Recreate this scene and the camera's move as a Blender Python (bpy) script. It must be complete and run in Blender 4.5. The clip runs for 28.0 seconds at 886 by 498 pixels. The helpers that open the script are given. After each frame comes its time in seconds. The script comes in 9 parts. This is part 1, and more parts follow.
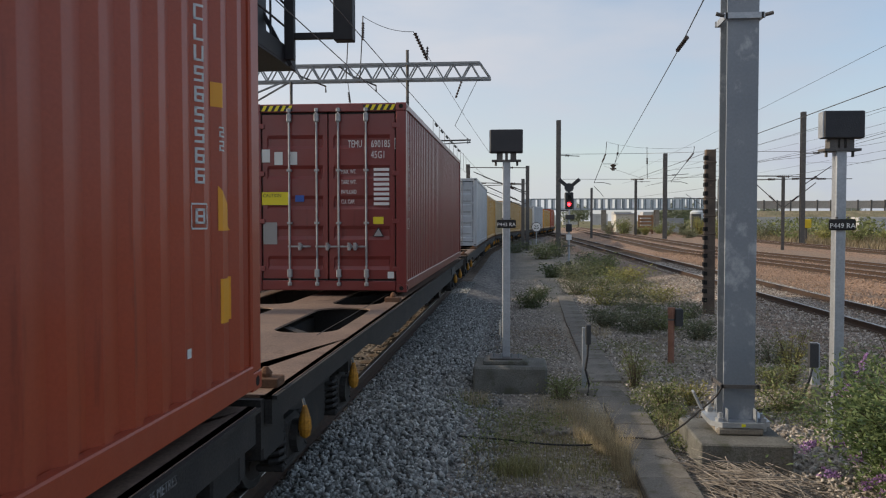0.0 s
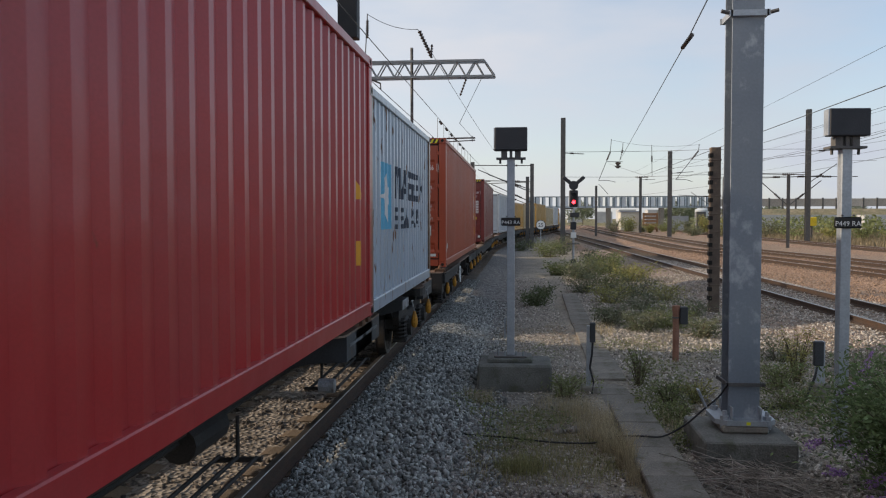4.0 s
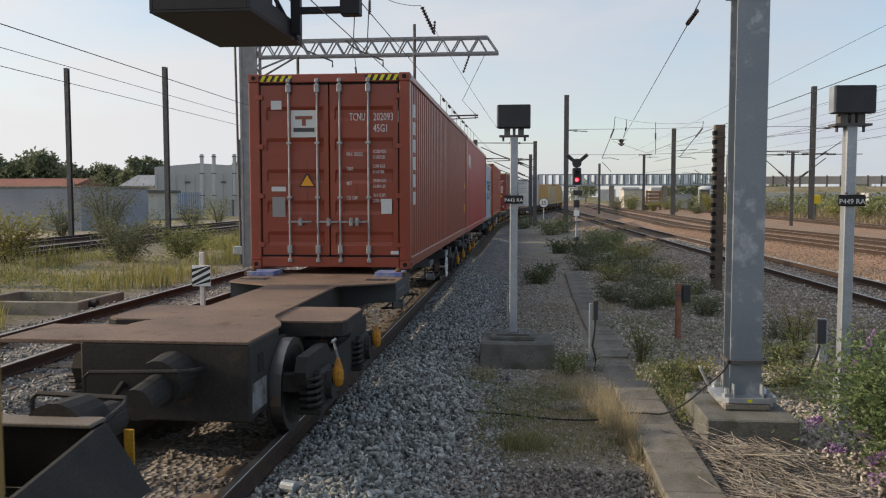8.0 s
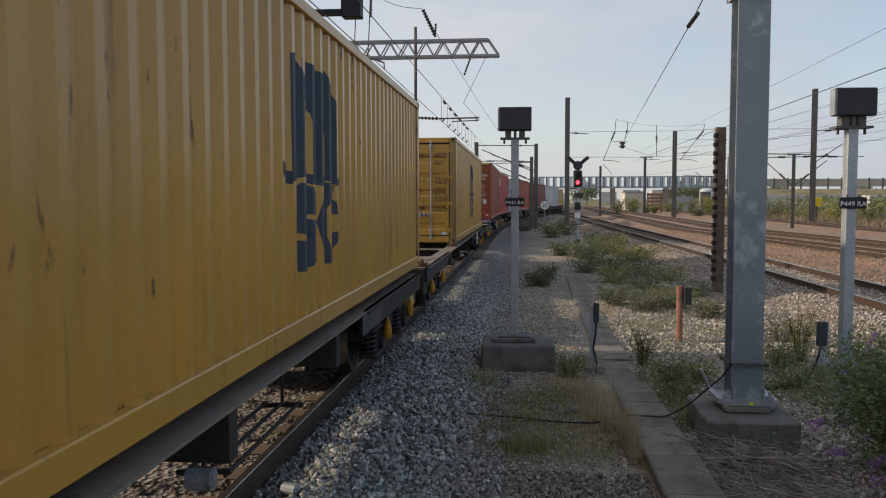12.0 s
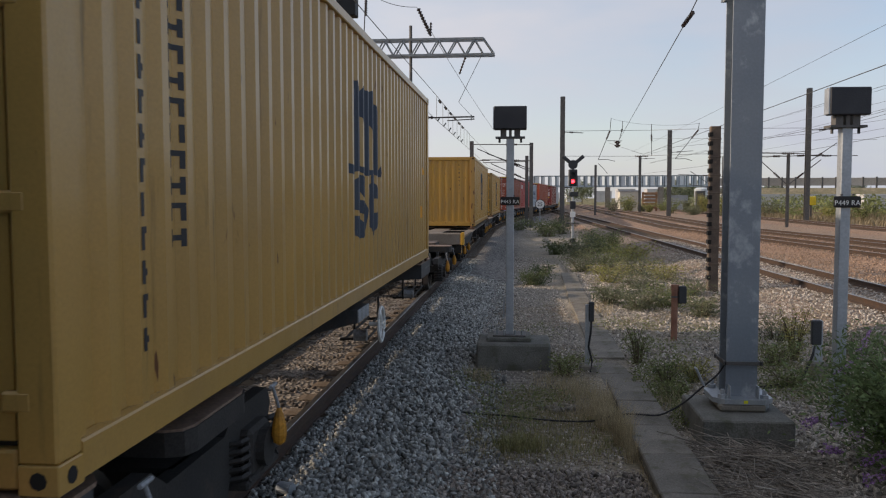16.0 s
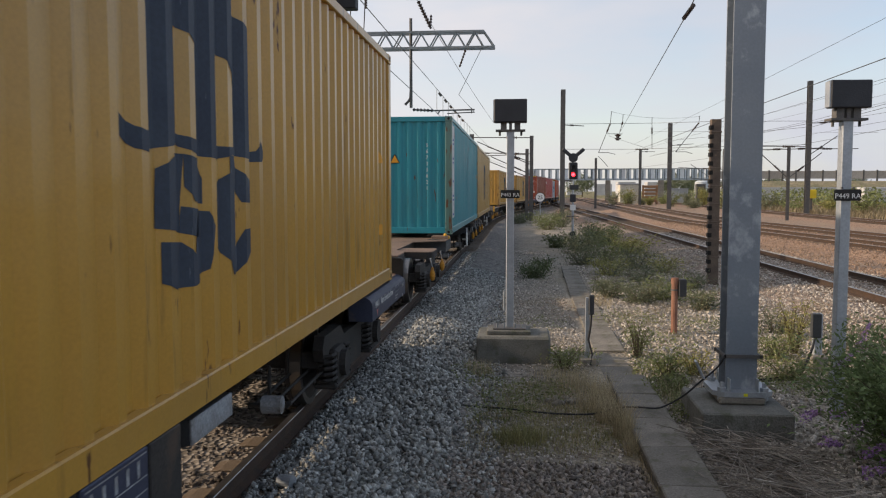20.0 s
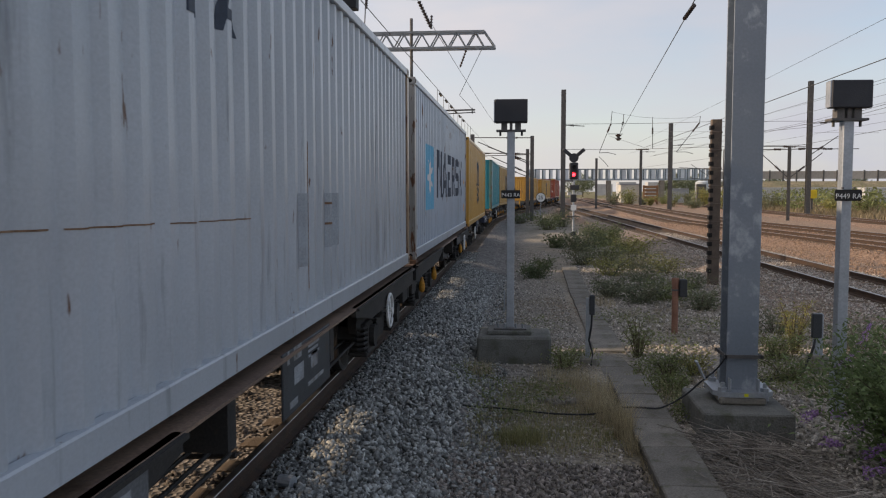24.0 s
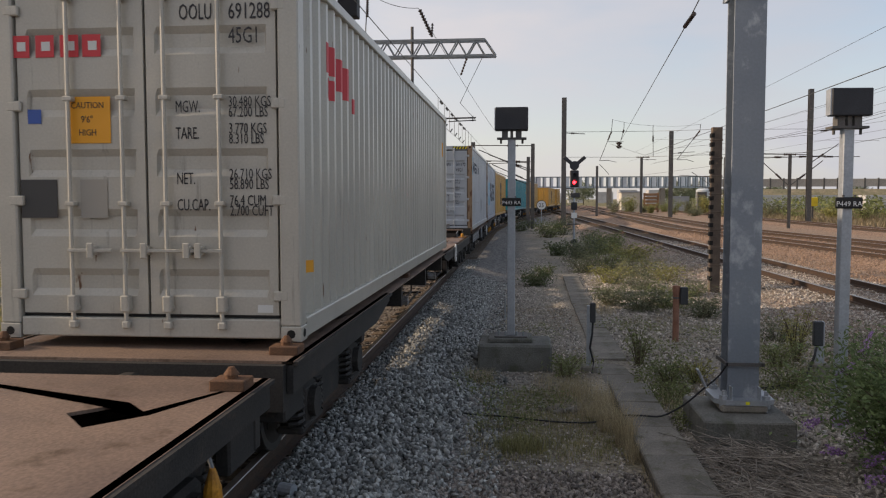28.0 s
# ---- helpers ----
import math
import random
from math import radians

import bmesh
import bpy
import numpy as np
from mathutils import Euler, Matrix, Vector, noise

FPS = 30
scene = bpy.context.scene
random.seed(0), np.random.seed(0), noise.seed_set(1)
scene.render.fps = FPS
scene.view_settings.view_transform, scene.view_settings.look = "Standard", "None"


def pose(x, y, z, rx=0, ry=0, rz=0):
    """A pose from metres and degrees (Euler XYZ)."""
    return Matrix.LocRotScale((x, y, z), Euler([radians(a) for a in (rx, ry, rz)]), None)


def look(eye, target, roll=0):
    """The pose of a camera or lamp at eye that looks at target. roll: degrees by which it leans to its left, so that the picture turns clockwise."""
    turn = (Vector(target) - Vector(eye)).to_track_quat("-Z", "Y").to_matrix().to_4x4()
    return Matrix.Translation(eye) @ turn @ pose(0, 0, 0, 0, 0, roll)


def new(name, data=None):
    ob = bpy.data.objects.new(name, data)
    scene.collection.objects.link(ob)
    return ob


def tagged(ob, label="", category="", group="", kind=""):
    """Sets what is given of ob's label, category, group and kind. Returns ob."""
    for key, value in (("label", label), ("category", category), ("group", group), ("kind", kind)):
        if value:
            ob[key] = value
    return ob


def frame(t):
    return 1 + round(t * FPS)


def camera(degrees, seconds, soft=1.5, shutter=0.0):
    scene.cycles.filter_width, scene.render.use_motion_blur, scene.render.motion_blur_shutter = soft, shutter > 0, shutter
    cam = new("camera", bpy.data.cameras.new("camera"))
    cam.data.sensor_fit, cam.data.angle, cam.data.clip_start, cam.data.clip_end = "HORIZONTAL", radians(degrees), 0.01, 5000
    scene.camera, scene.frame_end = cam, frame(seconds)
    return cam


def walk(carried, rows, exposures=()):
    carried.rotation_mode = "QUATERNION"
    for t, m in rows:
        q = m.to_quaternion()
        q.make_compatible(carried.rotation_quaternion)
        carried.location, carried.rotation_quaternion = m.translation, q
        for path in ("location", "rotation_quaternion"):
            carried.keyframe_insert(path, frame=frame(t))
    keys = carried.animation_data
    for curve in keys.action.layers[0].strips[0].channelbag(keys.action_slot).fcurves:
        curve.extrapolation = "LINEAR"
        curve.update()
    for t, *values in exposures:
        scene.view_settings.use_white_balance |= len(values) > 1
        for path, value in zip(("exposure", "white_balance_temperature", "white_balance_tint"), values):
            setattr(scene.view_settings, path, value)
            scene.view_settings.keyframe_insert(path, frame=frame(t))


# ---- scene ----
# The camera stands 2.12 m above the rails, hand-held, and turns a little; the train's track runs along +y.
EYE = Vector((0.0, 0.0, 2.12))
cam = camera(56.95, 28.0, 1.15, 0.06)
# seconds, turn to the right and tilt up in degrees
TURNS = ((0, -5.13, -2.0), (1, -5.13, -1.97), (2, -5.21, -1.86), (2.5, -5.27, -1.9), (3, -5.35, -1.92), (3.5, -5.4, -1.97),
         (5.5, -5.51, -2.72), (6, -5.49, -2.69), (6.5, -5.49, -2.66), (7, -5.56, -2.61), (7.5, -5.62, -3.63), (8, -5.64, -3.7),
         (8.5, -5.81, -3.61), (9.5, -5.88, -3.61), (10, -5.86, -3.59), (10.5, -5.83, -3.57), (11, -5.73, -3.53), (12, -5.71, -3.53),
         (12.5, -5.7, -3.47), (14.5, -5.46, -3.44), (15, -5.48, -3.47), (16, -5.38, -3.6), (17, -5.4, -3.76), (17.5, -5.41, -3.84),
         (18, -5.46, -3.95), (19, -5.42, -3.9), (19.5, -5.41, -3.96), (20, -5.39, -4.08), (21, -5.36, -4.15), (21.5, -5.34, -4.16),
         (23.5, -5.4, -4.15), (24, -5.43, -4.07), (25, -5.51, -3.81), (25.5, -5.54, -3.67), (26, -5.56, -3.64), (27, -5.52, -3.55), (28, -5.48, -3.53))


def gaze(turn, tilt):
    a, b = radians(turn), radians(tilt)
    return look(EYE, EYE + Vector((math.sin(a) * math.cos(b), math.cos(a) * math.cos(b), math.sin(b))), -0.06)


walk(cam, [(t, gaze(a, b)) for t, a, b in TURNS], [(0, 0.45, 6570, 11), (1, 0.42, 6570, 11), (2, 0.6, 6620, 11), (3.5, 0.58, 6670, 11), (6, 0.74, 6720, 13), (6.6, 0.7, 6720, 13), (8, 0.58, 6800, 10), (9, 0.48, 6850, 11), (10, 0.64, 6850, 11), (12, 0.46, 6800, 11), (15, 0.38, 6800, 12), (16.5, 0.55, 6750, 15), (18, 0.68, 6750, 15), (19, 0.5, 7000, 14), (20, 0.68, 7000, 14), (21.5, 0.56, 6850, 16), (24, 0.54, 7100, 16), (25, 0.68, 7150, 17), (26, 0.45, 7200, 17), (28, 0.52, 7200, 16)])

# ---- world and sun ----
SUN_EL, SUN_AZ = 21.5, 268.0    # the low sun stands square to the left of the track, clockwise from +y
world = bpy.data.worlds.new("sky")
scene.world = world
world.use_nodes = True
wn, wl = world.node_tree.nodes, world.node_tree.links
sky = wn.new("ShaderNodeTexSky")
sky.sky_type, sky.sun_disc = "NISHITA", False
sky.sun_elevation, sky.sun_rotation = radians(SUN_EL), radians(SUN_AZ)
sky.air_density, sky.dust_density, sky.ozone_density = 1.0, 0.9, 1.5
# a thin veil of high cloud bleaches the blue
co = wn.new("ShaderNodeTexCoord")
mp = wn.new("ShaderNodeMapping")
mp.inputs["Scale"].default_value = (1.0, 1.0, 3.5)
nz = wn.new("ShaderNodeTexNoise")
nz.inputs["Scale"].default_value, nz.inputs["Detail"].default_value = 2.3, 6
mr = wn.new("ShaderNodeMapRange")
mr.inputs["From Min"].default_value, mr.inputs["From Max"].default_value = 0.36, 0.68
mr.inputs["To Min"].default_value, mr.inputs["To Max"].default_value = 0.0, 0.85
# it is thicker towards the sun
dot = wn.new("ShaderNodeVectorMath")
dot.operation = "DOT_PRODUCT"
dot.inputs[1].default_value = (math.sin(radians(SUN_AZ)), math.cos(radians(SUN_AZ)), 0.0)
near_sun = wn.new("ShaderNodeMapRange")
near_sun.inputs["From Min"].default_value, near_sun.inputs["From Max"].default_value = -0.3, 0.8
near_sun.inputs["To Min"].default_value, near_sun.inputs["To Max"].default_value = 0.0, 0.5
thick = wn.new("ShaderNodeMath")
thick.operation, thick.use_clamp = "ADD", True
wl.new(co.outputs["Generated"], dot.inputs[0]), wl.new(dot.outputs["Value"], near_sun.inputs["Value"])
# and whitens to the horizon
height = wn.new("ShaderNodeSeparateXYZ")
low = wn.new("ShaderNodeMapRange")
low.interpolation_type = "SMOOTHSTEP"
low.inputs["From Min"].default_value, low.inputs["From Max"].default_value = 0.0, 0.24
low.inputs["To Min"].default_value, low.inputs["To Max"].default_value = 0.45, 0.0
more = wn.new("ShaderNodeMath")
more.operation = "ADD"
wl.new(co.outputs["Generated"], height.inputs[0]), wl.new(height.outputs["Z"], low.inputs["Value"])
wl.new(near_sun.outputs["Result"], more.inputs[0]), wl.new(low.outputs["Result"], more.inputs[1])
wl.new(more.outputs["Value"], thick.inputs[0]), wl.new(mr.outputs["Result"], thick.inputs[1])
mix = wn.new("ShaderNodeMix")
mix.data_type = "RGBA"
wl.new(co.outputs["Generated"], mp.inputs["Vector"]), wl.new(mp.outputs["Vector"], nz.inputs["Vector"])
wl.new(nz.outputs["Fac"], mr.inputs["Value"]), wl.new(thick.outputs["Value"], mix.inputs[0])
wl.new(sky.outputs[0], mix.inputs[6])
# the veil is brighter and warmer on the sun's side
veil = wn.new("ShaderNodeMix")
veil.data_type = "RGBA"
veil.inputs[6].default_value, veil.inputs[7].default_value = (2.95, 3.25, 3.8, 1.0), (4.35, 4.42, 4.6, 1.0)
sunward = wn.new("ShaderNodeMapRange")
sunward.inputs["From Min"].default_value, sunward.inputs["From Max"].default_value = -0.4, 0.6
wl.new(dot.outputs["Value"], sunward.inputs["Value"]), wl.new(sunward.outputs["Result"], veil.inputs[0])
wl.new(veil.outputs[2], mix.inputs[7])
wl.new(mix.outputs[2], wn["Background"].inputs[0])
wn["Background"].inputs[1].default_value = 0.128
sun = new("sun", bpy.data.lights.new("sun", "SUN"))
sun.data.energy, sun.data.angle, sun.data.color = 2.7, radians(0.9), (1.0, 0.84, 0.65)
a, e = radians(SUN_AZ), radians(SUN_EL)
sun.matrix_basis = look((0, 0, 60), Vector((0, 0, 60)) - Vector((math.sin(a) * math.cos(e), math.cos(a) * math.cos(e), math.sin(e))))

# ---- materials ----
def links_of(mat):
    mat.use_nodes = True
    return mat.node_tree.nodes, mat.node_tree.links


def surface(name, base, second=None, scale=3.0, rough=0.7, metal=0.0, fine=90.0, grain=0.25, bump=0.15, stain=None, stain_amount=0.4,
            stretch=(1, 1, 1), stain_scale=4.0, vary=0.0, island=0.0, spec=0.5):
    """Two tones in large patches, a fine grain, an optional stain (streaked by stretch) and relief."""
    mat = bpy.data.materials.new(name)
    n, l = links_of(mat)
    b = n["Principled BSDF"]
    b.inputs["Roughness"].default_value, b.inputs["Metallic"].default_value = rough, metal
    b.inputs["Specular IOR Level"].default_value = spec
    co = n.new("ShaderNodeTexCoord")
    big = n.new("ShaderNodeTexNoise")
    big.inputs["Scale"].default_value, big.inputs["Detail"].default_value = scale, 5
    l.new(co.outputs["Object"], big.inputs["Vector"])
    ramp = n.new("ShaderNodeValToRGB")
    ramp.color_ramp.elements[0].position, ramp.color_ramp.elements[1].position = 0.35, 0.68
    ramp.color_ramp.elements[0].color = (*base, 1)
    ramp.color_ramp.elements[1].color = (*(second or [c * 0.8 for c in base]), 1)
    l.new(big.outputs["Fac"], ramp.inputs["Fac"])
    tone = ramp.outputs["Color"]
    small = n.new("ShaderNodeTexNoise")
    small.inputs["Scale"].default_value, small.inputs["Detail"].default_value = fine, 3
    l.new(co.outputs["Object"], small.inputs["Vector"])
    gr = n.new("ShaderNodeMapRange")
    gr.inputs["From Min"].default_value, gr.inputs["From Max"].default_value = 0.3, 0.7
    gr.inputs["To Min"].default_value, gr.inputs["To Max"].default_value = 1 - grain, 1 + grain
    l.new(small.outputs["Fac"], gr.inputs["Value"])
    factor = gr.outputs["Result"]
    for amount, source in ((vary, "ShaderNodeObjectInfo"), (island, "ShaderNodeNewGeometry")):
        if amount:
            info = n.new(source)
            mr = n.new("ShaderNodeMapRange")
            mr.inputs["To Min"].default_value, mr.inputs["To Max"].default_value = 1 - amount, 1 + amount
            l.new(info.outputs["Random" if amount == vary and source.endswith("Info") else "Random Per Island"], mr.inputs["Value"])
            m = n.new("ShaderNodeMath")
            m.operation = "MULTIPLY"
            l.new(factor, m.inputs[0]), l.new(mr.outputs["Result"], m.inputs[1])
            factor = m.outputs["Value"]
    mul = n.new("ShaderNodeVectorMath")
    mul.operation = "SCALE"
    l.new(tone, mul.inputs[0]), l.new(factor, mul.inputs["Scale"])
    tone = mul.outputs["Vector"]
    if stain:
        mp = n.new("ShaderNodeMapping")
        mp.inputs["Scale"].default_value = stretch
        l.new(co.outputs["Object"], mp.inputs["Vector"])
        sn = n.new("ShaderNodeTexNoise")
        sn.inputs["Scale"].default_value, sn.inputs["Detail"].default_value, sn.inputs["Roughness"].default_value = stain_scale, 6, 0.65
        l.new(mp.outputs["Vector"], sn.inputs["Vector"])
        mr = n.new("ShaderNodeMapRange")
        mr.inputs["From Min"].default_value, mr.inputs["From Max"].default_value = 0.72 - 0.3 * stain_amount, 0.84 - 0.3 * stain_amount
        l.new(sn.outputs["Fac"], mr.inputs["Value"])
        mix = n.new("ShaderNodeMix")
        mix.data_type = "RGBA"
        l.new(mr.outputs["Result"], mix.inputs[0]), l.new(tone, mix.inputs[6])
        mix.inputs[7].default_value = (*stain, 1)
        tone = mix.outputs[2]
    l.new(tone, b.inputs["Base Color"])
    if bump:
        bp = n.new("ShaderNodeBump")
        bp.inputs["Strength"].default_value, bp.inputs["Distance"].default_value = bump, 0.02
        l.new(small.outputs["Fac"], bp.inputs["Height"]), l.new(bp.outputs["Normal"], b.inputs["Normal"])
    return mat


def container_paint(name, base, dirt=0.3, rust=0.3, rough=0.28, spec=0.5):
    """Sprayed steel: faded patches, grimy vertical streaks, small rust spots with runs under them."""
    mat = surface(name, base, [c * 0.82 + 0.018 for c in base], 0.7, rough, 0, 60, 0.06, 0.03,
                  [c * 0.45 + 0.01 for c in base], dirt, (5.0, 5.0, 0.35), 1.6)
    n, l = links_of(mat)
    b = n["Principled BSDF"]
    b.inputs["Specular IOR Level"].default_value = spec
    tone = b.inputs["Base Color"].links[0].from_socket
    co = n.new("ShaderNodeTexCoord")
    mp = n.new("ShaderNodeMapping")
    mp.inputs["Scale"].default_value = (1, 1, 0.2)
    l.new(co.outputs["Object"], mp.inputs["Vector"])
    nz = n.new("ShaderNodeTexNoise")
    nz.inputs["Scale"].default_value, nz.inputs["Detail"].default_value, nz.inputs["Roughness"].default_value = 13.0, 6, 0.5
    l.new(mp.outputs["Vector"], nz.inputs["Vector"])
    mr = n.new("ShaderNodeMapRange")
    mr.inputs["From Min"].default_value, mr.inputs["From Max"].default_value = 0.76 - 0.12 * rust, 0.80 - 0.12 * rust
    l.new(nz.outputs["Fac"], mr.inputs["Value"])
    mix = n.new("ShaderNodeMix")
    mix.data_type = "RGBA"
    l.new(mr.outputs["Result"], mix.inputs[0]), l.new(tone, mix.inputs[6])
    mix.inputs[7].default_value = (0.12, 0.05, 0.022, 1)
    l.new(mix.outputs[2], b.inputs["Base Color"])
    # shallow dents
    dn = n.new("ShaderNodeTexNoise")
    dn.inputs["Scale"].default_value = 2.2
    l.new(co.outputs["Object"], dn.inputs["Vector"])
    bp = n.new("ShaderNodeBump")
    bp.inputs["Strength"].default_value, bp.inputs["Distance"].default_value = 0.25, 0.05
    l.new(dn.outputs["Fac"], bp.inputs["Height"]), l.new(bp.outputs["Normal"], b.inputs["Normal"])
    return mat


def plain(name, colour, rough=0.5, metal=0.0, glow=0.0):
    mat = bpy.data.materials.new(name)
    n, l = links_of(mat)
    b = n["Principled BSDF"]
    b.inputs["Base Color"].default_value = (*colour, 1)
    b.inputs["Roughness"].default_value, b.inputs["Metallic"].default_value = rough, metal
    if glow:
        b.inputs["Emission Color"].default_value, b.inputs["Emission Strength"].default_value = (*colour, 1), glow
    return mat


M = {
    "galvanised": surface("galvanised", (0.36, 0.39, 0.42), (0.44, 0.47, 0.5), 6, 0.5, 0.55, 40, 0.1, 0.03, (0.55, 0.58, 0.6), 0.45, (1, 1, 0.7), 5),
    "mast_grey": surface("mast_grey", (0.2, 0.23, 0.265), (0.24, 0.27, 0.3), 2, 0.55, 0.2, 40, 0.06, 0.02, (0.4, 0.43, 0.46), 0.62, (1, 1, 0.75), 4.2),
    "old_steel": surface("old_steel", (0.09, 0.09, 0.09), (0.14, 0.13, 0.12), 5, 0.65, 0.3, 80, 0.2),
    "truss_steel": surface("truss_steel", (0.3, 0.32, 0.33), (0.22, 0.24, 0.25), 4, 0.6, 0.3, 60, 0.15),
    "cage_steel": surface("cage_steel", (0.012, 0.013, 0.016), (0.02, 0.02, 0.022), 3, 0.6, 0.2, 60, 0.2),
    "rust_steel": surface("rust_steel", (0.16, 0.075, 0.035), (0.09, 0.05, 0.03), 6, 0.85, 0.1, 120, 0.3, 0.3),
    "rail_side": surface("rail_side", (0.075, 0.043, 0.027), (0.05, 0.035, 0.027), 8, 0.85, 0.2, 90, 0.3, 0.2),
    "rail_head": surface("rail_head", (0.34, 0.33, 0.32), (0.25, 0.22, 0.2), 6, 0.35, 0.9, 60, 0.1, 0.02),
    "sleeper_concrete": surface("sleeper_concrete", (0.17, 0.128, 0.088), (0.11, 0.08, 0.055), 4, 0.9, 0, 90, 0.25, 0.3, (0.12, 0.075, 0.045), 0.5, vary=0.15),
    "sleeper_wood": surface("sleeper_wood", (0.12, 0.085, 0.06), (0.08, 0.06, 0.045), 6, 0.9, 0, 90, 0.3, 0.4, vary=0.2),
    "concrete": surface("concrete", (0.28, 0.255, 0.215), (0.19, 0.175, 0.145), 2.5, 0.9, 0, 60, 0.15, 0.25, (0.12, 0.115, 0.1), 0.45, (1, 1, 1), 6),
    "old_concrete": surface("old_concrete", (0.17, 0.168, 0.15), (0.1, 0.1, 0.088), 3.0, 0.92, 0, 60, 0.25, 0.5, (0.09, 0.095, 0.065), 0.6, (1, 1, 1), 5),
    "trough_concrete": surface("trough_concrete", (0.22, 0.2, 0.168), (0.13, 0.118, 0.097), 2.0, 0.92, 0, 70, 0.25, 0.4, (0.1, 0.095, 0.055), 0.6, (1, 1, 1), 5, vary=0.12),
    "gravel": surface("gravel", (0.25, 0.222, 0.19), (0.54, 0.49, 0.43), 30, 0.9, 0, 160, 0.3, 0.3, (0.22, 0.15, 0.1), 0.4, (1, 1, 1), 1.2, island=0.55),
    "earthy_gravel": surface("earthy_gravel", (0.12, 0.1, 0.085), (0.33, 0.29, 0.25), 26, 0.92, 0, 160, 0.3, 0.3, (0.14, 0.1, 0.07), 0.4, (1, 1, 1), 1.2, island=0.6),
    "ballast": surface("ballast", (0.16, 0.163, 0.152), (0.4, 0.405, 0.38), 30, 0.85, 0, 160, 0.3, 0.3, (0.2, 0.165, 0.125), 0.3, (1, 1, 1), 1.2, island=0.7),
    # dirty brown, with the shade under the train darkened into the colour
    "shaded_track_ballast": surface("shaded_track_ballast", (0.045, 0.04, 0.036), (0.2, 0.165, 0.135), 20, 0.92, 0, 160, 0.3, 0.3, (0.13, 0.09, 0.06), 0.4, (1, 1, 1), 1.0, island=0.4),
    "rusty_ballast": surface("rusty_ballast", (0.34, 0.225, 0.155), (0.26, 0.18, 0.125), 20, 0.92, 0, 160, 0.3, 0.3, (0.35, 0.27, 0.2), 0.4, (1, 1, 1), 1.0, island=0.4),
    "wagon_deck": surface("wagon_deck", (0.23, 0.155, 0.11), (0.15, 0.1, 0.075), 1.3, 0.7, 0.1, 50, 0.25, 0.12, (0.1, 0.06, 0.035), 0.5, (1, 1, 1), 3.5),
    "wagon_dusty": surface("wagon_dusty", (0.2, 0.17, 0.14), (0.14, 0.115, 0.095), 1.3, 0.8, 0.05, 50, 0.2, 0.1, (0.1, 0.075, 0.055), 0.4, (1, 1, 1), 3.5),
    "wagon_dark": surface("wagon_dark", (0.021, 0.02, 0.019), (0.038, 0.033, 0.029), 2.5, 0.8, 0.1, 60, 0.3, 0.15, (0.075, 0.052, 0.036), 0.4, (1, 1, 1), 3),
    "wagon_grey": surface("wagon_grey", (0.05, 0.055, 0.06), (0.032, 0.034, 0.036), 2, 0.65, 0.1, 60, 0.2, 0.08, (0.08, 0.05, 0.032), 0.35, (1, 1, 0.6), 3),
    "wagon_pale": surface("wagon_pale", (0.3, 0.32, 0.34), (0.16, 0.15, 0.14), 6, 0.7, 0.1, 60, 0.25, 0.05, (0.08, 0.06, 0.045), 0.5, (1, 1, 1), 6),
    "wagon_box": surface("wagon_box", (0.13, 0.14, 0.15), (0.09, 0.09, 0.09), 4, 0.7, 0.1, 60, 0.25, 0.08, (0.06, 0.045, 0.03), 0.45),
    "bearer_blue": surface("bearer_blue", (0.1, 0.13, 0.36), (0.3, 0.33, 0.42), 5, 0.7, 0, 60, 0.25, 0.05, (0.14, 0.1, 0.07), 0.35),
    "wheel_steel": surface("wheel_steel", (0.06, 0.05, 0.045), (0.04, 0.036, 0.034), 5, 0.6, 0.5, 60, 0.25),
    "tread_steel": plain("tread_steel", (0.24, 0.235, 0.23), 0.35, 1.0),
    "spring_black": surface("spring_black", (0.02, 0.019, 0.018), (0.035, 0.03, 0.026), 8, 0.7, 0.2, 60, 0.3),
    "yellow_paint": surface("yellow_paint", (0.62, 0.33, 0.02), (0.45, 0.24, 0.03), 8, 0.6, 0, 60, 0.2, 0.05, (0.06, 0.045, 0.03), 0.4),
    "weight_orange": surface("weight_orange", (0.5, 0.22, 0.012), (0.34, 0.15, 0.02), 9, 0.65, 0, 60, 0.25, 0.05, (0.05, 0.035, 0.025), 0.5),
    "sill_blue": surface("sill_blue", (0.03, 0.037, 0.068), (0.04, 0.047, 0.08), 4, 0.6, 0, 60, 0.2, 0.05, (0.1, 0.09, 0.08), 0.4),
    "white_paint": surface("white_paint", (0.7, 0.7, 0.68), (0.55, 0.55, 0.53), 6, 0.55, 0, 60, 0.1, 0.03, (0.2, 0.17, 0.14), 0.3),
    "bar_grey": surface("bar_grey", (0.34, 0.36, 0.375), (0.24, 0.24, 0.25), 9, 0.45, 0.5, 60, 0.15, 0.03, (0.15, 0.08, 0.05), 0.35),
    "black_rubber": plain("black_rubber", (0.015, 0.015, 0.016), 0.7),
    # near-black, for the shade inside openings that are not cut
    "hole_shade": plain("hole_shade", (0.012, 0.011, 0.01), 0.9),
    "box_black": surface("box_black", (0.02, 0.022, 0.028), (0.03, 0.032, 0.038), 4, 0.55, 0, 60, 0.1),
    "sign_black": plain("sign_black", (0.008, 0.008, 0.009), 0.4),
    "sign_white": plain("sign_white", (0.8, 0.8, 0.78), 0.5),
    "insulator": plain("insulator", (0.05, 0.035, 0.03), 0.25),
    "wire": surface("wire", (0.08, 0.085, 0.08), (0.1, 0.1, 0.1), 5, 0.5, 0.6, 60, 0.1),
}


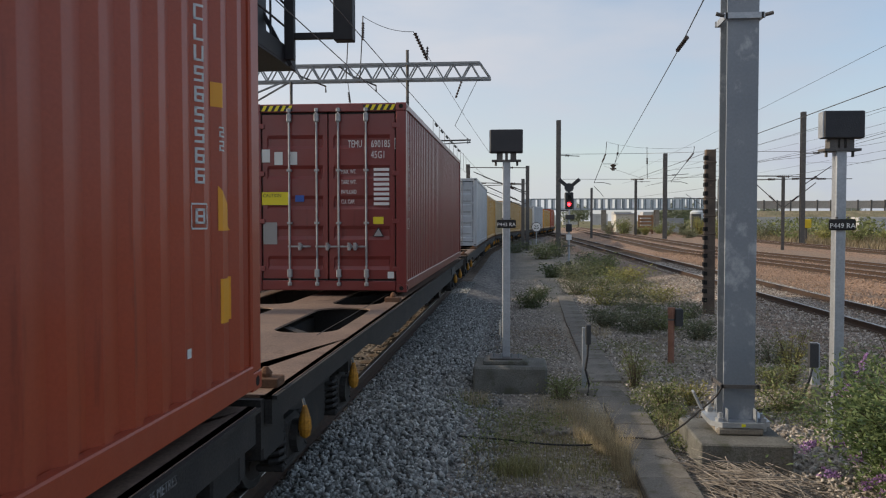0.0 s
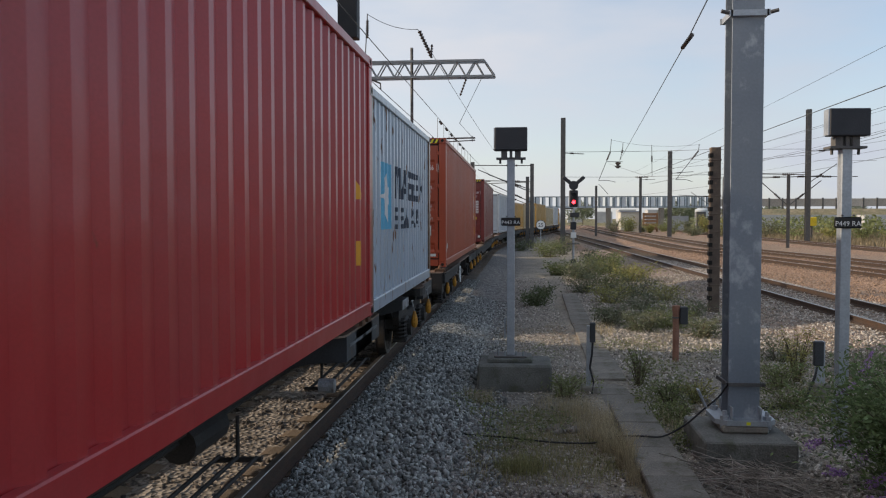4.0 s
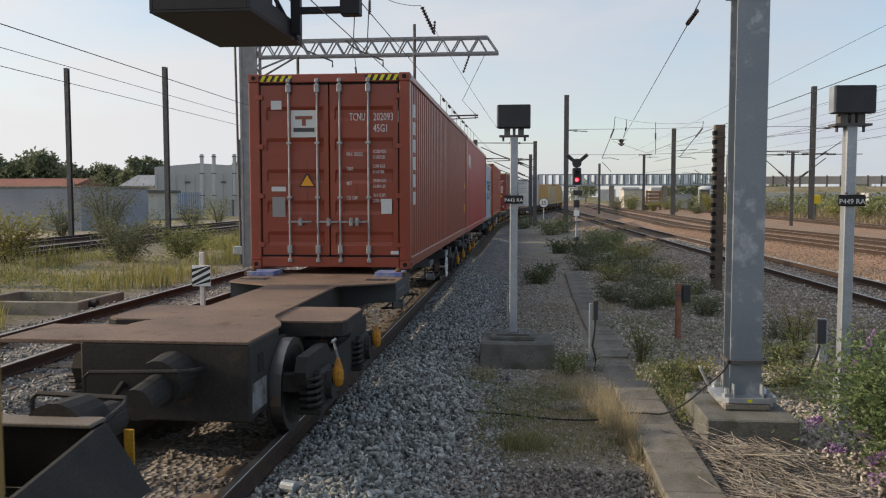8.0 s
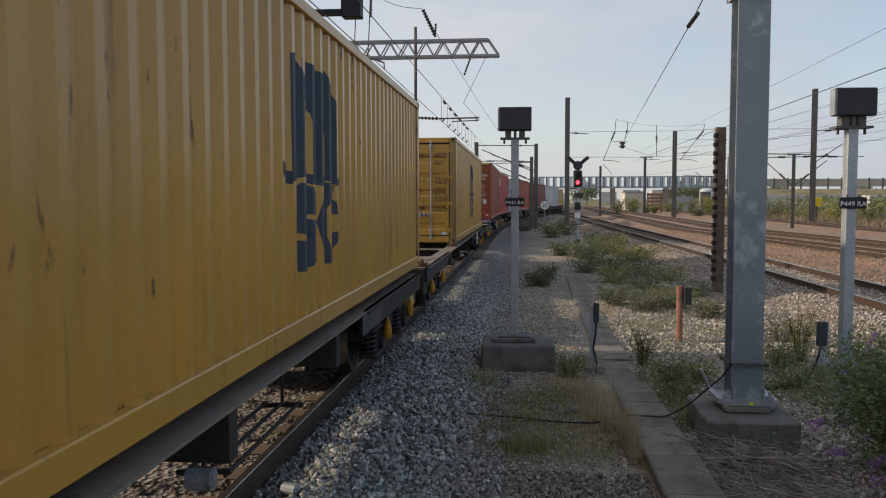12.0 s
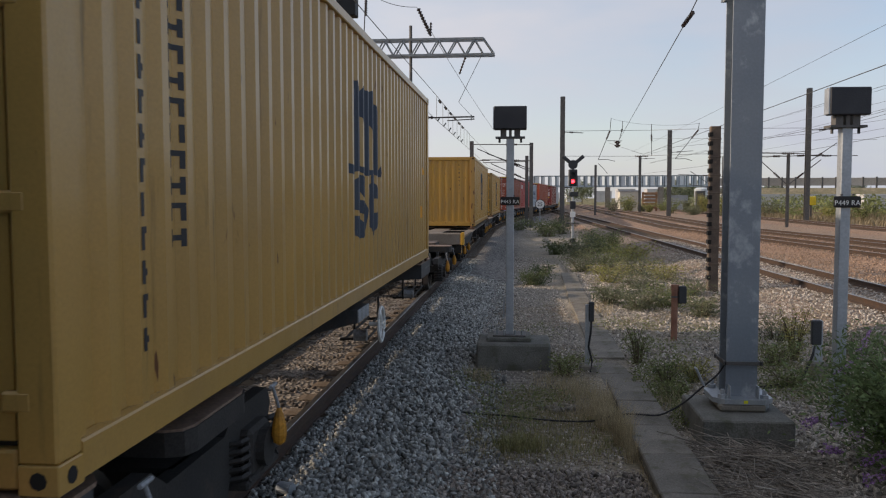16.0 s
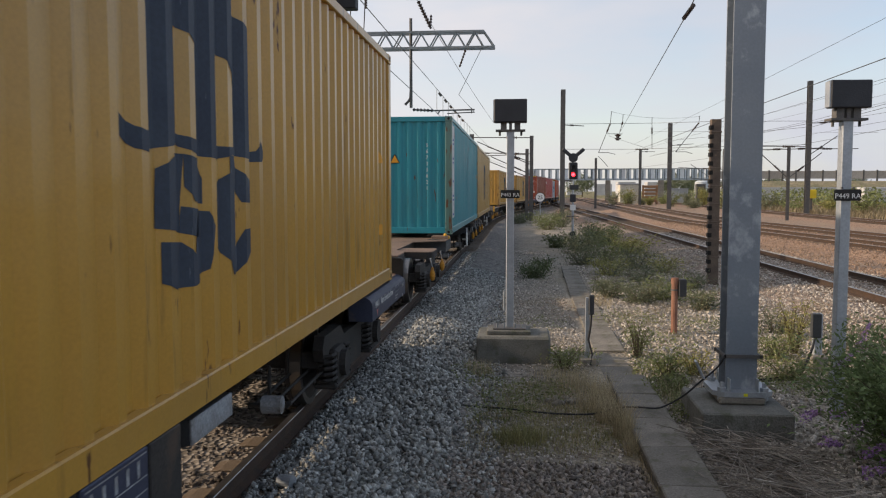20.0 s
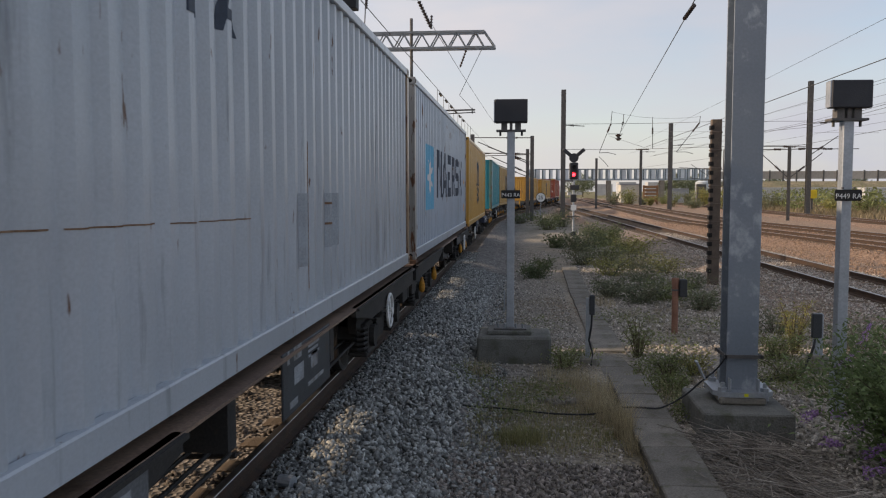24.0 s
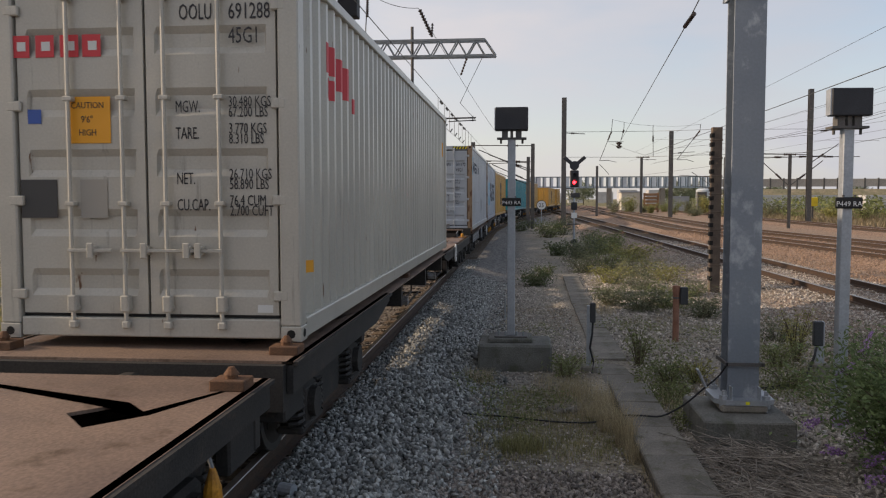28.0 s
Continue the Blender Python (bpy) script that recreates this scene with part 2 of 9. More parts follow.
# ---- building helpers ----
def finish(bm, name, mat, smooth=False):
    me = bpy.data.meshes.new(name)
    bm.normal_update()
    bm.to_mesh(me)
    bm.free()
    me.materials.append(mat if not isinstance(mat, str) else M[mat])
    if smooth:
        me.shade_smooth()
    return me


def part(name, bm, mat, parent, label="", smooth=False):
    """One bmesh as one mesh object under a thing or a part (or at top level with parent None)."""
    me = finish(bm, name, mat, smooth) if isinstance(bm, bmesh.types.BMesh) else bm
    ob = new(name, me)
    ob.parent = parent
    return tagged(ob, label)


def thing(name, label, category, m=None, group="", kind=""):
    ob = new(name)
    ob.empty_display_size = 0.2
    if m is not None:
        ob.matrix_basis = m
    return tagged(ob, label, category, group, kind)


def box(bm, x0, x1, y0, y1, z0, z1, bevel=0.0, m=None):
    ret = bmesh.ops.create_cube(bm, size=1.0)
    vs = ret["verts"]
    for v in vs:
        v.co = Vector(((x0 + x1) / 2 + v.co.x * (x1 - x0), (y0 + y1) / 2 + v.co.y * (y1 - y0), (z0 + z1) / 2 + v.co.z * (z1 - z0)))
    if bevel:
        es = list({e for v in vs for e in v.link_edges})
        vs = bmesh.ops.bevel(bm, geom=es, offset=bevel, segments=1, affect="EDGES", profile=0.5)["verts"]
    if m is not None:
        bmesh.ops.transform(bm, matrix=m, verts=list({v for v in vs}))
    return bm


def B(*a, **k):
    return box(bmesh.new(), *a, **k)


def tube(bm, p0, p1, r, seg=10, r2=None, cap=True):
    p0, p1 = Vector(p0), Vector(p1)
    q = (p1 - p0).to_track_quat("Z", "Y").to_matrix()
    rings = []
    for p, rad in ((p0, r), (p1, r if r2 is None else r2)):
        rings.append([bm.verts.new(p + q @ Vector((rad * math.cos(6.28318 * i / seg), rad * math.sin(6.28318 * i / seg), 0))) for i in range(seg)])
    for i in range(seg):
        bm.faces.new((rings[0][i], rings[0][(i + 1) % seg], rings[1][(i + 1) % seg], rings[1][i]))
    if cap:
        bm.faces.new(rings[0][::-1]), bm.faces.new(rings[1])
    return bm


def T(*a, **k):
    return tube(bmesh.new(), *a, **k)


def pipe(bm, pts, r, seg=6):
    """A bent round bar through the points, in one piece."""
    pts = [Vector(p) for p in pts]
    rings = []
    for i, p in enumerate(pts):
        d = (pts[min(i + 1, len(pts) - 1)] - pts[max(i - 1, 0)]).normalized()
        ref = Vector((0, 0, 1)) if abs(d.z) < 0.9 else Vector((0, 1, 0))
        u = d.cross(ref).normalized()
        v = d.cross(u)
        rings.append([bm.verts.new(p + r * (u * math.cos(6.28318 * k / seg) + v * math.sin(6.28318 * k / seg))) for k in range(seg)])
    for a, b in zip(rings, rings[1:]):
        for k in range(seg):
            bm.faces.new((a[k], a[(k + 1) % seg], b[(k + 1) % seg], b[k]))
    bm.faces.new(rings[0][::-1]), bm.faces.new(rings[-1])
    return bm


def h_section(w, d, t, z0, z1):
    """A rolled H-section column: flanges to -y and +y, web between."""
    o = ((-w, -d), (w, -d), (w, -d + t), (t * 0.5, -d + t), (t * 0.5, d - t), (w, d - t), (w, d), (-w, d), (-w, d - t), (-t * 0.5, d - t), (-t * 0.5, -d + t), (-w, -d + t))
    return prism(bmesh.new(), o, lambda u, v, h: Vector((u, v, z0 + h)), z1 - z0)


def prism(bm, outline, place, depth):
    """A closed outline of (u, v), put into space by place(u, v, w) and given thickness from w = 0 to depth."""
    lo = [bm.verts.new(place(u, v, 0.0)) for u, v in outline]
    hi = [bm.verts.new(place(u, v, depth)) for u, v in outline]
    bm.faces.new(lo[::-1]), bm.faces.new(hi)
    for i in range(len(outline)):
        j = (i + 1) % len(outline)
        bm.faces.new((lo[i], lo[j], hi[j], hi[i]))
    bmesh.ops.recalc_face_normals(bm, faces=bm.faces[:])
    return bm


def holed_plate(bm, x0, x1, y0, y1, hx0, hx1, hy0, hy1, r, z0, z1, n=6):
    """A flat plate with one rounded opening right through it."""
    inner = []
    for cx, cy, a0 in ((hx1 - r, hy1 - r, 0), (hx0 + r, hy1 - r, 90), (hx0 + r, hy0 + r, 180), (hx1 - r, hy0 + r, 270)):
        for i in range(n + 1):
            a = radians(a0 + 90 * i / n)
            inner.append((cx + r * math.cos(a), cy + r * math.sin(a)))
    outer = []
    cx, cy = (hx0 + hx1) / 2, (hy0 + hy1) / 2
    for k, (c0, c1) in enumerate((((x1, cy), (cx, y1)), ((cx, y1), (x0, cy)), ((x0, cy), (cx, y0)), ((cx, y0), (x1, cy)))):
        corner = ((x1, y1), (x0, y1), (x0, y0), (x1, y0))[k]
        for i in range(n + 1):
            f = i / n
            a, b, g = (c0, corner, f * 2) if f <= 0.5 else (corner, c1, f * 2 - 1)
            outer.append((a[0] + (b[0] - a[0]) * g, a[1] + (b[1] - a[1]) * g))
    k = len(inner)
    v = [[bm.verts.new((p[0], p[1], z)) for p in ring] for ring, z in ((inner, z0), (inner, z1), (outer, z1), (outer, z0))]
    for a, b in ((0, 1), (1, 2), (2, 3), (3, 0)):
        for i in range(k):
            j = (i + 1) % k
            bm.faces.new((v[a][i], v[a][j], v[b][j], v[b][i]))
    bmesh.ops.remove_doubles(bm, verts=bm.verts[:], dist=0.0005)
    bmesh.ops.recalc_face_normals(bm, faces=bm.faces[:])
    return bm


def words(text, size, mat, depth=0.002, align="LEFT", squeeze=1.0):
    """Letters as a mesh, lying in x (to the right) and y (up)."""
    cu = bpy.data.curves.new("words", "FONT")
    cu.body, cu.size, cu.extrude, cu.align_x, cu.resolution_u = text, size, depth, align, 2
    ob = bpy.data.objects.new("words", cu)
    me = bpy.data.meshes.new_from_object(ob)
    bpy.data.objects.remove(ob)
    bpy.data.curves.remove(cu)
    me.transform(Matrix.Diagonal((squeeze, 1, 1, 1)))
    me.materials.clear()
    me.materials.append(M[mat] if isinstance(mat, str) else mat)
    return me


def loose(name, verts, faces, mat, smooth=False):
    me = bpy.data.meshes.new(name)
    me.from_pydata(verts, [], faces)
    me.materials.append(M[mat] if isinstance(mat, str) else mat)
    if smooth:
        me.shade_smooth()
    return me


# ---- the ground and the tracks ----
TRACK_X = -2.89          # centre of the train's track
GROUND = -0.36           # beside the tracks, below the rail heads


def bend(y):
    """How far the train's track has swung to the right at y."""
    f = min(1.0, max(0.0, (y - 52.0) / 112.0))
    return 9.0 * f * f * (3 - 2 * f)


def centre(y):
    return TRACK_X + bend(y)


def straight(x0, slope):
    return lambda y: x0 + slope * y


def main_line(x0, slope):
    """The main lines run slightly towards the train's track and swing parallel to it far off."""
    return lambda y: x0 + slope * min(y, 60.0) + 0.02 * max(0.0, y - 60.0)


TRACKS = [("near", centre, -14, 230, True), ("left", straight(-7.25, 0.0), -14, 230, True),
          ("first", straight(8.35, -0.0185), -14, 260, False), ("second", main_line(17.6, -0.1), -14, 260, False),
          ("third", main_line(21.3, -0.1), -14, 260, False), ("fourth", main_line(30.5, -0.09), -14, 260, False),
          ("yard_a", straight(-19.4, -0.01), 8, 200, True), ("yard_b", straight(-23.4, -0.01), 8, 200, True)]


def track_bed(x, y):
    """Height of the ballast at a place: level with the sleepers under each track, sloping to the ground."""
    h = 0.0
    for name, line, y0, y1, grey in TRACKS:
        d = abs(x - line(y))
        h = max(h, 1.0 if d < 1.55 else max(0.0, 1 - (d - 1.55) / 0.75))
    return h


def ground_height(x, y):
    h = track_bed(x, y)
    rough = 0.035 * noise.noise((x * 0.9, y * 0.9, 0)) + 0.06 * noise.noise((x * 0.13, y * 0.13, 3))
    return GROUND + rough * (1 - h) + h * 0.19


def graded(lo, hi, fine_lo, fine_hi, step, grow=1.28):
    out, p, s = [], fine_lo, step
    while p > lo:
        out.append(p)
        s *= grow
        p -= s
    out = [lo] + out[::-1]
    p, s = fine_lo + step, step
    while p < fine_hi:
        out.append(p)
        p += step
    while p < hi:
        out.append(p)
        s *= grow
        p += s
    return out + [hi]


def ground_material():
    """Gravelly dirt with dry grass; grey ballast by the sidings, rusty by the main lines."""
    mat = surface("ground", (0.39, 0.335, 0.25), (0.25, 0.214, 0.158), 0.9, 0.95, 0, 26, 0.45, 0.8, (0.14, 0.125, 0.06), 0.5, (1, 1, 1), 0.35)
    n, l = links_of(mat)
    b = n["Principled BSDF"]
    tone = b.inputs["Base Color"].links[0].from_socket
    at = n.new("ShaderNodeAttribute")
    at.attribute_name = "cover"
    sep = n.new("ShaderNodeSeparateColor")
    l.new(at.outputs["Color"], sep.inputs[0])
    co = n.new("ShaderNodeTexCoord")
    vo = n.new("ShaderNodeTexVoronoi")
    vo.inputs["Scale"].default_value = 17
    l.new(co.outputs["Object"], vo.inputs["Vector"])
    for k, (lo, hi) in enumerate((((0.05, 0.047, 0.043), (0.31, 0.29, 0.265)), ((0.16, 0.1, 0.066), (0.42, 0.28, 0.19)), ((0.1, 0.11, 0.04), (0.26, 0.21, 0.1)))):
        st = n.new("ShaderNodeMix")
        st.data_type = "RGBA"
        st.inputs[6].default_value, st.inputs[7].default_value = (*lo, 1), (*hi, 1)
        sp = n.new("ShaderNodeSeparateColor")
        l.new(vo.outputs["Color"], sp.inputs[0])
        l.new(sp.outputs[0], st.inputs[0])
        mx = n.new("ShaderNodeMix")
        mx.data_type = "RGBA"
        l.new(sep.outputs[k], mx.inputs[0]), l.new(tone, mx.inputs[6]), l.new(st.outputs[2], mx.inputs[7])
        tone = mx.outputs[2]
    l.new(tone, b.inputs["Base Color"])
    bp = n.new("ShaderNodeBump")
    bp.inputs["Strength"].default_value, bp.inputs["Distance"].default_value = 0.9, 0.05
    l.new(vo.outputs["Distance"], bp.inputs["Height"]), l.new(bp.outputs["Normal"], b.inputs["Normal"])
    return mat


M["ground"] = ground_material()


def build_ground():
    xs, ys = graded(-1500, 1500, -12, 22, 0.28), graded(-300, 2400, -6, 60, 0.35)
    verts = [(x, y, ground_height(x, y)) for y in ys for x in xs]
    w = len(xs)
    faces = [(j * w + i, j * w + i + 1, (j + 1) * w + i + 1, (j + 1) * w + i) for j in range(len(ys) - 1) for i in range(w - 1)]
    me = loose("ground", verts, faces, "ground", True)
    col = me.attributes.new("cover", "FLOAT_COLOR", "POINT")
    data = []
    for x, y, z in verts:
        grey = rust = 0.0
        for name, line, y0, y1, is_grey in TRACKS:
            d = abs(x - line(y))
            f = max(0.0, min(1.0, 1 - (d - 2.4) / 1.6))
            if is_grey:
                grey = max(grey, f if d > 1.0 or name != "near" else 0.92)
                rust = max(rust, 0.3 if d < 1.0 and name == "near" else 0.0)
            else:
                rust = max(rust, f)
        if x > 5.2 and y < 120:
            grey = max(grey, 0.85 * max(0.0, min(1.0, (9.0 - x) / 1.0)))
        if x > 9 and y < 260 and x < 33:
            rust = max(rust, 0.8)
        if -1.6 < x < 5.5 and y < 60:
            grey = max(grey, (0.05 if x < 1.2 and 7.2 < y < 11.2 else 0.3 if x < 1.2 and y < 19 else 0.4) + 0.35 * noise.noise((x * 0.6, y * 0.6, 7)))
        grass = 1.0 if (x < -34 or x > 36 or y > 270) else (0.45 if -18 < x < -10 else 0.0)
        data += [grey, rust * (1 - grey * 0.6), grass, 1.0]
    col.data.foreach_set("color", data)
    ob = new("ground", me)
    tagged(ob, "gravel and dirt ground with dry grass between the tracks", "ground", kind="structure")


def rail_profile(line, y0, y1, step, side, top):
    """A flat-bottomed rail along a line: foot, web and head (head apart, as it is polished)."""
    shape = ((-0.07, -0.155), (0.07, -0.155), (0.07, -0.143), (0.012, -0.12), (0.012, -0.045), (0.034, -0.036), (0.034, -0.006), (-0.034, -0.006), (-0.034, -0.036), (-0.012, -0.045), (-0.012, -0.12), (-0.07, -0.143))
    cap = ((-0.034, -0.006), (0.034, -0.006), (0.03, 0.0), (-0.03, 0.0))
    ys = [y0 + step * i for i in range(int((y1 - y0) / step) + 1)]
    return [loose("rail", [(line(y) + side * 0.752 + u, y, top + v) for y in ys for u, v in sh],
                  [(j * len(sh) + i, j * len(sh) + (i + 1) % len(sh), (j + 1) * len(sh) + (i + 1) % len(sh), (j + 1) * len(sh) + i)
                   for j in range(len(ys) - 1) for i in range(len(sh))], mat) for sh, mat in ((shape, "rail_side"), (cap, "rail_head"))]


def build_tracks():
    bm = bmesh.new()
    prism(bm, ((-1.25, -0.2), (1.25, -0.2), (1.22, 0.0), (0.45, 0.0), (0.35, -0.02), (-0.35, -0.02), (-0.45, 0.0), (-1.22, 0.0)), lambda u, v, w: Vector((u, w - 0.13, v)), 0.26)
    sleeper = finish(bm, "sleeper", "sleeper_concrete")
    for name, line, y0, y1, grey in TRACKS:
        tr = thing("railway_track", "worn steel rails on sleepers in " + ("grey ballast" if grey else "rust-stained ballast"), "railway track", kind="structure", group="railway tracks")
        for side in (-1, 1):
            body, head = rail_profile(line, y0, y1, 3.0, side, 0.0)
            r = part("rail", body, None, tr)
            part("rail_head", head, None, r, "worn bright running surface")
        near = 62 if name in ("near", "left") else (46 if name == "first" else 0)
        joined = []
        y, k = y0 + 0.3, 0
        while y < min(y1, 150):
            x = line(y)
            if y < near:
                ob = part("sleeper", sleeper, None, tr)
                ob.matrix_basis = pose(x, y, -0.155, 0, 0, 0.6 * math.sin(k * 7.3))
            else:
                joined.append((x, y))
            y += 0.65
            k += 1
        if joined:
            v, f = [], []
            for x, y in joined:
                o = len(v)
                v += [(x + a * 1.25, y + b * 0.13, c) for c in (-0.36, -0.155) for a, b in ((-1, -1), (1, -1), (1, 1), (-1, 1))]
                f += [(o + 4, o + 5, o + 6, o + 7), (o, o + 1, o + 5, o + 4), (o + 1, o + 2, o + 6, o + 5), (o + 2, o + 3, o + 7, o + 6), (o + 3, o, o + 4, o + 7)]
            ob = part("far_sleepers", loose("far_sleepers", v, f, "sleeper_concrete"), None, tr)
            tagged(ob, kind="stuff")


build_ground()
build_tracks()


# ---- the containers ----
HC, STD, L40, L20, W = 2.896, 2.591, 12.192, 6.058, 2.438
PITCH, DEPTH, INSET = 0.278, 0.044, 0.026     # corrugation, and how far the wall stands behind the rails


def ripple(s):
    """Depth of the side wall's corrugation at s along the wall (0 outside, DEPTH inside)."""
    f = (s / PITCH) % 1.0
    if f < 0.26:
        return 0.0
    if f < 0.5:
        return DEPTH * (f - 0.26) / 0.24
    if f < 0.76:
        return DEPTH
    return DEPTH * (1 - (f - 0.76) / 0.24)


def corrugated(length, z0, z1, pitch=PITCH, depth=DEPTH, lip=0.0):
    """A pressed steel wall along +y from 0, outside towards +x at x = 0, with its thickness."""
    out = []
    s = 0.0
    while s < length - 1e-4:
        for f, d in ((0, 0), (0.26, 0), (0.5, depth), (0.76, depth)):
            if s + f * pitch <= length:
                out.append((s + f * pitch, d))
        s += pitch
    out.append((length, 0))
    v = [(-d - t, y, z) for t in (0.0, 0.012) for y, d in out for z in (z0, z1)]
    n = len(out)
    f = []
    for i in range(n - 1):
        f.append((2 * i, 2 * i + 2, 2 * i + 3, 2 * i + 1))
        o = 2 * n
        f.append((o + 2 * i, o + 2 * i + 1, o + 2 * i + 3, o + 2 * i + 2))
        f.append((2 * i, o + 2 * i, o + 2 * i + 2, 2 * i + 2)), f.append((2 * i + 1, 2 * i + 3, o + 2 * i + 3, o + 2 * i + 1))
    return v, f


def door_panel(bm, x0, x1, z0, z1):
    """A door leaf whose sheet is pressed into broad level ribs; the outside looks towards -y at y = 0."""
    h = z1 - z0
    prof = [(0.0, 0.0), (0.03, 0.0)]
    ribs = 5
    for i in range(ribs):
        a = 0.04 + 0.92 * i / ribs
        b = a + 0.92 / ribs
        d = b - a
        prof += [(a + d * 0.08, 0.0), (a + d * 0.2, 0.03), (a + d * 0.42, 0.03), (a + d * 0.54, 0.0)]
    prof += [(0.97, 0.0), (1.0, 0.0)]
    e = 0.07
    rows = []
    for f, d in prof:
        z = z0 + f * h
        rows.append([bm.verts.new((x, y, z)) for x, y in ((x0, 0.05), (x0, 0.0), (x0 + e, 0.0), (x0 + e + 0.02, d), (x1 - e - 0.02, d), (x1 - e, 0.0), (x1, 0.0), (x1, 0.05))])
    for a, b in zip(rows, rows[1:]):
        for i in range(7):
            bm.faces.new((a[i], a[i + 1], b[i + 1], b[i]))
        bm.faces.new((a[7], a[0], b[0], b[7]))
    bm.faces.new(rows[0][::-1]), bm.faces.new(rows[-1])
    return bm


MESHES = {}


def kept(key, make):
    if key not in MESHES:
        MESHES[key] = make()
    return MESHES[key]


def casting():
    bm = B(-0.081, 0.081, -0.089, 0.089, 0, 0.118, bevel=0.006)
    return bm


def container(label, length, height, paint, key, doors_back=True, bare_bars=False, group="containers on the train", posts=None):
    """A freight container on its own origin (middle of the floor); +y is the way the train goes."""
    root = thing("shipping_container", label, "shipping container", group=group)
    hl, hw = length / 2, W / 2
    tag = (length, height, key, doors_back, bare_bars, posts.name if posts else "")

    def P(name, make, lab="", m=None, parent=root, mat=None):
        me = kept((name, *tag), lambda: (lambda g: finish(g, name, mat or paint) if isinstance(g, bmesh.types.BMesh) else g)(make()))
        ob = part(name, me, None, parent, lab)
        if m is not None:
            ob.matrix_basis = m
        return ob

    wall = lambda: loose("side_wall", *corrugated(length - 0.34, 0.15, height - 0.09), paint)
    P("side_wall", wall, m=pose(hw - INSET, -hl + 0.17, 0))
    P("side_wall", wall, m=pose(-hw + INSET, hl - 0.17, 0, 0, 0, 180))
    P("roof", lambda: loose("roof", *corrugated(length - 0.3, 0.06, W - 0.06, 0.2, 0.02), paint), m=pose(-hw, -hl + 0.15, height - 0.012) @ Matrix(((0, 0, 1, 0), (0, 1, 0, 0), (1, 0, 0, 0), (0, 0, 0, 1))))
    P("floor", lambda: B(-hw + 0.06, hw - 0.06, -hl + 0.1, hl - 0.1, 0.12, 0.16))
    end = -1 if doors_back else 1
    front = lambda: loose("front_wall", *corrugated(W - 0.24, 0.16, height - 0.11, 0.245, 0.045), paint)
    P("front_wall", front, m=pose(hw - 0.12, hl - 0.03, 0, 0, 0, 90) if doors_back else pose(-hw + 0.12, -hl + 0.03, 0, 0, 0, -90))
    post = lambda: B(-0.08, 0.08, -0.085, 0.085, 0.118, height - 0.118, bevel=0.012)
    cast = lambda: casting()
    # solid rods through the casting; their dark ends paint the shade of holes
    hole = lambda: (lambda b: (tube(b, (-0.0815, 0, 0.06), (0.0835, 0, 0.06), 0.035, 8), tube(b, (0, -0.091, 0.06), (0, 0.091, 0.06), 0.035, 8))[0])(bmesh.new())
    for sx in (-1, 1):
        P("top_rail", lambda: B(-0.03, 0.03, -hl + 0.17, hl - 0.17, height - 0.1, height - 0.005, bevel=0.008), m=pose(sx * (hw - 0.032), 0, 0))
        P("bottom_rail", lambda: prism(bmesh.new(), ((-0.03, 0.02), (0.03, 0.02), (0.03, 0.158), (0.022, 0.168), (-0.03, 0.17)), lambda u, v, h: Vector((u, -hl + 0.17 + h, v)), length - 0.34), m=pose(sx * (hw - 0.03), 0, 0, 0, 0, 0 if sx > 0 else 180))
        for sy in (-1, 1):
            P("corner_post", post, m=pose(sx * (hw - 0.083), sy * (hl - 0.088), 0), mat=posts)
            for z in (0, height - 0.118):
                c = P("corner_casting", cast, m=pose(sx * (hw - 0.081), sy * (hl - 0.089), z), mat=posts)
                if sx > 0 or sy < 0:
                    P("casting_hole", hole, parent=c, mat=M["hole_shade"])
    for sy in (-1, 1):
        m = pose(0, sy * (hl - 0.07), 0)
        P("header_beam", lambda: B(-hw + 0.17, hw - 0.17, -0.06, 0.06, height - 0.13, height - 0.004, bevel=0.01), m=m)
        P("sill_beam", lambda: B(-hw + 0.17, hw - 0.17, -0.06, 0.06, 0.02, 0.17, bevel=0.01), m=m)
    # doors
    turn = pose(0, -hl + 0.035, 0) if doors_back else pose(0, hl - 0.035, 0, 0, 0, 180)
    z0, z1 = 0.2, height - 0.165
    bars = paint if bare_bars else M["bar_grey"]
    for side in (-1, 1):
        x0, x1 = (-hw + 0.185, -0.011) if side < 0 else (0.011, hw - 0.185)
        leaf = P("door" + ("_leaf" if side > 0 else ""), lambda: door_panel(bmesh.new(), x0, x1, z0, z1), m=turn)
        leaf.name = "door"
        P("gasket" + ("" if side < 0 else "_strip"), lambda: B(x0 - 0.024, x1 + 0.024, 0.036, 0.05, z0 - 0.03, z1 + 0.035), parent=leaf, mat=M["black_rubber"]).name = "gasket"
        for k in (0, 1):
            bx = side * (0.17 if k == 0 else 0.6)

            def bar():
                b = T((0, -0.05, z0 - 0.09), (0, -0.05, z1 + 0.07), 0.017, 8)
                for f in (0.02, 0.34, 0.66, 0.97):
                    z = z0 + f * (z1 - z0)
                    box(b, -0.038, 0.038, -0.07, -0.004, z - 0.018, z + 0.018, bevel=0.006)
                for z in (z0 + 0.02, z1 - 0.12):
                    box(b, -0.035, 0.035, -0.08, -0.01, z, z + 0.13, bevel=0.01)
                for z, s in ((z0 - 0.11, 1), (z1 + 0.03, 1)):
                    box(b, -0.03, 0.03, -0.075, -0.02, z, z + 0.06, bevel=0.01)
                return b
            ob = P("locking_bar", bar, m=pose(bx, 0, 0), parent=leaf, mat=bars)

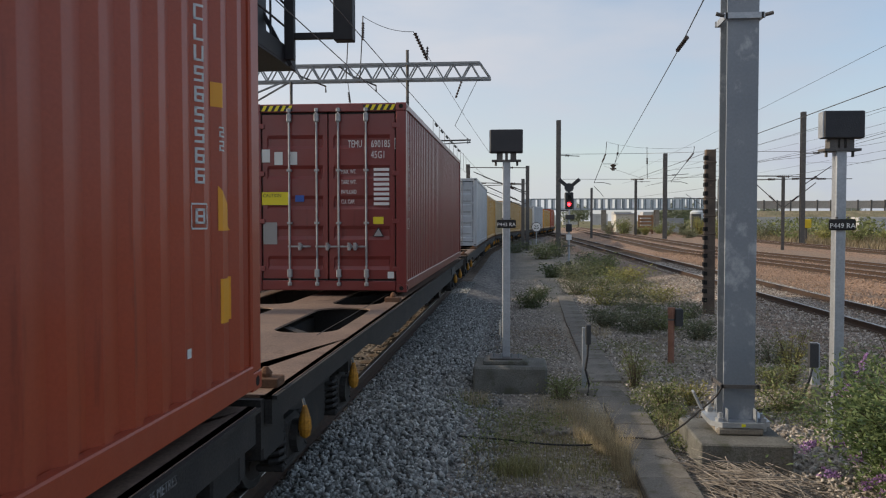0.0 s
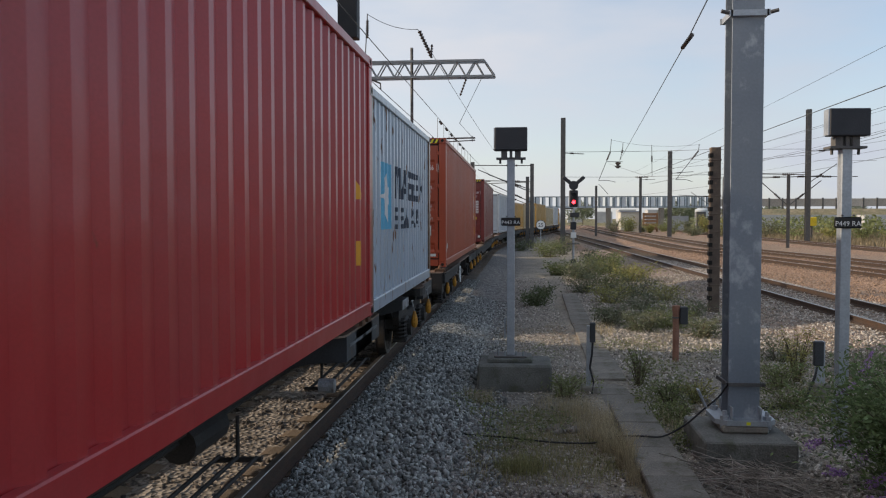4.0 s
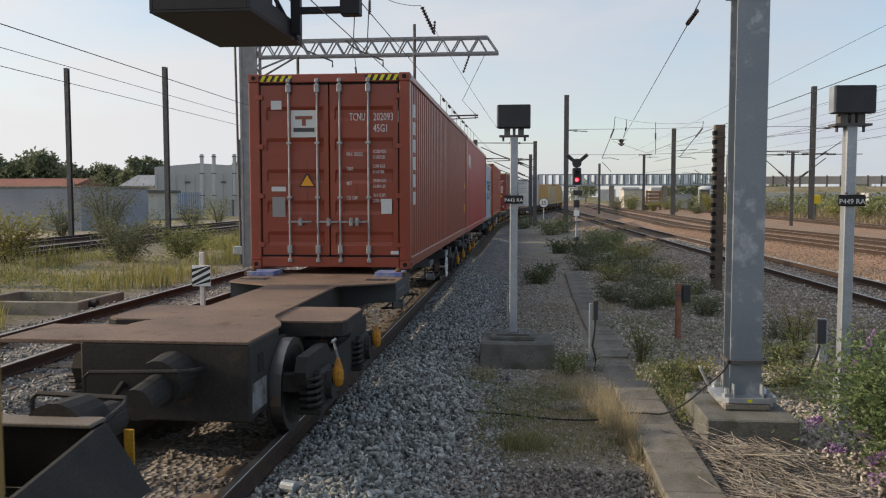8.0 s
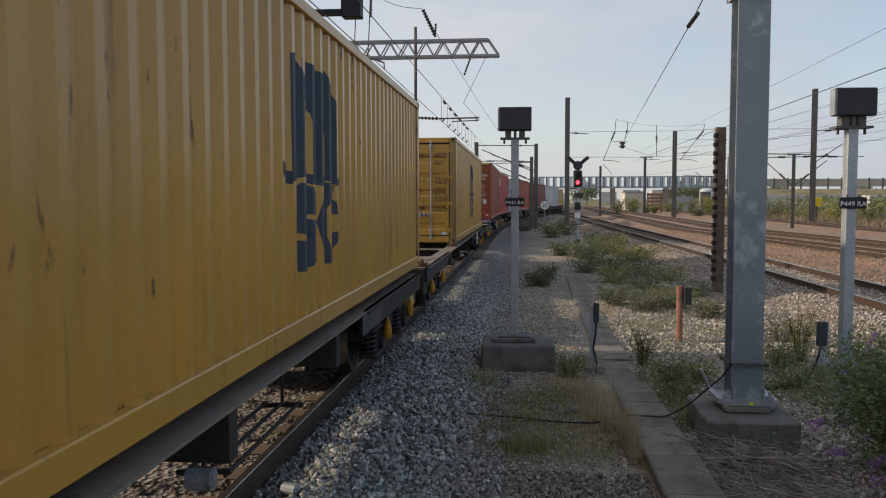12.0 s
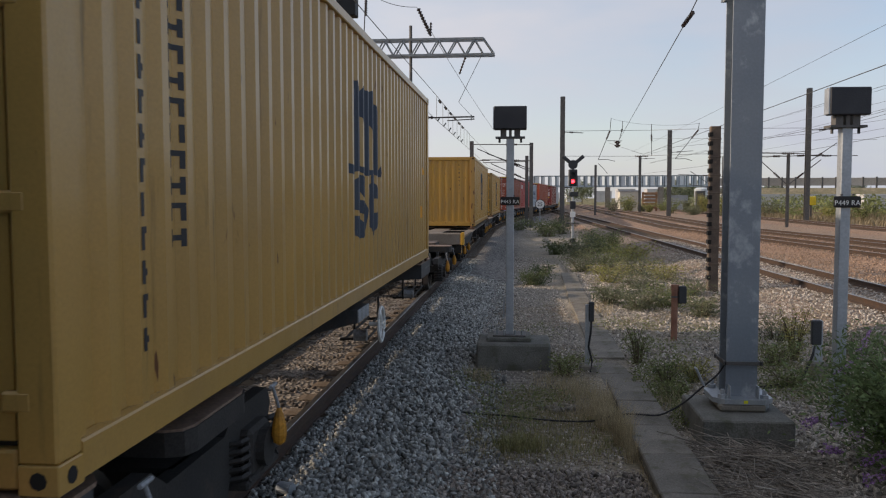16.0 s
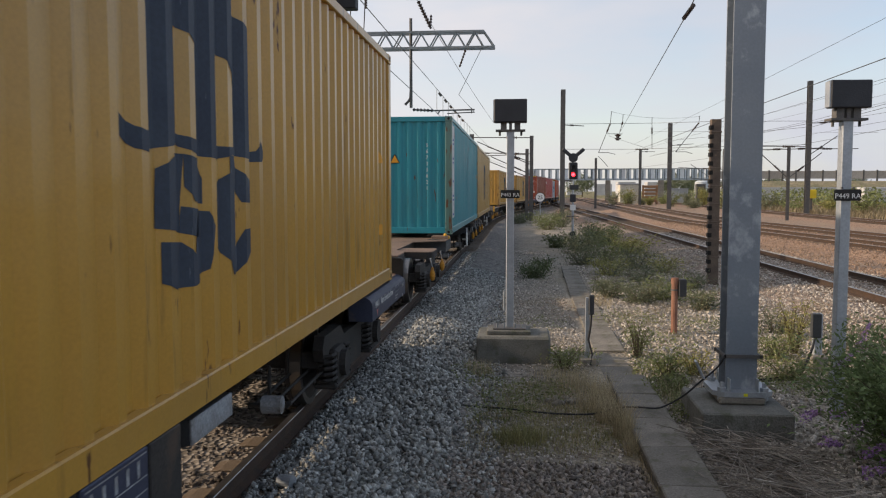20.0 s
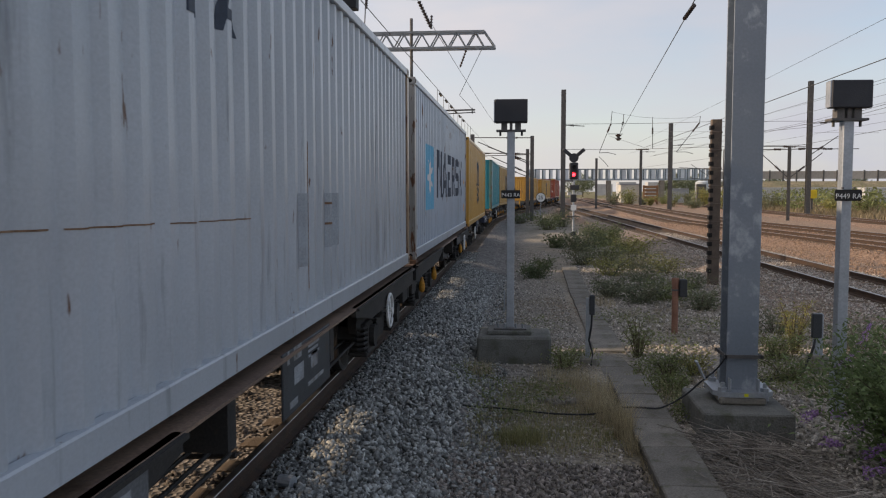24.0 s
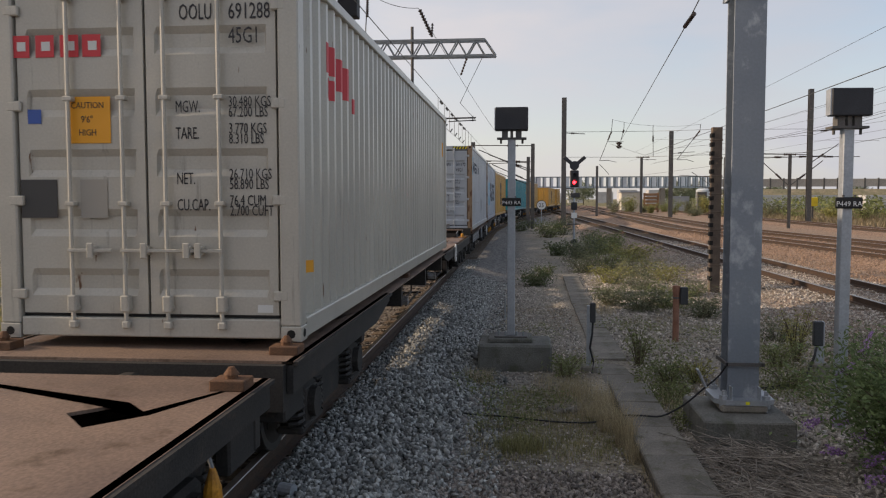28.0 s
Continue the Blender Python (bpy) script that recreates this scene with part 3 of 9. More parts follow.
            def grip():
                b = B(-0.02, 0.34, -0.085, -0.07, -0.014, 0.014, bevel=0.004)
                box(b, 0.14, 0.2, -0.075, -0.004, -0.035, 0.035, bevel=0.008)
                box(b, 0.145, 0.195, -0.1, -0.08, -0.06, 0.06, bevel=0.006)
                return b
            zz = 0.7
            P("handle", grip, m=pose(bx, 0, zz) if bx < 0.5 else pose(bx, 0, zz, 0, 180, 0), parent=leaf, mat=bars)
        for f in (0.06, 0.35, 0.64, 0.93):
            z = z0 + f * (z1 - z0)
            P("hinge", lambda: B(-0.06, 0.06, -0.03, 0.01, -0.04, 0.04, bevel=0.01), m=pose(side * (hw - 0.16), -0.005, z), parent=leaf)
    root["length"], root["height"] = length, height
    return root, turn


def on_door(root, turn, me, x, z, name="marking", label=""):
    """Flat marking on the doors: x to the right as one looks at them, z from the floor."""
    ob = part(name, me, None, root, label)
    ob.matrix_basis = turn @ pose(x, -0.005, z, 90, 0, 0)
    return ob


def on_side(root, outlines, mat, name="marking", label="", length=L40):
    """Painted shapes on the right-hand wall, that follow its corrugation. Outlines of (s from the rear end, z)."""
    bm = bmesh.new()
    for o in outlines:
        bm.faces.new([bm.verts.new((0, s, z)) for s, z in o])
    lo, hi = min(s for o in outlines for s, z in o), max(s for o in outlines for s, z in o)
    k = math.floor((lo - 0.17) / PITCH)
    while 0.17 + k * PITCH < hi:
        for f in (0, 0.26, 0.5, 0.76):
            s = 0.17 + (k + f) * PITCH
            if lo < s < hi:
                bmesh.ops.bisect_plane(bm, geom=bm.verts[:] + bm.edges[:] + bm.faces[:], plane_co=(0, s, 0), plane_no=(0, 1, 0))
        k += 1
    for v in bm.verts:
        v.co.x = W / 2 - INSET - ripple(v.co.y - 0.17) + 0.003
        v.co.y -= length / 2
    bmesh.ops.recalc_face_normals(bm, faces=bm.faces[:])
    for f in bm.faces:
        if f.normal.x < 0:
            f.normal_flip()
    return part(name, bm, mat, root, label)


def rect(s0, s1, z0, z1):
    return ((s0, z0), (s1, z0), (s1, z1), (s0, z1))


# ---- the wagons ----
DECK = 0.985


def bogie_parts():
    fr = bmesh.new()
    for sx in (-1, 1):
        prism(fr, ((-1.36, 0.62), (-1.3, 0.5), (-0.6, 0.46), (-0.45, 0.22), (0.45, 0.22), (0.6, 0.46), (1.3, 0.5), (1.36, 0.62), (1.28, 0.74), (0.6, 0.74), (0.42, 0.62), (-0.42, 0.62), (-0.6, 0.74), (-1.28, 0.74)),
              lambda u, v, w, sx=sx: Vector((sx * 1.0 + w - 0.05, u, v)), 0.1)
    box(fr, -1.0, 1.0, -0.2, 0.2, 0.36, 0.62, bevel=0.02)
    for sy in (-1, 1):
        box(fr, -1.0, 1.0, sy * 1.2 - 0.05, sy * 1.2 + 0.05, 0.42, 0.58, bevel=0.01)
    ax = B(-0.12, 0.1, -0.2, 0.2, -0.2, 0.16, bevel=0.03)
    tube(ax, (-0.12, 0, 0), (0.16, 0, 0), 0.13, 14)
    box(ax, -0.1, 0.12, -0.34, 0.34, -0.2, -0.14, bevel=0.015)
    sp = bmesh.new()
    pipe(sp, [(0.09 * math.cos(i * 0.785), 0.09 * math.sin(i * 0.785), -0.15 + 0.0072 * i) for i in range(41)], 0.02, 5)
    wh = bmesh.new()
    for sx in (-1, 1):
        x = sx * 0.752
        tube(wh, (x - sx * 0.07, 0, 0), (x - sx * 0.045, 0, 0), 0.445, 28)
        tube(wh, (x - sx * 0.045, 0, 0), (x + sx * 0.065, 0, 0), 0.418, 28)
        tube(wh, (x + sx * 0.02, 0, 0), (x + sx * 0.085, 0, 0), 0.12, 12)
        for i in range(6):
            a = i * math.pi / 3
            tube(wh, (x + sx * 0.055, 0.26 * math.cos(a), 0.26 * math.sin(a)), (x + sx * 0.07, 0.26 * math.cos(a), 0.26 * math.sin(a)), 0.035, 8)
    tube(wh, (-0.95, 0, 0), (0.95, 0, 0), 0.075, 12)
    rim = bmesh.new()
    for sx in (1,):
        x = sx * 0.752
        n = 28
        rings = [[rim.verts.new((x + sx * dx, r * math.cos(6.28318 * i / n), r * math.sin(6.28318 * i / n))) for i in range(n)] for dx, r in ((-0.04, 0.421), (0.066, 0.421), (0.068, 0.36), (0.06, 0.36))]
        for a, b in zip(rings, rings[1:]):
            for i in range(n):
                rim.faces.new((a[i], a[(i + 1) % n], b[(i + 1) % n], b[i]))
    sh = B(-0.06, 0.06, -0.05, 0.05, -0.16, 0.16, bevel=0.02)
    # a pear-shaped weight hanging from a thin lever with a cross bar
    tag = bmesh.new()
    pear = ((-0.245, 0.015), (-0.225, 0.04), (-0.17, 0.054), (-0.1, 0.05), (-0.03, 0.03), (0.015, 0.014))
    for (z0, r0), (z1, r1) in zip(pear, pear[1:]):
        tube(tag, (0, 0, z0), (0, 0, z1), r0, 10, r1, cap=z0 < -0.24 or z1 > 0)
    arm = T((0, 0, 0.01), (-0.03, -0.04, 0.17), 0.011, 6)
    tube(arm, (-0.03, -0.09, 0.175), (-0.03, 0.03, 0.175), 0.014, 6)
    return dict(frame=finish(fr, "bogie_frame", "wagon_dark"), axle_box=finish(ax, "axle_box", "wagon_dark"), spring=finish(sp, "spring", "spring_black"),
                wheelset=finish(wh, "wheelset", "wheel_steel", False), rim=finish(rim, "wheel_rim", "tread_steel"), shoe=finish(sh, "brake_shoe", "rust_steel"),
                tag=finish(tag, "brake_lever_weight", "weight_orange"), arm=finish(arm, "brake_lever", "wagon_pale"))


BOGIE = bogie_parts()
ROLLING = []     # wheelsets that turn


def bogie(wagon, y, rolls=True, weights=True):
    b = part("bogie", BOGIE["frame"], None, wagon)
    b.matrix_basis = pose(0, y, 0)
    for sy in (-1, 1):
        w = part("wheelset", BOGIE["wheelset"], None, wagon)
        w.matrix_basis = pose(0, y + sy * 0.9, 0.42)
        for side in (0, 180):
            part("wheel_rim", BOGIE["rim"], None, w, "bright worn wheel tread").matrix_basis = pose(0, 0, 0, 0, 0, side)
        if rolls:
            ROLLING.append(w)
        for sx in (-1, 1):
            part("axle_box", BOGIE["axle_box"], None, b).matrix_basis = pose(sx * 1.03, sy * 0.9, 0.42, 0, 0, 0 if sx > 0 else 180)
            for d in (-0.3, 0.3):
                part("spring", BOGIE["spring"], None, b).matrix_basis = pose(sx * 1.05, sy * 0.9 + d, 0.42)
            part("brake_shoe", BOGIE["shoe"], None, b).matrix_basis = pose(sx * 0.75, sy * 0.42, 0.42)
    for d in (-0.96, 0.96) if weights else ():
        part("lever_weight", BOGIE["tag"], None, b, "orange-painted brake lever weight").matrix_basis = pose(1.24, d, 0.66)
        part("brake_lever", BOGIE["arm"], None, b).matrix_basis = pose(1.24, d, 0.66)
    return b


def brake_wheel(wagon, y, z=0.55):
    b = bmesh.new()
    n = 18
    pipe(b, [(0, 0.2 * math.cos(6.28318 * i / n), 0.2 * math.sin(6.28318 * i / n)) for i in range(n + 1)], 0.017)
    tube(b, (-0.02, 0, 0), (-0.012, 0, 0), 0.17, 18)
    for i in range(3):
        a = 6.28318 * i / 3
        tube(b, (0, 0, 0), (0, 0.2 * math.cos(a), 0.2 * math.sin(a)), 0.013, 6)
    tube(b, (-0.14, 0, 0), (0.03, 0, 0), 0.025, 8)
    ob = part("brake_wheel", kept("brake_wheel", lambda: finish(b, "brake_wheel", "white_paint")), None, wagon, "white-painted handbrake wheel")
    ob.matrix_basis = pose(1.3, y, z)


def wagon_end(w, hl, sy, yellow, boxed=False):
    """Headstock, buffers' drawgear and hose at one end."""
    if not boxed:
        part("headstock", B(-1.2, 1.2, -0.06, 0.06, 0.5, DECK - 0.055, bevel=0.015), "wagon_dark", w).matrix_basis = pose(0, sy * (hl - 0.06), 0)
    for sx in (() if boxed else (-1, 1)):
        part("end_plate", B(-0.05, 0.05, -0.24, 0.24, 0.48, DECK - 0.06, bevel=0.015), "yellow_paint" if yellow else "wagon_dark", w).matrix_basis = pose(sx * 1.14, sy * (hl - 0.3), 0)
    d = T((0.08, 0, 0.66), (0.08, sy * 0.66, 0.6), 0.12, 16)
    tube(d, (0.08, -sy * 0.05, 0.68), (0.08, sy * 0.3, 0.67), 0.2, 18, 0.185)
    part("drawgear", d, "wagon_dark", w).matrix_basis = pose(0, sy * hl, 0)
    h = bmesh.new()
    pipe(h, [(-0.4, sy * 0.5, 0.5), (-0.4, sy * 0.5, 0.76), (-0.36, sy * 0.5, 0.8), (0.3, sy * 0.42, 0.8), (0.34, sy * 0.3, 0.78), (0.34, 0, 0.74)], 0.018)
    part("handrail", h, "wagon_dark", w).matrix_basis = pose(0, sy * hl, 0)
    g = bmesh.new()
    pipe(g, [(-0.35, 0, 0.6), (-0.36, sy * 0.15, 0.52), (-0.33, sy * 0.35, 0.4), (-0.2, sy * 0.5, 0.36)], 0.028)
    part("brake_hose", g, "black_rubber", w).matrix_basis = pose(0, sy * hl, 0)


def twistlock(w, x, y, mat="rust_steel"):
    def make():
        b = B(-0.11, 0.11, -0.09, 0.09, -0.006, 0.06, bevel=0.006)
        tube(b, (0, 0, 0.06), (0, 0, 0.085), 0.042, 10)
        tube(b, (0, 0, 0.085), (0, 0, 0.13), 0.05, 10, 0.018)
        return finish(b, "twistlock", mat)
    part("twistlock", kept(("twist", mat), make), None, w).matrix_basis = pose(x, y, DECK - 0.025)


def frame_wagon(label, length, locks=(), rolls=True, yellow=False, wheel_at=None, far=False, trough="", deck="wagon_deck", full=True):
    """An open flat wagon: two deep side sills and a plated top with large rounded openings."""
    w = thing("container_wagon", label, "freight wagon", group="wagons of the train")
    hl, z1 = length / 2, DECK - 0.03
    for sx in (-1, 1):
        for y0, y1 in (((-hl, hl),) if full and trough != "high" else ((-hl, -hl + 4.3), (hl - (8.5 if trough == "high" else 4.3), hl - (2.1 if trough == "low" else 0)))):
            b = bmesh.new()
            if full and trough != "high":
                # fish-bellied: shallow over the bogies, deep between
                side = ((y0, 0.76), (y0 + 3.6, 0.76), (y0 + 4.4, 0.62), (y1 - 4.4, 0.62), (y1 - 3.6, 0.76), (y1, 0.76), (y1, z1), (y0, z1))
            else:
                side = ((y0, 0.72), (y1 - 0.9, 0.72), (y1, 0.86), (y1, z1), (y0, z1)) if y0 < 0 else ((y0, 0.86), (y0 + 0.9, 0.72), (y1, 0.72), (y1, z1), (y0, z1))
            prism(b, side, lambda u, v, h, sx=sx: Vector((sx * 1.24 + h - 0.025, u, v)), 0.05)
            box(b, sx * 1.24 - 0.06, sx * 1.24 + 0.06, y0, y1, z1 - 0.03, z1 - 0.004)
            part("side_sill", b, "wagon_dark", w)
    bays = max(4, round(length / 2.7))
    d = length / bays
    for i in range(bays):
        y0 = -hl + i * d
        b = bmesh.new()
        if i == bays - 1 and trough == "low":
            # a deep trough between flared wings
            deep, lo, half, top, flare, end = 2.1, 0.42, 0.4, 0.8, 0.28, hl
            e1 = y0 + d - deep
            holed_plate(b, -1.27, 1.27, y0, e1, 0.3, 0.72, (y0 + e1) / 2 - 0.1, (y0 + e1) / 2 + 0.1, 0.02, z1 - 0.02, z1, 3)
            part("end_lip", B(-half, half, end - 0.2, end - 0.02, top - 0.025, top, bevel=0.006), deck, w)
            part("end_wall", B(-half - 0.1, half + 0.1, end - deep, end - deep + 0.03, lo - 0.05, top - 0.02), "wagon_dark", w)
            part("end_face", prism(bmesh.new(), ((-half - flare, lo - 0.06), (half + flare, lo - 0.06), (half, top - 0.026), (-half, top - 0.026)), lambda u, v, h: Vector((u, end - 0.03 - h, v)), 0.025), "wagon_dark", w)
            part("trough_floor", B(-half - flare + 0.03, half + flare - 0.03, end - deep + 0.03, end - 0.06, lo - 0.08, lo - 0.06), "wagon_dark", w)
            for sx in (-1, 1):
                wing = prism(bmesh.new(), ((0.06, lo - 0.05), (deep - 0.03, lo - 0.05), (deep - 0.09, top - 0.2), (0.2, top - 0.03), (0.06, top - 0.03)), lambda u, v, h, sx=sx: Vector((sx * (half + flare * (top - v) / (top - lo + 0.06)) + h - 0.012, end - u, v)), 0.024)
                part("end_wing", wing, "wagon_dark", w)
            part("wing_plate", B(half + 0.1, half + 0.16, end - 0.004, end + 0.008, 0.5, 0.72), "yellow_paint", w)
        elif i in (0, bays - 1):
            # a plated end with a hole set cornerwise
            cx, cy, r = 0.74 if trough == "high" and i else 0.66, (y0 + d - (1.6 if trough == "high" else 0.95) if i else y0 + 0.95), 0.26
            outer = ((-1.27, y0), (1.27, y0), (1.27, y0 + d), (-1.27, y0 + d))
            inner = ((cx - r * 0.9, cy), (cx, cy - r), (cx + r * 0.9, cy), (cx, cy + r))
            q = [[b.verts.new((x, y, z)) for x, y in ring] for ring, z in ((inner, z1 - 0.02), (inner, z1), (outer, z1), (outer, z1 - 0.02))]
            mid = [1, 2, 3, 0]
            for ra, rb in ((0, 1), (3, 2)):
                for k in range(4):
                    b.faces.new((q[ra][k], q[ra][(k + 1) % 4], q[rb][(k + 1) % 4], q[rb][k]))
            for ring in (1, 2), (0, 3):
                p, o = q[ring[0]], q[ring[1]]
                for k in range(4):
                    b.faces.new((p[k], o[k], o[(k + 1) % 4])), b.faces.new((p[k], o[(k + 1) % 4], p[(k + 1) % 4]))
            bmesh.ops.recalc_face_normals(b, faces=b.faces[:])
        else:
            if i == bays - 2 and trough == "high":
                # two half-oval openings beside a broad middle plate
                for sx in (-1, 1):
                    holed_plate(b, *sorted((0.0, sx * 1.27)), y0, y0 + d, *sorted((sx * 0.24, sx * 0.92)), y0 + 0.15, y0 + d - 0.45, 0.33, z1 - 0.02, z1)
            else:
                # an opening to each side of a broad middle plate
                for sx in (-1, 1):
                    holed_plate(b, *sorted((0.0, sx * 1.27)), y0, y0 + d, *sorted((sx * 0.3, sx * 1.0)), y0 + 0.18, y0 + d - 0.18, 0.3 if full else 0.12, z1 - 0.02, z1)
            if full:
                part("plate_seam", B(0.865, 0.875, y0 + 0.02, y0 + d - 0.02, z1, z1 + 0.003), "wagon_dark", w)
        part("deck_plate", b, deck, w)
        part("cross_member", B(-1.21, 1.21, y0 - 0.07, y0 + 0.07, 0.6, z1 - 0.021), "wagon_dark", w)
        if not far and i not in (0, bays - 1):
            br = B(-0.05, 0.05, -d * 0.52, d * 0.52, -0.11, 0.0)
            part("brace", br, "wagon_dark", w).matrix_basis = pose(0, y0 + d / 2, z1 - 0.05, 0, 0, 34 if i % 2 else -34)
    if trough == "high":
        # a raised tub on the deck behind a broad lip
        part("tub_wall", B(-0.94, 0.94, hl - 1.21, hl - 1.18, z1 - 0.001, 1.062, bevel=0.005), "wagon_dark", w)
        part("tub_floor", B(-0.91, 0.91, hl - 1.178, hl - 0.36, z1 + 0.001, z1 + 0.02), deck, w)
        part("end_lip", B(-1.07, 1.07, hl - 0.36, hl - 0.1, 1.122, 1.148, bevel=0.006), deck, w)
        part("end_face", prism(bmesh.new(), ((-1.2, 0.7), (1.2, 0.7), (1.06, 1.121), (-1.06, 1.121)), lambda u, v, h: Vector((u, hl - 0.16 - h, v)), 0.03), "wagon_dark", w)
        for sx in (-1, 1):
            tub = part("tub_side", prism(bmesh.new(), ((hl - 1.178, z1), (hl - 0.2, z1), (hl - 0.2, 1.12), (hl - 0.36, 1.12), (hl - 1.178, 1.06)), lambda u, v, h, sx=sx: Vector((sx * 0.925 + h - 0.014, u, v)), 0.028), "wagon_dark", w)
            part("tub_edge", prism(bmesh.new(), ((hl - 1.178, 1.062), (hl - 0.36, 1.122), (hl - 0.36, 1.126), (hl - 1.178, 1.066)), lambda u, v, h, sx=sx: Vector((sx * 0.925 + h - 0.014, u, v)), 0.028), "wagon_box", tub)
            part("end_gusset", prism(bmesh.new(), ((hl - 0.19, z1), (hl - 0.62, z1), (hl - 0.36, 1.118), (hl - 0.19, 1.118)), lambda u, v, h, sx=sx: Vector((sx * 1.05 + h - 0.012, u, v)), 0.024), "wagon_dark", w)
            lock = B(-0.1, 0.12, -0.07, 0.07, 0.0, 0.022, bevel=0.004)
            tube(lock, (0, 0, 0.022), (0, 0, 0.1), 0.042, 12), tube(lock, (0, 0, 0.1), (0, 0, 0.13), 0.042, 12, 0.02)
            part("twistlock", lock, "weight_orange", w, "worn orange twistlock").matrix_basis = pose(sx * 1.13, hl - 1.38, z1 + 0.001)
            if sx > 0:
                for k in range(4):
                    part("stencil_bar", B(0.9395, 0.942, hl - 1.02 + 0.1 * k, hl - 0.955 + 0.1 * k, 0.985, 1.045), "wagon_box", tub)
    if yellow:
        part("end_beam", B(-1.2, 1.2, -hl - 0.22, -hl + 0.12, 0.76, 1.1, bevel=0.03), deck, w)
        for sx in (-1, 1):
            part("end_cap", B(*sorted((sx * 1.2, sx * 1.29)), -hl - 0.23, -hl + 0.13, 0.76, 1.11, bevel=0.01), "yellow_paint", w, "worn yellow end")
    part("centre_beam", B(-0.16, 0.16, -hl + 0.1, hl - (2.1 if trough == "low" else 0.1), 0.5, z1 - 0.14, bevel=0.01), "wagon_dark", w)
    under_gear(w, length, rolls, wheel_at, 1.9, 3.3 if trough == "low" else 1.9, trough != "high" and "panel" not in label)
    for sy in (-1, 1):
        wagon_end(w, hl, sy, yellow, trough == "low" and sy > 0)
    for x, y in locks:
        twistlock(w, x, y)
    return w


def spine_wagon(label, length, arms, locks=(), rolls=True, wheel_at=None):
    """A low wagon with one spine that flares out to arms, each reaching from under a container's end outwards.
    arms: place of the container's end and the way to the open deck."""
    w = thing("container_wagon", label, "freight wagon", group="wagons of the train")
    hl, z1 = length / 2, DECK - 0.03
    spans = [(a - 0.4, a + 1.0) if way > 0 else (a - 1.0, a + 0.4) for a, way in arms]
    spans = [(max(lo, -hl + 0.03), min(hi, hl - 0.03)) for lo, hi in spans]
    right = []
    for k in range(281):
        y = -hl + length * k / 280
        gap = min([max(0.0, lo - y, y - hi) for lo, hi in spans] + [9.0])
        f = min(1.0, gap / 0.55)
        x = 1.16 - 0.7 * (f * f * (3 - 2 * f))
        e = hl - abs(y)
        if e < 1.7:
            g = min(1.0, max(0.0, (e - 0.85) / 0.7))
            x = max(x, 0.7 - 0.24 * (g * g * (3 - 2 * g)))
        right.append((x, y))
    outline = right + [(-x, y) for x, y in right[::-1]]
    b = bmesh.new()
    prism(b, outline, lambda u, v, h: Vector((u, v, z1 - 0.02 + h)), 0.02)
    part("deck_plate", b, "wagon_deck", w)
    part("spine", B(-0.42, 0.42, -hl + 0.1, hl - 0.1, 0.5, z1 - 0.021, bevel=0.012), "wagon_dark", w)
    for sy in (-1, 1):
        part("end_box", B(-0.71, 0.71, *sorted((sy * hl, sy * (hl - 0.82))), 0.3, z1 - 0.021, bevel=0.015), "wagon_dark", w)
        part("deck_wing", B(-1.42, -0.69, *sorted((sy * (hl - 0.02), sy * (hl - 0.8))), z1 - 0.04, z1 - 0.002, bevel=0.006), "wagon_deck", w)
        # a dark sheet on the box, painting the shade in a slot
        part("slot", B(0.7, 0.714, *sorted((sy * (hl - 0.22), sy * (hl - 0.36))), 0.66, 0.82), "hole_shade", w)
        part("worn_patch", B(0.7, 0.714, *sorted((sy * (hl - 0.06), sy * (hl - 0.42))), 0.36, 0.6), "wagon_pale", w, "worn pale paint patch")
        for sx in (-1, 1):
            # a plate over the bogie, level with the deck and rounded at its outer corners
            back, deep = (hl - 1.42, 0.64) if sy > 0 else (hl - 1.3, 1.0)
            out = [(0.43, 0.0), (1.08, 0.0), (1.17, 0.04), (1.2, 0.14), (1.2, deep - 0.14), (1.17, deep - 0.04), (1.08, deep), (0.43, deep)]
            sp = prism(bmesh.new(), out, lambda u, v, h, sx=sx, sy=sy: Vector((sx * u, sy * (back - v), z1 - 0.17 + h)), 0.13)
            plate = part("step_plate", sp, "wagon_dark", w)
            part("step_tread", prism(bmesh.new(), out, lambda u, v, h, sx=sx, sy=sy: Vector((sx * (u - 0.01), sy * (back - v), z1 - 0.04 + h)), 0.015), "wagon_deck", plate, "rusty brown top of the plate")
    for m in sorted({round((a0 + a1) / 2, 2) for (a0, w0), (a1, w1) in zip(arms, arms[1:]) if a1 - a0 > 5}):
        for sx in (-1, 1):
            mid = part("middle_arm", prism(bmesh.new(), ((0.4, 0.58), (0.8, 0.7), (1.19, 0.8), (1.19, z1 - 0.02), (0.4, z1 - 0.02)), lambda u, v, h, sx=sx: Vector((sx * u, m - 0.3 + h, v)), 0.6), "wagon_grey", w)
            part("arm_face", B(*sorted((sx * 1.191, sx * 1.205)), m - 0.3, m + 0.3, 0.8, z1 - 0.02, bevel=0.004), "wagon_pale", mid, "worn pale end of the arm")
            if wheel_at == 1.8:
                part("side_bracket", B(*sorted((sx * 0.42, sx * 1.2)), m - 3.2, m - 2.6, 0.83, z1 - 0.02, bevel=0.01), "wagon_box", w, "worn grey bracket")
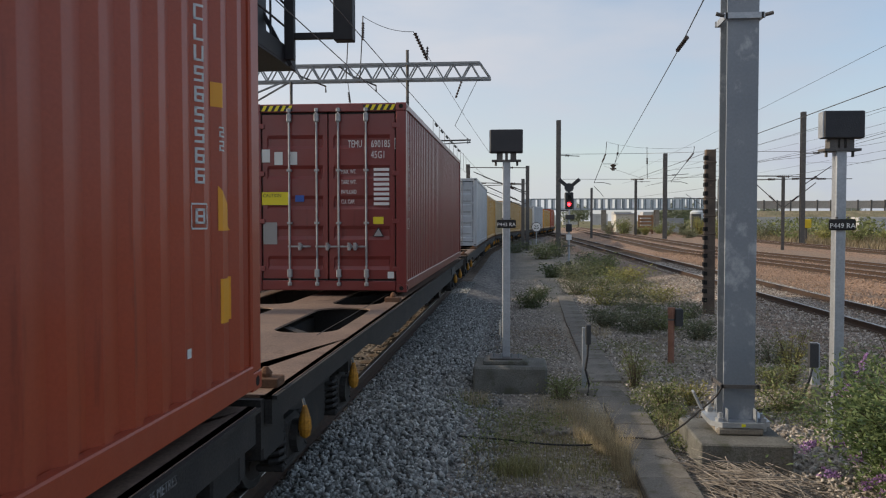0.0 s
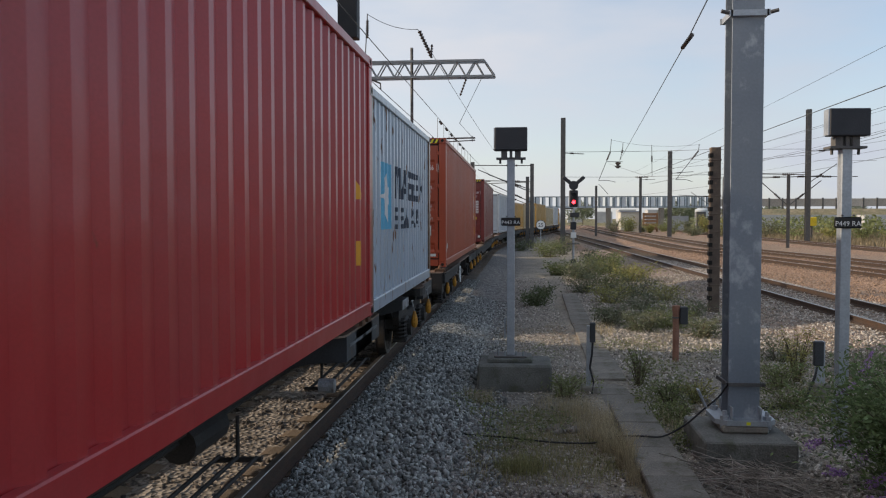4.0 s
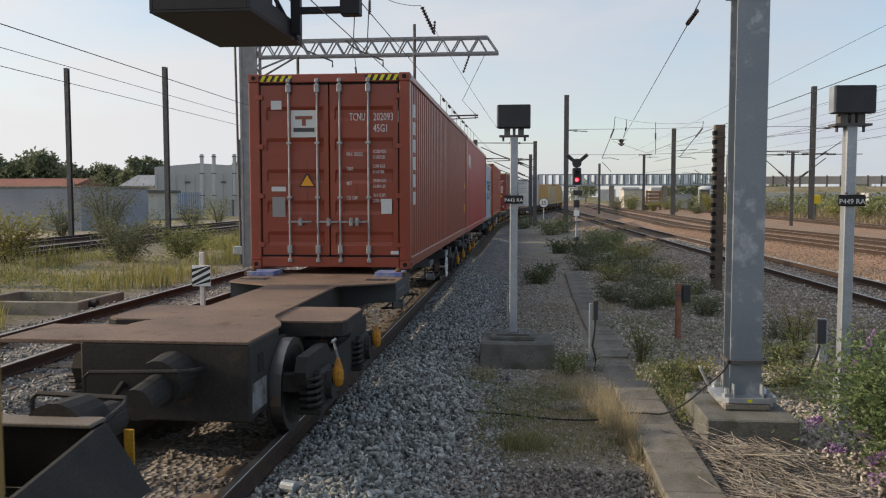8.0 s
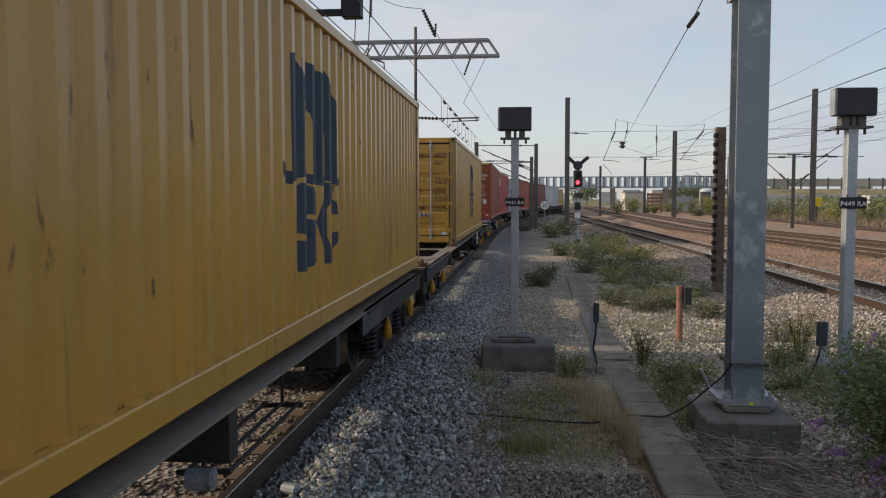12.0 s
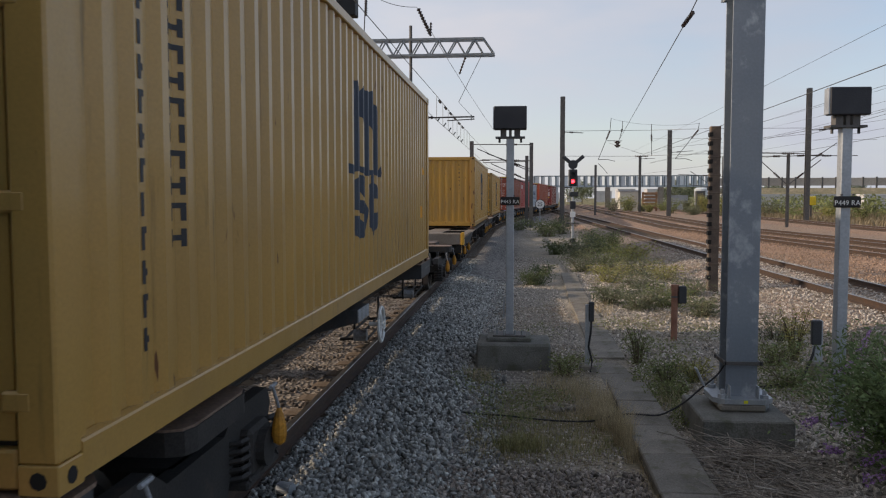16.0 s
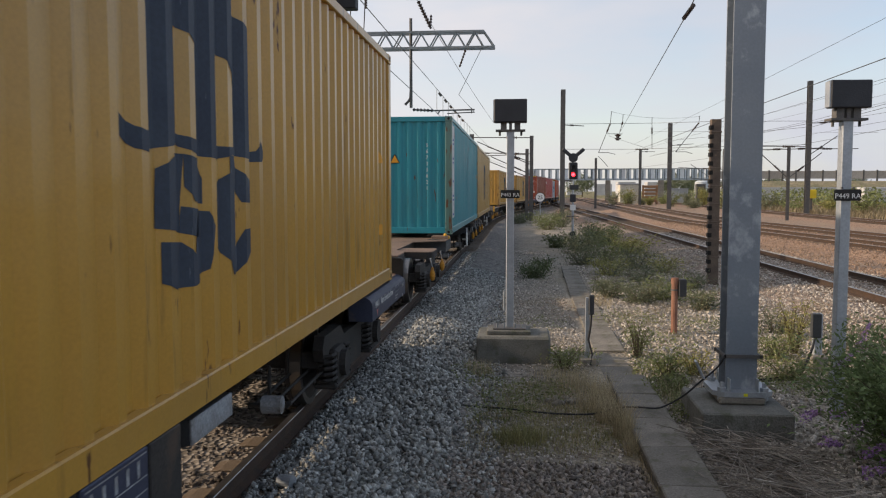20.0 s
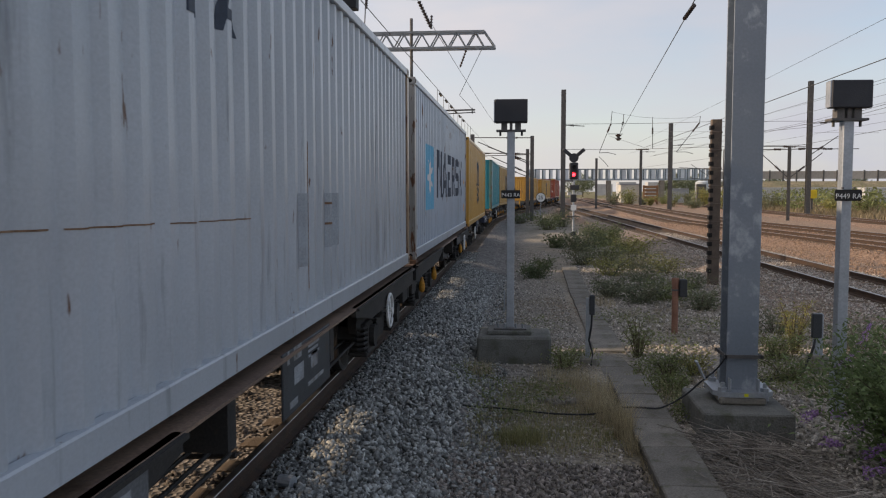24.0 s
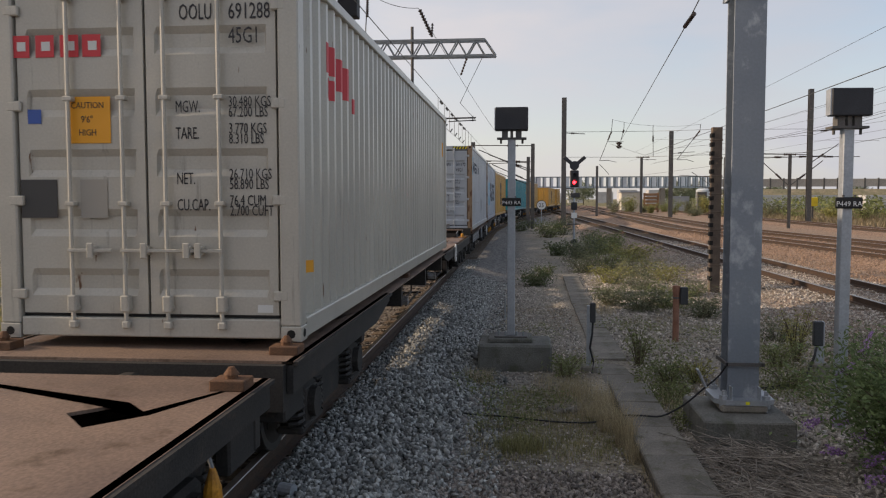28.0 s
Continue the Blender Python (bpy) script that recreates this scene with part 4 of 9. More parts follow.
    for (a, way), (lo, hi) in zip(arms, spans):
        for sx in (-1, 1):
            ar = bmesh.new()
            prism(ar, ((0.4, 0.55), (0.8, 0.66), (1.16, 0.68), (1.16, z1 - 0.02), (0.4, z1 - 0.02)), lambda u, v, h, sx=sx: Vector((sx * u, h, v)), hi - lo - 0.02)
            part("arm", ar, "wagon_grey", w).matrix_basis = pose(0, lo + 0.01, 0)
            y = a + way * 0.72
            # dark sheets on the uncut deck paint the shade in the lock openings
            part("lock_opening", B(*sorted((sx * 0.7, sx * 1.0)), y - 0.12, y + 0.12, z1 + 0.001, z1 + 0.004), "hole_shade", w)
            part("lock_opening", B(*sorted((sx * 1.03, sx * 1.11)), y - 0.08, y + 0.04, z1 + 0.001, z1 + 0.004), "hole_shade", w)
            part("lever", B(*sorted((sx * 0.78, sx * 0.86)), y - 0.05, y + 0.07, z1 + 0.003, z1 + 0.012), "wagon_box", w)
            part("bearer", B(*sorted((sx * 0.75, sx * 1.15)), *sorted((a - way * 0.16, a + way * 0.34)), z1, z1 + (0.003 if "blue" in label else 0.066), bevel=0.004), "bearer_blue" if wheel_at == 1.8 else "wagon_deck", w)
            part("arm_lettering", B(*sorted((sx * 1.161, sx * 1.164)), a + way * 0.15, a + way * 0.85, 0.81, 0.845), "wagon_box", w)
        twistlock(w, 1.08, a + way * 0.24, "yellow_paint" if wheel_at == 1.2 else "rust_steel"), twistlock(w, -1.08, a + way * 0.24, "yellow_paint" if wheel_at == 1.2 else "rust_steel")
    under_gear(w, length, rolls, wheel_at, 1.8, 2.6 if "blue" in label else 2.35, "blue" not in label)
    for sy in (-1, 1):
        wagon_end(w, hl, sy, False, True)
    return w


def under_gear(w, length, rolls, wheel_at, back=1.9, ahead=1.9, weights=True):
    hl = length / 2
    for sy in (-1, 1):
        bogie(w, sy * (hl - (back if sy < 0 else ahead)), rolls, weights)
    part("brake_cylinder", T((0.35, -0.6, 0.42), (0.35, 0.1, 0.42), 0.14, 12), "wagon_dark", w)
    part("air_tank", T((-0.5, -0.5, 0.42), (-0.5, 0.7, 0.42), 0.17, 12), "wagon_dark", w)
    p = bmesh.new()
    pipe(p, [(0.3, -hl + 3.4, 0.5), (0.34, -hl + 4.4, 0.44), (0.34, hl - 4.4, 0.44), (0.3, hl - 3.4, 0.5)], 0.022)
    pipe(p, [(0.2, -hl + 3.0, 0.46), (0.2, hl - 3.0, 0.46)], 0.03)
    part("brake_pipe", p, "wagon_dark", w)
    for y in (-1.6, 2.6):
        rack = bmesh.new()
        for x in (0.72, 0.86, 1.0):
            pipe(rack, [(x, y - 0.85, 0.36), (x, y + 0.85, 0.4)], 0.016)
        for e in (-0.85, 0.85):
            pipe(rack, [(0.68, y + e, 0.37), (1.04, y + e, 0.39)], 0.02)
            pipe(rack, [(0.86, y + e, 0.38), (0.86, y + e, 0.7)], 0.015)
        part("rod_rack", rack, "wagon_dark", w)
        part("valve", T((0.95, y - 1.3, 0.5), (1.1, y - 1.3, 0.5), 0.07, 10), "wagon_pale", w)
    if weights and back == 1.9:
        part("data_panel", B(1.272, 1.285, hl - 4.6, hl - 3.5, 0.74, 0.93), "wagon_grey", w)
    if wheel_at is not None:
        brake_wheel(w, wheel_at, 0.8 if wheel_at in (3.54, 4.1) else 0.66)


# ---- the train ----
# seconds and metres travelled
TRAVEL = ((0, 0.0), (2, 12.8), (4, 25.22), (6, 38.61), (8, 52.48), (10, 67.05), (12, 82.19), (14, 97.19), (16, 111.97), (18, 127.28), (20, 142.11), (22, 156.5), (24, 170.25), (26, 184.27), (28, 198.07))


def travelled(t):
    """A smooth curve through TRAVEL."""
    n = len(TRAVEL)
    i = max(0, min(n - 2, max((k for k in range(n) if TRAVEL[k][0] <= t), default=0)))
    get = lambda j: TRAVEL[j][1] if 0 <= j < n else (2 * TRAVEL[0][1] - TRAVEL[1][1] if j < 0 else 2 * TRAVEL[-1][1] - TRAVEL[-2][1])
    a = (t - TRAVEL[i][0]) / (TRAVEL[i + 1][0] - TRAVEL[i][0])
    p0, p1, p2, p3 = get(i - 1), get(i), get(i + 1), get(i + 2)
    return p1 + 0.5 * a * ((p2 - p0) + a * ((2 * p0 - 5 * p1 + 4 * p2 - p3) + a * (3 * (p1 - p2) + p3 - p0)))


# arc length along the bent track
ARC = [(-400.0, -400.0)]
for k in range(0, 460):
    y = k * 1.0
    if k:
        dx = centre(y) - centre(y - 1.0)
        ARC.append((ARC[-1][0] + math.hypot(1.0, dx), y))
    else:
        ARC.append((0.0, 0.0))


def along(s):
    """The place on the track s metres along it."""
    if s <= 0:
        y = s
    else:
        k = 1 + min(len(ARC) - 3, int(s))
        while ARC[k + 1][0] < s and k < len(ARC) - 2:
            k += 1
        while ARC[k][0] > s and k > 1:
            k -= 1
        y = ARC[k][1] + (s - ARC[k][0])
    return Vector((centre(y), y, 0))


def riding(u, half, z):
    """The pose of a thing that rides with its middle at u, carried at two places half apart to each side."""
    a, b = along(u - half), along(u + half)
    m = (a + b) / 2
    return pose(m.x, m.y, z, 0, 0, -math.degrees(math.atan2(b.x - a.x, b.y - a.y)))


RIDERS = []       # thing, middle along the train, half base, height


def ride(ob, u, half, z):
    ob.matrix_basis = riding(u, half, z)
    RIDERS.append((ob, u, half, z))
    return ob


PAINT = {
    "maroon": container_paint("maroon_paint", (0.2, 0.034, 0.03), 0.3, 0.15),
    "brown": container_paint("brown_paint", (0.38, 0.066, 0.026), 0.3, 0.25, 0.36, 0.4),
    "rust_brown": container_paint("rust_brown_paint", (0.29, 0.058, 0.029), 0.35, 0.4, 0.34, 0.42),
    "red": container_paint("red_paint", (0.42, 0.028, 0.03), 0.25, 0.1),
    "white_blue": container_paint("pale_blue_paint", (0.38, 0.45, 0.53), 0.35, 1.15),
    "worn_white": container_paint("worn_white_paint", (0.38, 0.45, 0.53), 0.45, 1.0),
    "pale": container_paint("pale_grey_paint", (0.44, 0.48, 0.52), 0.45, 0.6),
    "cream": container_paint("cream_grey_paint", (0.47, 0.45, 0.39), 0.35, 0.5),
    "yellow": container_paint("yellow_paint_coat", (0.53, 0.283, 0.045), 0.4, 0.7),
    "sand": container_paint("sand_paint", (0.46, 0.27, 0.07), 0.35, 0.6),
    "teal": container_paint("teal_paint", (0.014, 0.265, 0.32), 0.35, 0.75, 0.34, 0.35),
    "tan": container_paint("tan_paint", (0.42, 0.33, 0.19), 0.35, 0.3),
}

# label, paint, rear end along the train, length, height, doors at the rear
BOXES = [
    ("maroon corrugated steel container with white lettering on its doors", "maroon", 12.21, L40, HC, True, "temu"),
    ("brown-red corrugated steel container with a pink and white door label", "brown", -7.13, L40, HC, True, "tclu"),
    ("short pale blue steel container with dark blue lettering and rust runs", "white_blue", -16.35, L20, STD, True, "sea"),
    ("bright red corrugated steel container", "red", -28.43, L40, HC, True, "red"),
    ("rust-brown steel container with white label on its doors", "rust_brown", -40.66, L40, HC, True, "tcnu"),
    ("yellow steel container with a large black emblem and black lettering", "yellow", -62.38, L40, STD, True, "medu"),
    ("yellow steel container with its corrugated front end at the rear", "yellow", -81.63, L40, STD, False, "msc"),
    ("sand-yellow steel container with black emblem", "sand", -109.36, L40, HC, True, "msc2"),
    ("teal steel container with blue letters on a white strip", "teal", -122.21, L40, HC, False, "teal"),
    ("yellow steel container with black emblem and orange caution label", "yellow", -143.9, L40, HC, True, "msc3"),
    ("pale blue steel container with rust streaks and dark lettering", "worn_white", -157.48, L40, HC, True, "maersk"),
    ("pale grey steel container with rusty corner posts", "pale", -170.37, L40, HC, True, "mviu"),
    ("cream-grey steel container with red lettering and orange caution label", "cream", -192.17, L40, HC, True, "oocl"),
    ("pale grey steel container far up the train", "pale", 34.6, L40, HC, True, ""),
    ("yellow steel container far up the train", "yellow", 47.6, L40, STD, True, ""),
    ("sand-coloured steel container far up the train", "tan", 61.0, L40, STD, True, ""),
    ("yellow steel container far up the train", "sand", 75.0, L40, HC, True, ""),
    ("tan steel container far up the train", "tan", 88.4, L40, STD, True, ""),
    ("grey steel container far up the train", "pale", 103.0, L40, HC, True, ""),
    ("yellow steel container far up the train", "yellow", 117.0, L40, STD, True, ""),
    ("brown steel container far up the train", "brown", 131.0, L40, HC, True, ""),
    ("tan steel container far up the train", "tan", 145.0, L40, STD, True, ""),
    ("red-brown steel container behind the last flat wagon", "brown", -213.5, L40, HC, True, ""),
]
POSTS = {"sea": container_paint("rusted_post", (0.2, 0.13, 0.09), 0.5, 1.6), "mviu": container_paint("rusty_post", (0.3, 0.2, 0.12), 0.5, 1.6), "maersk": container_paint("stained_post", (0.34, 0.33, 0.31), 0.5, 1.6),
         "msc": container_paint("worn_yellow_post", (0.42, 0.24, 0.06), 0.5, 1.5), "teal": container_paint("worn_teal_post", (0.1, 0.2, 0.17), 0.5, 1.6), "medu": container_paint("grimy_post", (0.28, 0.18, 0.06), 0.6, 1.0)}
CARRIED = {}
SEAT = {"msc3": -0.026, "msc": 0.06, "teal": 0.06, "tcnu": 0.055}    # how far the bearers lift each container off the deck; 0.037 for the rest
for label, paint, rear, length, height, back, key in BOXES:
    root, turn = container(label, length, height, PAINT[paint], paint, back, key in ("mviu", "oocl"), posts=POSTS.get(key))
    ride(root, rear + 0.17 + length / 2, length * 0.42, DECK + SEAT.get(key, 0.037))
    CARRIED[key] = (root, turn, length, height)

# type, front end, rear end, label, handbrake wheel along the wagon
WAGONS = [
    ("frame", 25.0, 5.3, "dark flat container wagon with open deck, its rear third empty", None),
    ("frame", 4.95, -7.75, "dark flat container wagon", -2.4),
    ("spine", -9.3, -28.3, "dark spine container wagon with worn yellow end plates", None),
    ("spine", -28.75, -46.2, "brown-decked spine wagon, empty behind its container", 1.8),
    ("frame", -47.85, -68.6, "dark flat container wagon with low ends", 3.54),
    ("frame", -69.6, -88.4, "dark flat container wagon with yellow end plates", None),
    ("spine", -90.0, -109.3, "brown-decked spine container wagon", -3.05),
    ("spine", -110.0, -127.6, "brown-decked spine wagon, empty behind its container", 1.2),
    ("spine", -130.7, -144.2, "dark spine wagon with blue-painted side sills", -4.15),
    ("frame", -145.0, -157.6, "dark flat container wagon", 4.2),
    ("frame", -158.0, -170.8, "dark flat container wagon with a pale side panel", 4.0),
    ("frame", -172.3, -192.4, "brown-decked flat wagon, empty before its container", 4.1),
    ("frame", -192.95, -213.0, "brown-decked flat container wagon", None),
    ("frame", 46.9, 27.0, "dark flat container wagon", None),
    ("frame", 60.0, 47.4, "dark flat container wagon", None),
    ("frame", 73.5, 60.6, "dark flat container wagon", None),
    ("frame", 87.4, 74.8, "dark flat container wagon", None),
    ("frame", 101.0, 88.2, "dark flat container wagon", None),
    ("frame", 115.4, 102.8, "dark flat container wagon", None),
    ("frame", 129.4, 116.8, "dark flat container wagon", None),
    ("frame", 143.4, 130.8, "dark flat container wagon", None),
    ("frame", 157.4, 144.8, "dark flat container wagon", None),
    ("frame", -213.8, -226.2, "dark flat container wagon", None),
]
for kind, front, rear, label, wheel in WAGONS:
    mid, length = (front + rear) / 2, front - rear
    locks, arms = [], []
    for _, _, r, l, h, _, _ in BOXES:
        for e in (r + 0.12, r + l - 0.12):
            if rear < e < front + 0.2:
                arms.append((e - mid, -1 if e < r + 1 else 1))
    near = front < 26
    if front == -192.95:
        locks += [(-1.12, length / 2 - 0.3), (1.12, length / 2 - 0.3)]
    for k in ((0.3, 6.3) if length > 17 else (0.3,)):
        for sx in (-1, 1):
            locks.append((sx * 1.13, -length / 2 + k))
    if kind == "frame":
        w = frame_wagon(label, length, locks, near, "yellow" in label, wheel, not near, "low" if "low ends" in label else "high" if "empty before" in label else "", "wagon_dusty" if "low ends" in label or "yellow end" in label else "wagon_deck",
                        not near or "brown-decked" in label or front > 20)
    else:
        w = spine_wagon(label, length, arms, locks, near, wheel)
    if "pale side panel" in label:
        panel = part("side_panel", B(1.266, 1.28, -length / 2 + 0.05, -length / 2 + 3.9, 0.64, 0.93, bevel=0.006), "wagon_box", w, "dirty grey side panel with pale writing")
        for k in range(12):
            y = -length / 2 + 0.15 + 0.3 * k
            part("stencil_bar", B(1.28, 1.2825, y, y + 0.16 + 0.06 * (k % 3), 0.83, 0.88), "wagon_pale", panel)
            part("stencil_bar", B(1.28, 1.2825, y + 0.05 * (k % 2), y + 0.2, 0.73, 0.77), "wagon_pale", panel)
        # the tall rear end: a cross wall, a plate before the buffer, lashing tabs and a cover over the drawgear
        e = -length / 2 - 0.1
        part("end_wall", B(-1.22, 0.52, e, e + 0.03, 0.6, 1.13, bevel=0.006), "wagon_dark", w)
        part("end_plate", B(0.53, 1.21, e - 0.03, e, 0.5, 1.14, bevel=0.008), "wagon_dark", w)
        part("end_top", B(-1.2, 1.2, e + 0.032, e + 0.16, 1.09, 1.12, bevel=0.005), "wagon_deck", w)
        rail = bmesh.new()
        pipe(rail, [(0.08, e, 0.8), (0.08, e - 0.3, 0.82), (0.08, e - 0.32, 1.02), (0.11, e - 0.32, 1.05), (0.72, e - 0.32, 1.05), (0.75, e - 0.32, 1.02), (0.75, e - 0.3, 0.82), (0.75, e - 0.03, 0.8)], 0.016)
        part("handrail", rail, "wagon_box", w)
        # a dark sheet before the wall, painting the shade in an opening
        part("wall_opening", B(-0.34, -0.02, e - 0.006, e - 0.002, 0.86, 0.99), "hole_shade", w)
        for x, z in ((-0.82, 0.86), (-0.4, 0.82)):
            tab = prism(bmesh.new(), ((-0.035, 0), (0.035, 0), (0.035, 0.19), (0.02, 0.215), (-0.02, 0.215), (-0.035, 0.19)), lambda u, v, h: Vector((x + u, e - 0.006 - h, z + v)), 0.012)
            part("lashing_tab", tab, "wagon_pale", w, "worn pale metal tab")
        part("drawgear_cover", prism(bmesh.new(), ((-0.34, 1.131), (0.4, 1.131), (0.38, 1.24), (0.3, 1.3), (-0.16, 1.3)), lambda u, v, h: Vector((u, e + h, v)), 0.3), "wagon_deck", w)
        for x in (-1.0, 0.46):
            part("end_post", B(x - 0.05, x + 0.05, e + 0.01, e + 0.11, 1.131, 1.27, bevel=0.01), "wagon_pale", w)
        sp = part("data_plate", B(1.226, 1.245, -0.35, 1.05, 0.5, DECK - 0.01, bevel=0.006), "wagon_grey", w, "dark side plate with pale labels")
        for y, z, bw, bh in ((-0.25, 0.88, 0.05, 0.1), (-0.08, 0.88, 0.2, 0.1), (-0.08, 0.7, 0.26, 0.13), (0.4, 0.72, 0.2, 0.12), (0.32, 0.9, 0.34, 0.02), (0.32, 0.86, 0.3, 0.02), (0.32, 0.82, 0.34, 0.02), (-0.2, 0.55, 0.2, 0.05), (0.3, 0.6, 0.5, 0.03)):
            part("label", B(1.245, 1.249, y, y + bw, z, z + bh), "wagon_pale", sp)
    if "blue-painted" in label:
        # sills with rounded tops before the first container arm, and an upright plate across the end
        f = length / 2
        for sx in (-1, 1):
            sill = part("side_sill", prism(bmesh.new(), ((1.0, 0.67), (1.27, 0.67), (1.27, 0.84), (1.262, 0.875), (1.24, 0.91), (1.2, 0.935), (1.14, 0.95), (1.0, 0.957)), lambda u, v, h, sx=sx: Vector((sx * u, f - 2.55 + h, v)), 2.55), "sill_blue", w, "dark blue side sill with white lettering")
            if sx > 0:
                part("lettering", words("FWA A", 0.105, "white_paint", 0.001, "LEFT", 0.75), None, sill).matrix_basis = pose(1.271, f - 2.37, 0.795, 90, 0, 90)
                part("lettering", words("Not to be used on ferries", 0.115, "white_paint", 0.001, "LEFT", 0.76), None, sill).matrix_basis = pose(1.271, f - 2.0, 0.795, 90, 0, 90)
                part("triangle_mark", prism(bmesh.new(), ((0.0, 0.0), (0.05, 0.08), (-0.05, 0.08)), lambda u, v, h: Vector((u, v, h)), 0.001), PAINT["red"], sill, "small red triangle").matrix_basis = pose(1.272, f - 2.25, 0.69, 90, 0, 90)
                for y0, y1, z0, z1 in ((-0.92, -0.62, 0.872, 0.877), (-0.92, -0.62, 0.796, 0.801), (-0.92, -0.915, 0.796, 0.877), (-0.625, -0.62, 0.796, 0.877), (-0.9, -0.7, 0.74, 0.755), (-0.9, -0.74, 0.71, 0.72), (-0.32, -0.29, 0.8, 0.83), (-0.27, -0.22, 0.8, 0.84), (-0.2, -0.16, 0.8, 0.85), (-0.3, -0.22, 0.66, 0.7)):
                    part("stencil_bar", B(1.27, 1.2725, f + y0, f + y1, z0, z1), "bar_grey", sill)
            for u0, u1, z0, mat in ((-139.2, -138.64, 0.6, "sill_blue"), (-138.62, -138.28, 0.52, "wagon_dark")):
                plate = part("data_plate", B(*sorted((sx * 1.2, sx * 1.225)), u0 - mid, u1 - mid, z0, DECK - 0.01, bevel=0.006), mat, w)
                if sx > 0 and mat == "sill_blue":
                    for k in range(5):
                        part("stencil_bar", B(1.225, 1.2275, u0 - mid + 0.05 + 0.1 * k, u0 - mid + 0.075 + 0.1 * k, 0.86, 0.935), "wagon_pale", plate)
                        part("stencil_bar", B(1.225, 1.2275, u0 - mid + 0.05 + 0.1 * k, u0 - mid + 0.065 + 0.1 * k, 0.7, 0.76), "wagon_pale", plate)
                    for z in (0.66, 0.78, 0.845, 0.95):
                        part("stencil_line", B(1.225, 1.2275, u0 - mid + 0.02, u1 - mid - 0.02, z, z + 0.006), "wagon_pale", plate)
        top = part("end_plate", prism(bmesh.new(), ((-1.25, 0.6), (1.25, 0.6), (1.25, 1.14), (1.22, 1.17), (-1.22, 1.17), (-1.25, 1.14)), lambda u, v, h: Vector((u, f - 0.03 + h, v)), 0.025), "wagon_dark", w, "upright dark plate across the wagon end")
        part("drawbar", T((0.08, f, 0.66), (0.08, f + 2.95, 0.68), 0.15, 16), "wagon_deck", w, "long rusty drawbar")
        for y, r in ((0.75, 0.37), (1.35, 0.36)):
            disc = part("buffer_disc", T((0.08, f + y, 0.62), (0.08, f + y + 0.02, 0.62), r, 28), "wagon_dark", w)
            ring = bmesh.new()
            pipe(ring, [(0.08 + r * math.cos(math.pi * k / 20), f + y, 0.62 + r * math.sin(math.pi * k / 20)) for k in range(21)], 0.012)
            part("disc_rim", ring, "wagon_box", disc)
        part("plate_rim", B(-1.22, 1.22, f - 0.032, f - 0.002, 1.171, 1.176), "wagon_box", top)
    if label == "dark flat container wagon" and near and front > 0:
        part("lettering", words("75 METRES", 0.075, "wagon_pale", 0.001, "LEFT", 0.85), None, w).matrix_basis = pose(1.268, 4.85, 0.855, 90, 0, 90)
    ride(w, mid, length / 2 - 1.9, 0.0)


# ---- markings on the containers ----
INK = {"white": plain("ink_white", (0.72, 0.7, 0.68), 0.6), "black": plain("ink_black", (0.02, 0.02, 0.024), 0.55), "navy": surface("ink_navy", (0.018, 0.03, 0.055), (0.03, 0.045, 0.07), 3, 0.6, 0, 40, 0.15, 0.02, (0.25, 0.29, 0.33), 0.25, (1, 3, 0.5), 4),
       "sky": surface("ink_sky", (0.1, 0.4, 0.6), (0.13, 0.44, 0.62), 3, 0.6, 0, 40, 0.1, 0.02, (0.35, 0.47, 0.55), 0.25, (1, 3, 0.5), 4), "red": plain("ink_red", (0.6, 0.05, 0.06), 0.6), "orange": plain("ink_orange", (0.75, 0.33, 0.015), 0.5), "pink": plain("ink_pink", (0.65, 0.16, 0.2), 0.5),
       "blue": plain("ink_blue", (0.03, 0.09, 0.35), 0.5), "paper": plain("ink_paper", (0.62, 0.64, 0.62), 0.6), "grey": plain("ink_grey", (0.3, 0.29, 0.28), 0.6), "dark": plain("ink_dark", (0.05, 0.05, 0.05), 0.6), "yellow": plain("ink_yellow", (0.72, 0.6, 0.02), 0.5), "brown": plain("ink_brown", (0.25, 0.08, 0.05), 0.6),
       "soft_black": plain("ink_soft_black", (0.028, 0.028, 0.035), 0.6), "tan": plain("ink_tan", (0.4, 0.3, 0.16), 0.6), "tan_grey": plain("ink_tan_grey", (0.33, 0.31, 0.27), 0.6), "haze": plain("ink_haze", (0.5, 0.56, 0.6), 0.6)}


def flat(outlines, mat, depth=0.002):
    """Thin sheet pieces (stickers, stencilled blocks) in x and y."""
    b = bmesh.new()
    for o in outlines:
        prism(b, o, lambda u, v, w: Vector((u, v, w)), depth)
    return finish(b, "sheet", INK[mat])


def patch(key, x, z, w, h, mat, label="", name="sticker", lift=0.0):
    root, turn, _, _ = CARRIED[key]
    ob = on_door(root, turn @ pose(0, -lift, 0), flat([((-w / 2, -h / 2), (w / 2, -h / 2), (w / 2, h / 2), (-w / 2, h / 2))], mat), x, z, name, label)
    return ob


def letters(key, text, x, z, size, ink, squeeze=0.85, lift=0.0):
    root, turn, _, _ = CARRIED[key]
    return on_door(root, turn @ pose(0, -lift, 0), words(text, size, INK[ink], 0.0015, "LEFT", squeeze), x, z, "lettering")


def spec_table(key, rows, x0, x1, z, ink, size=0.07, step=0.105):
    """Words on the left, pairs of figures on the right."""
    for word, values in rows:
        letters(key, word, x0, z - 0.5 * step * (len(values) - 1), size * 1.3, ink, 0.55)
        for v in values:
            letters(key, v, x1, z, size * 1.15, ink, 0.6)
            z -= step
        z -= step * 0.6


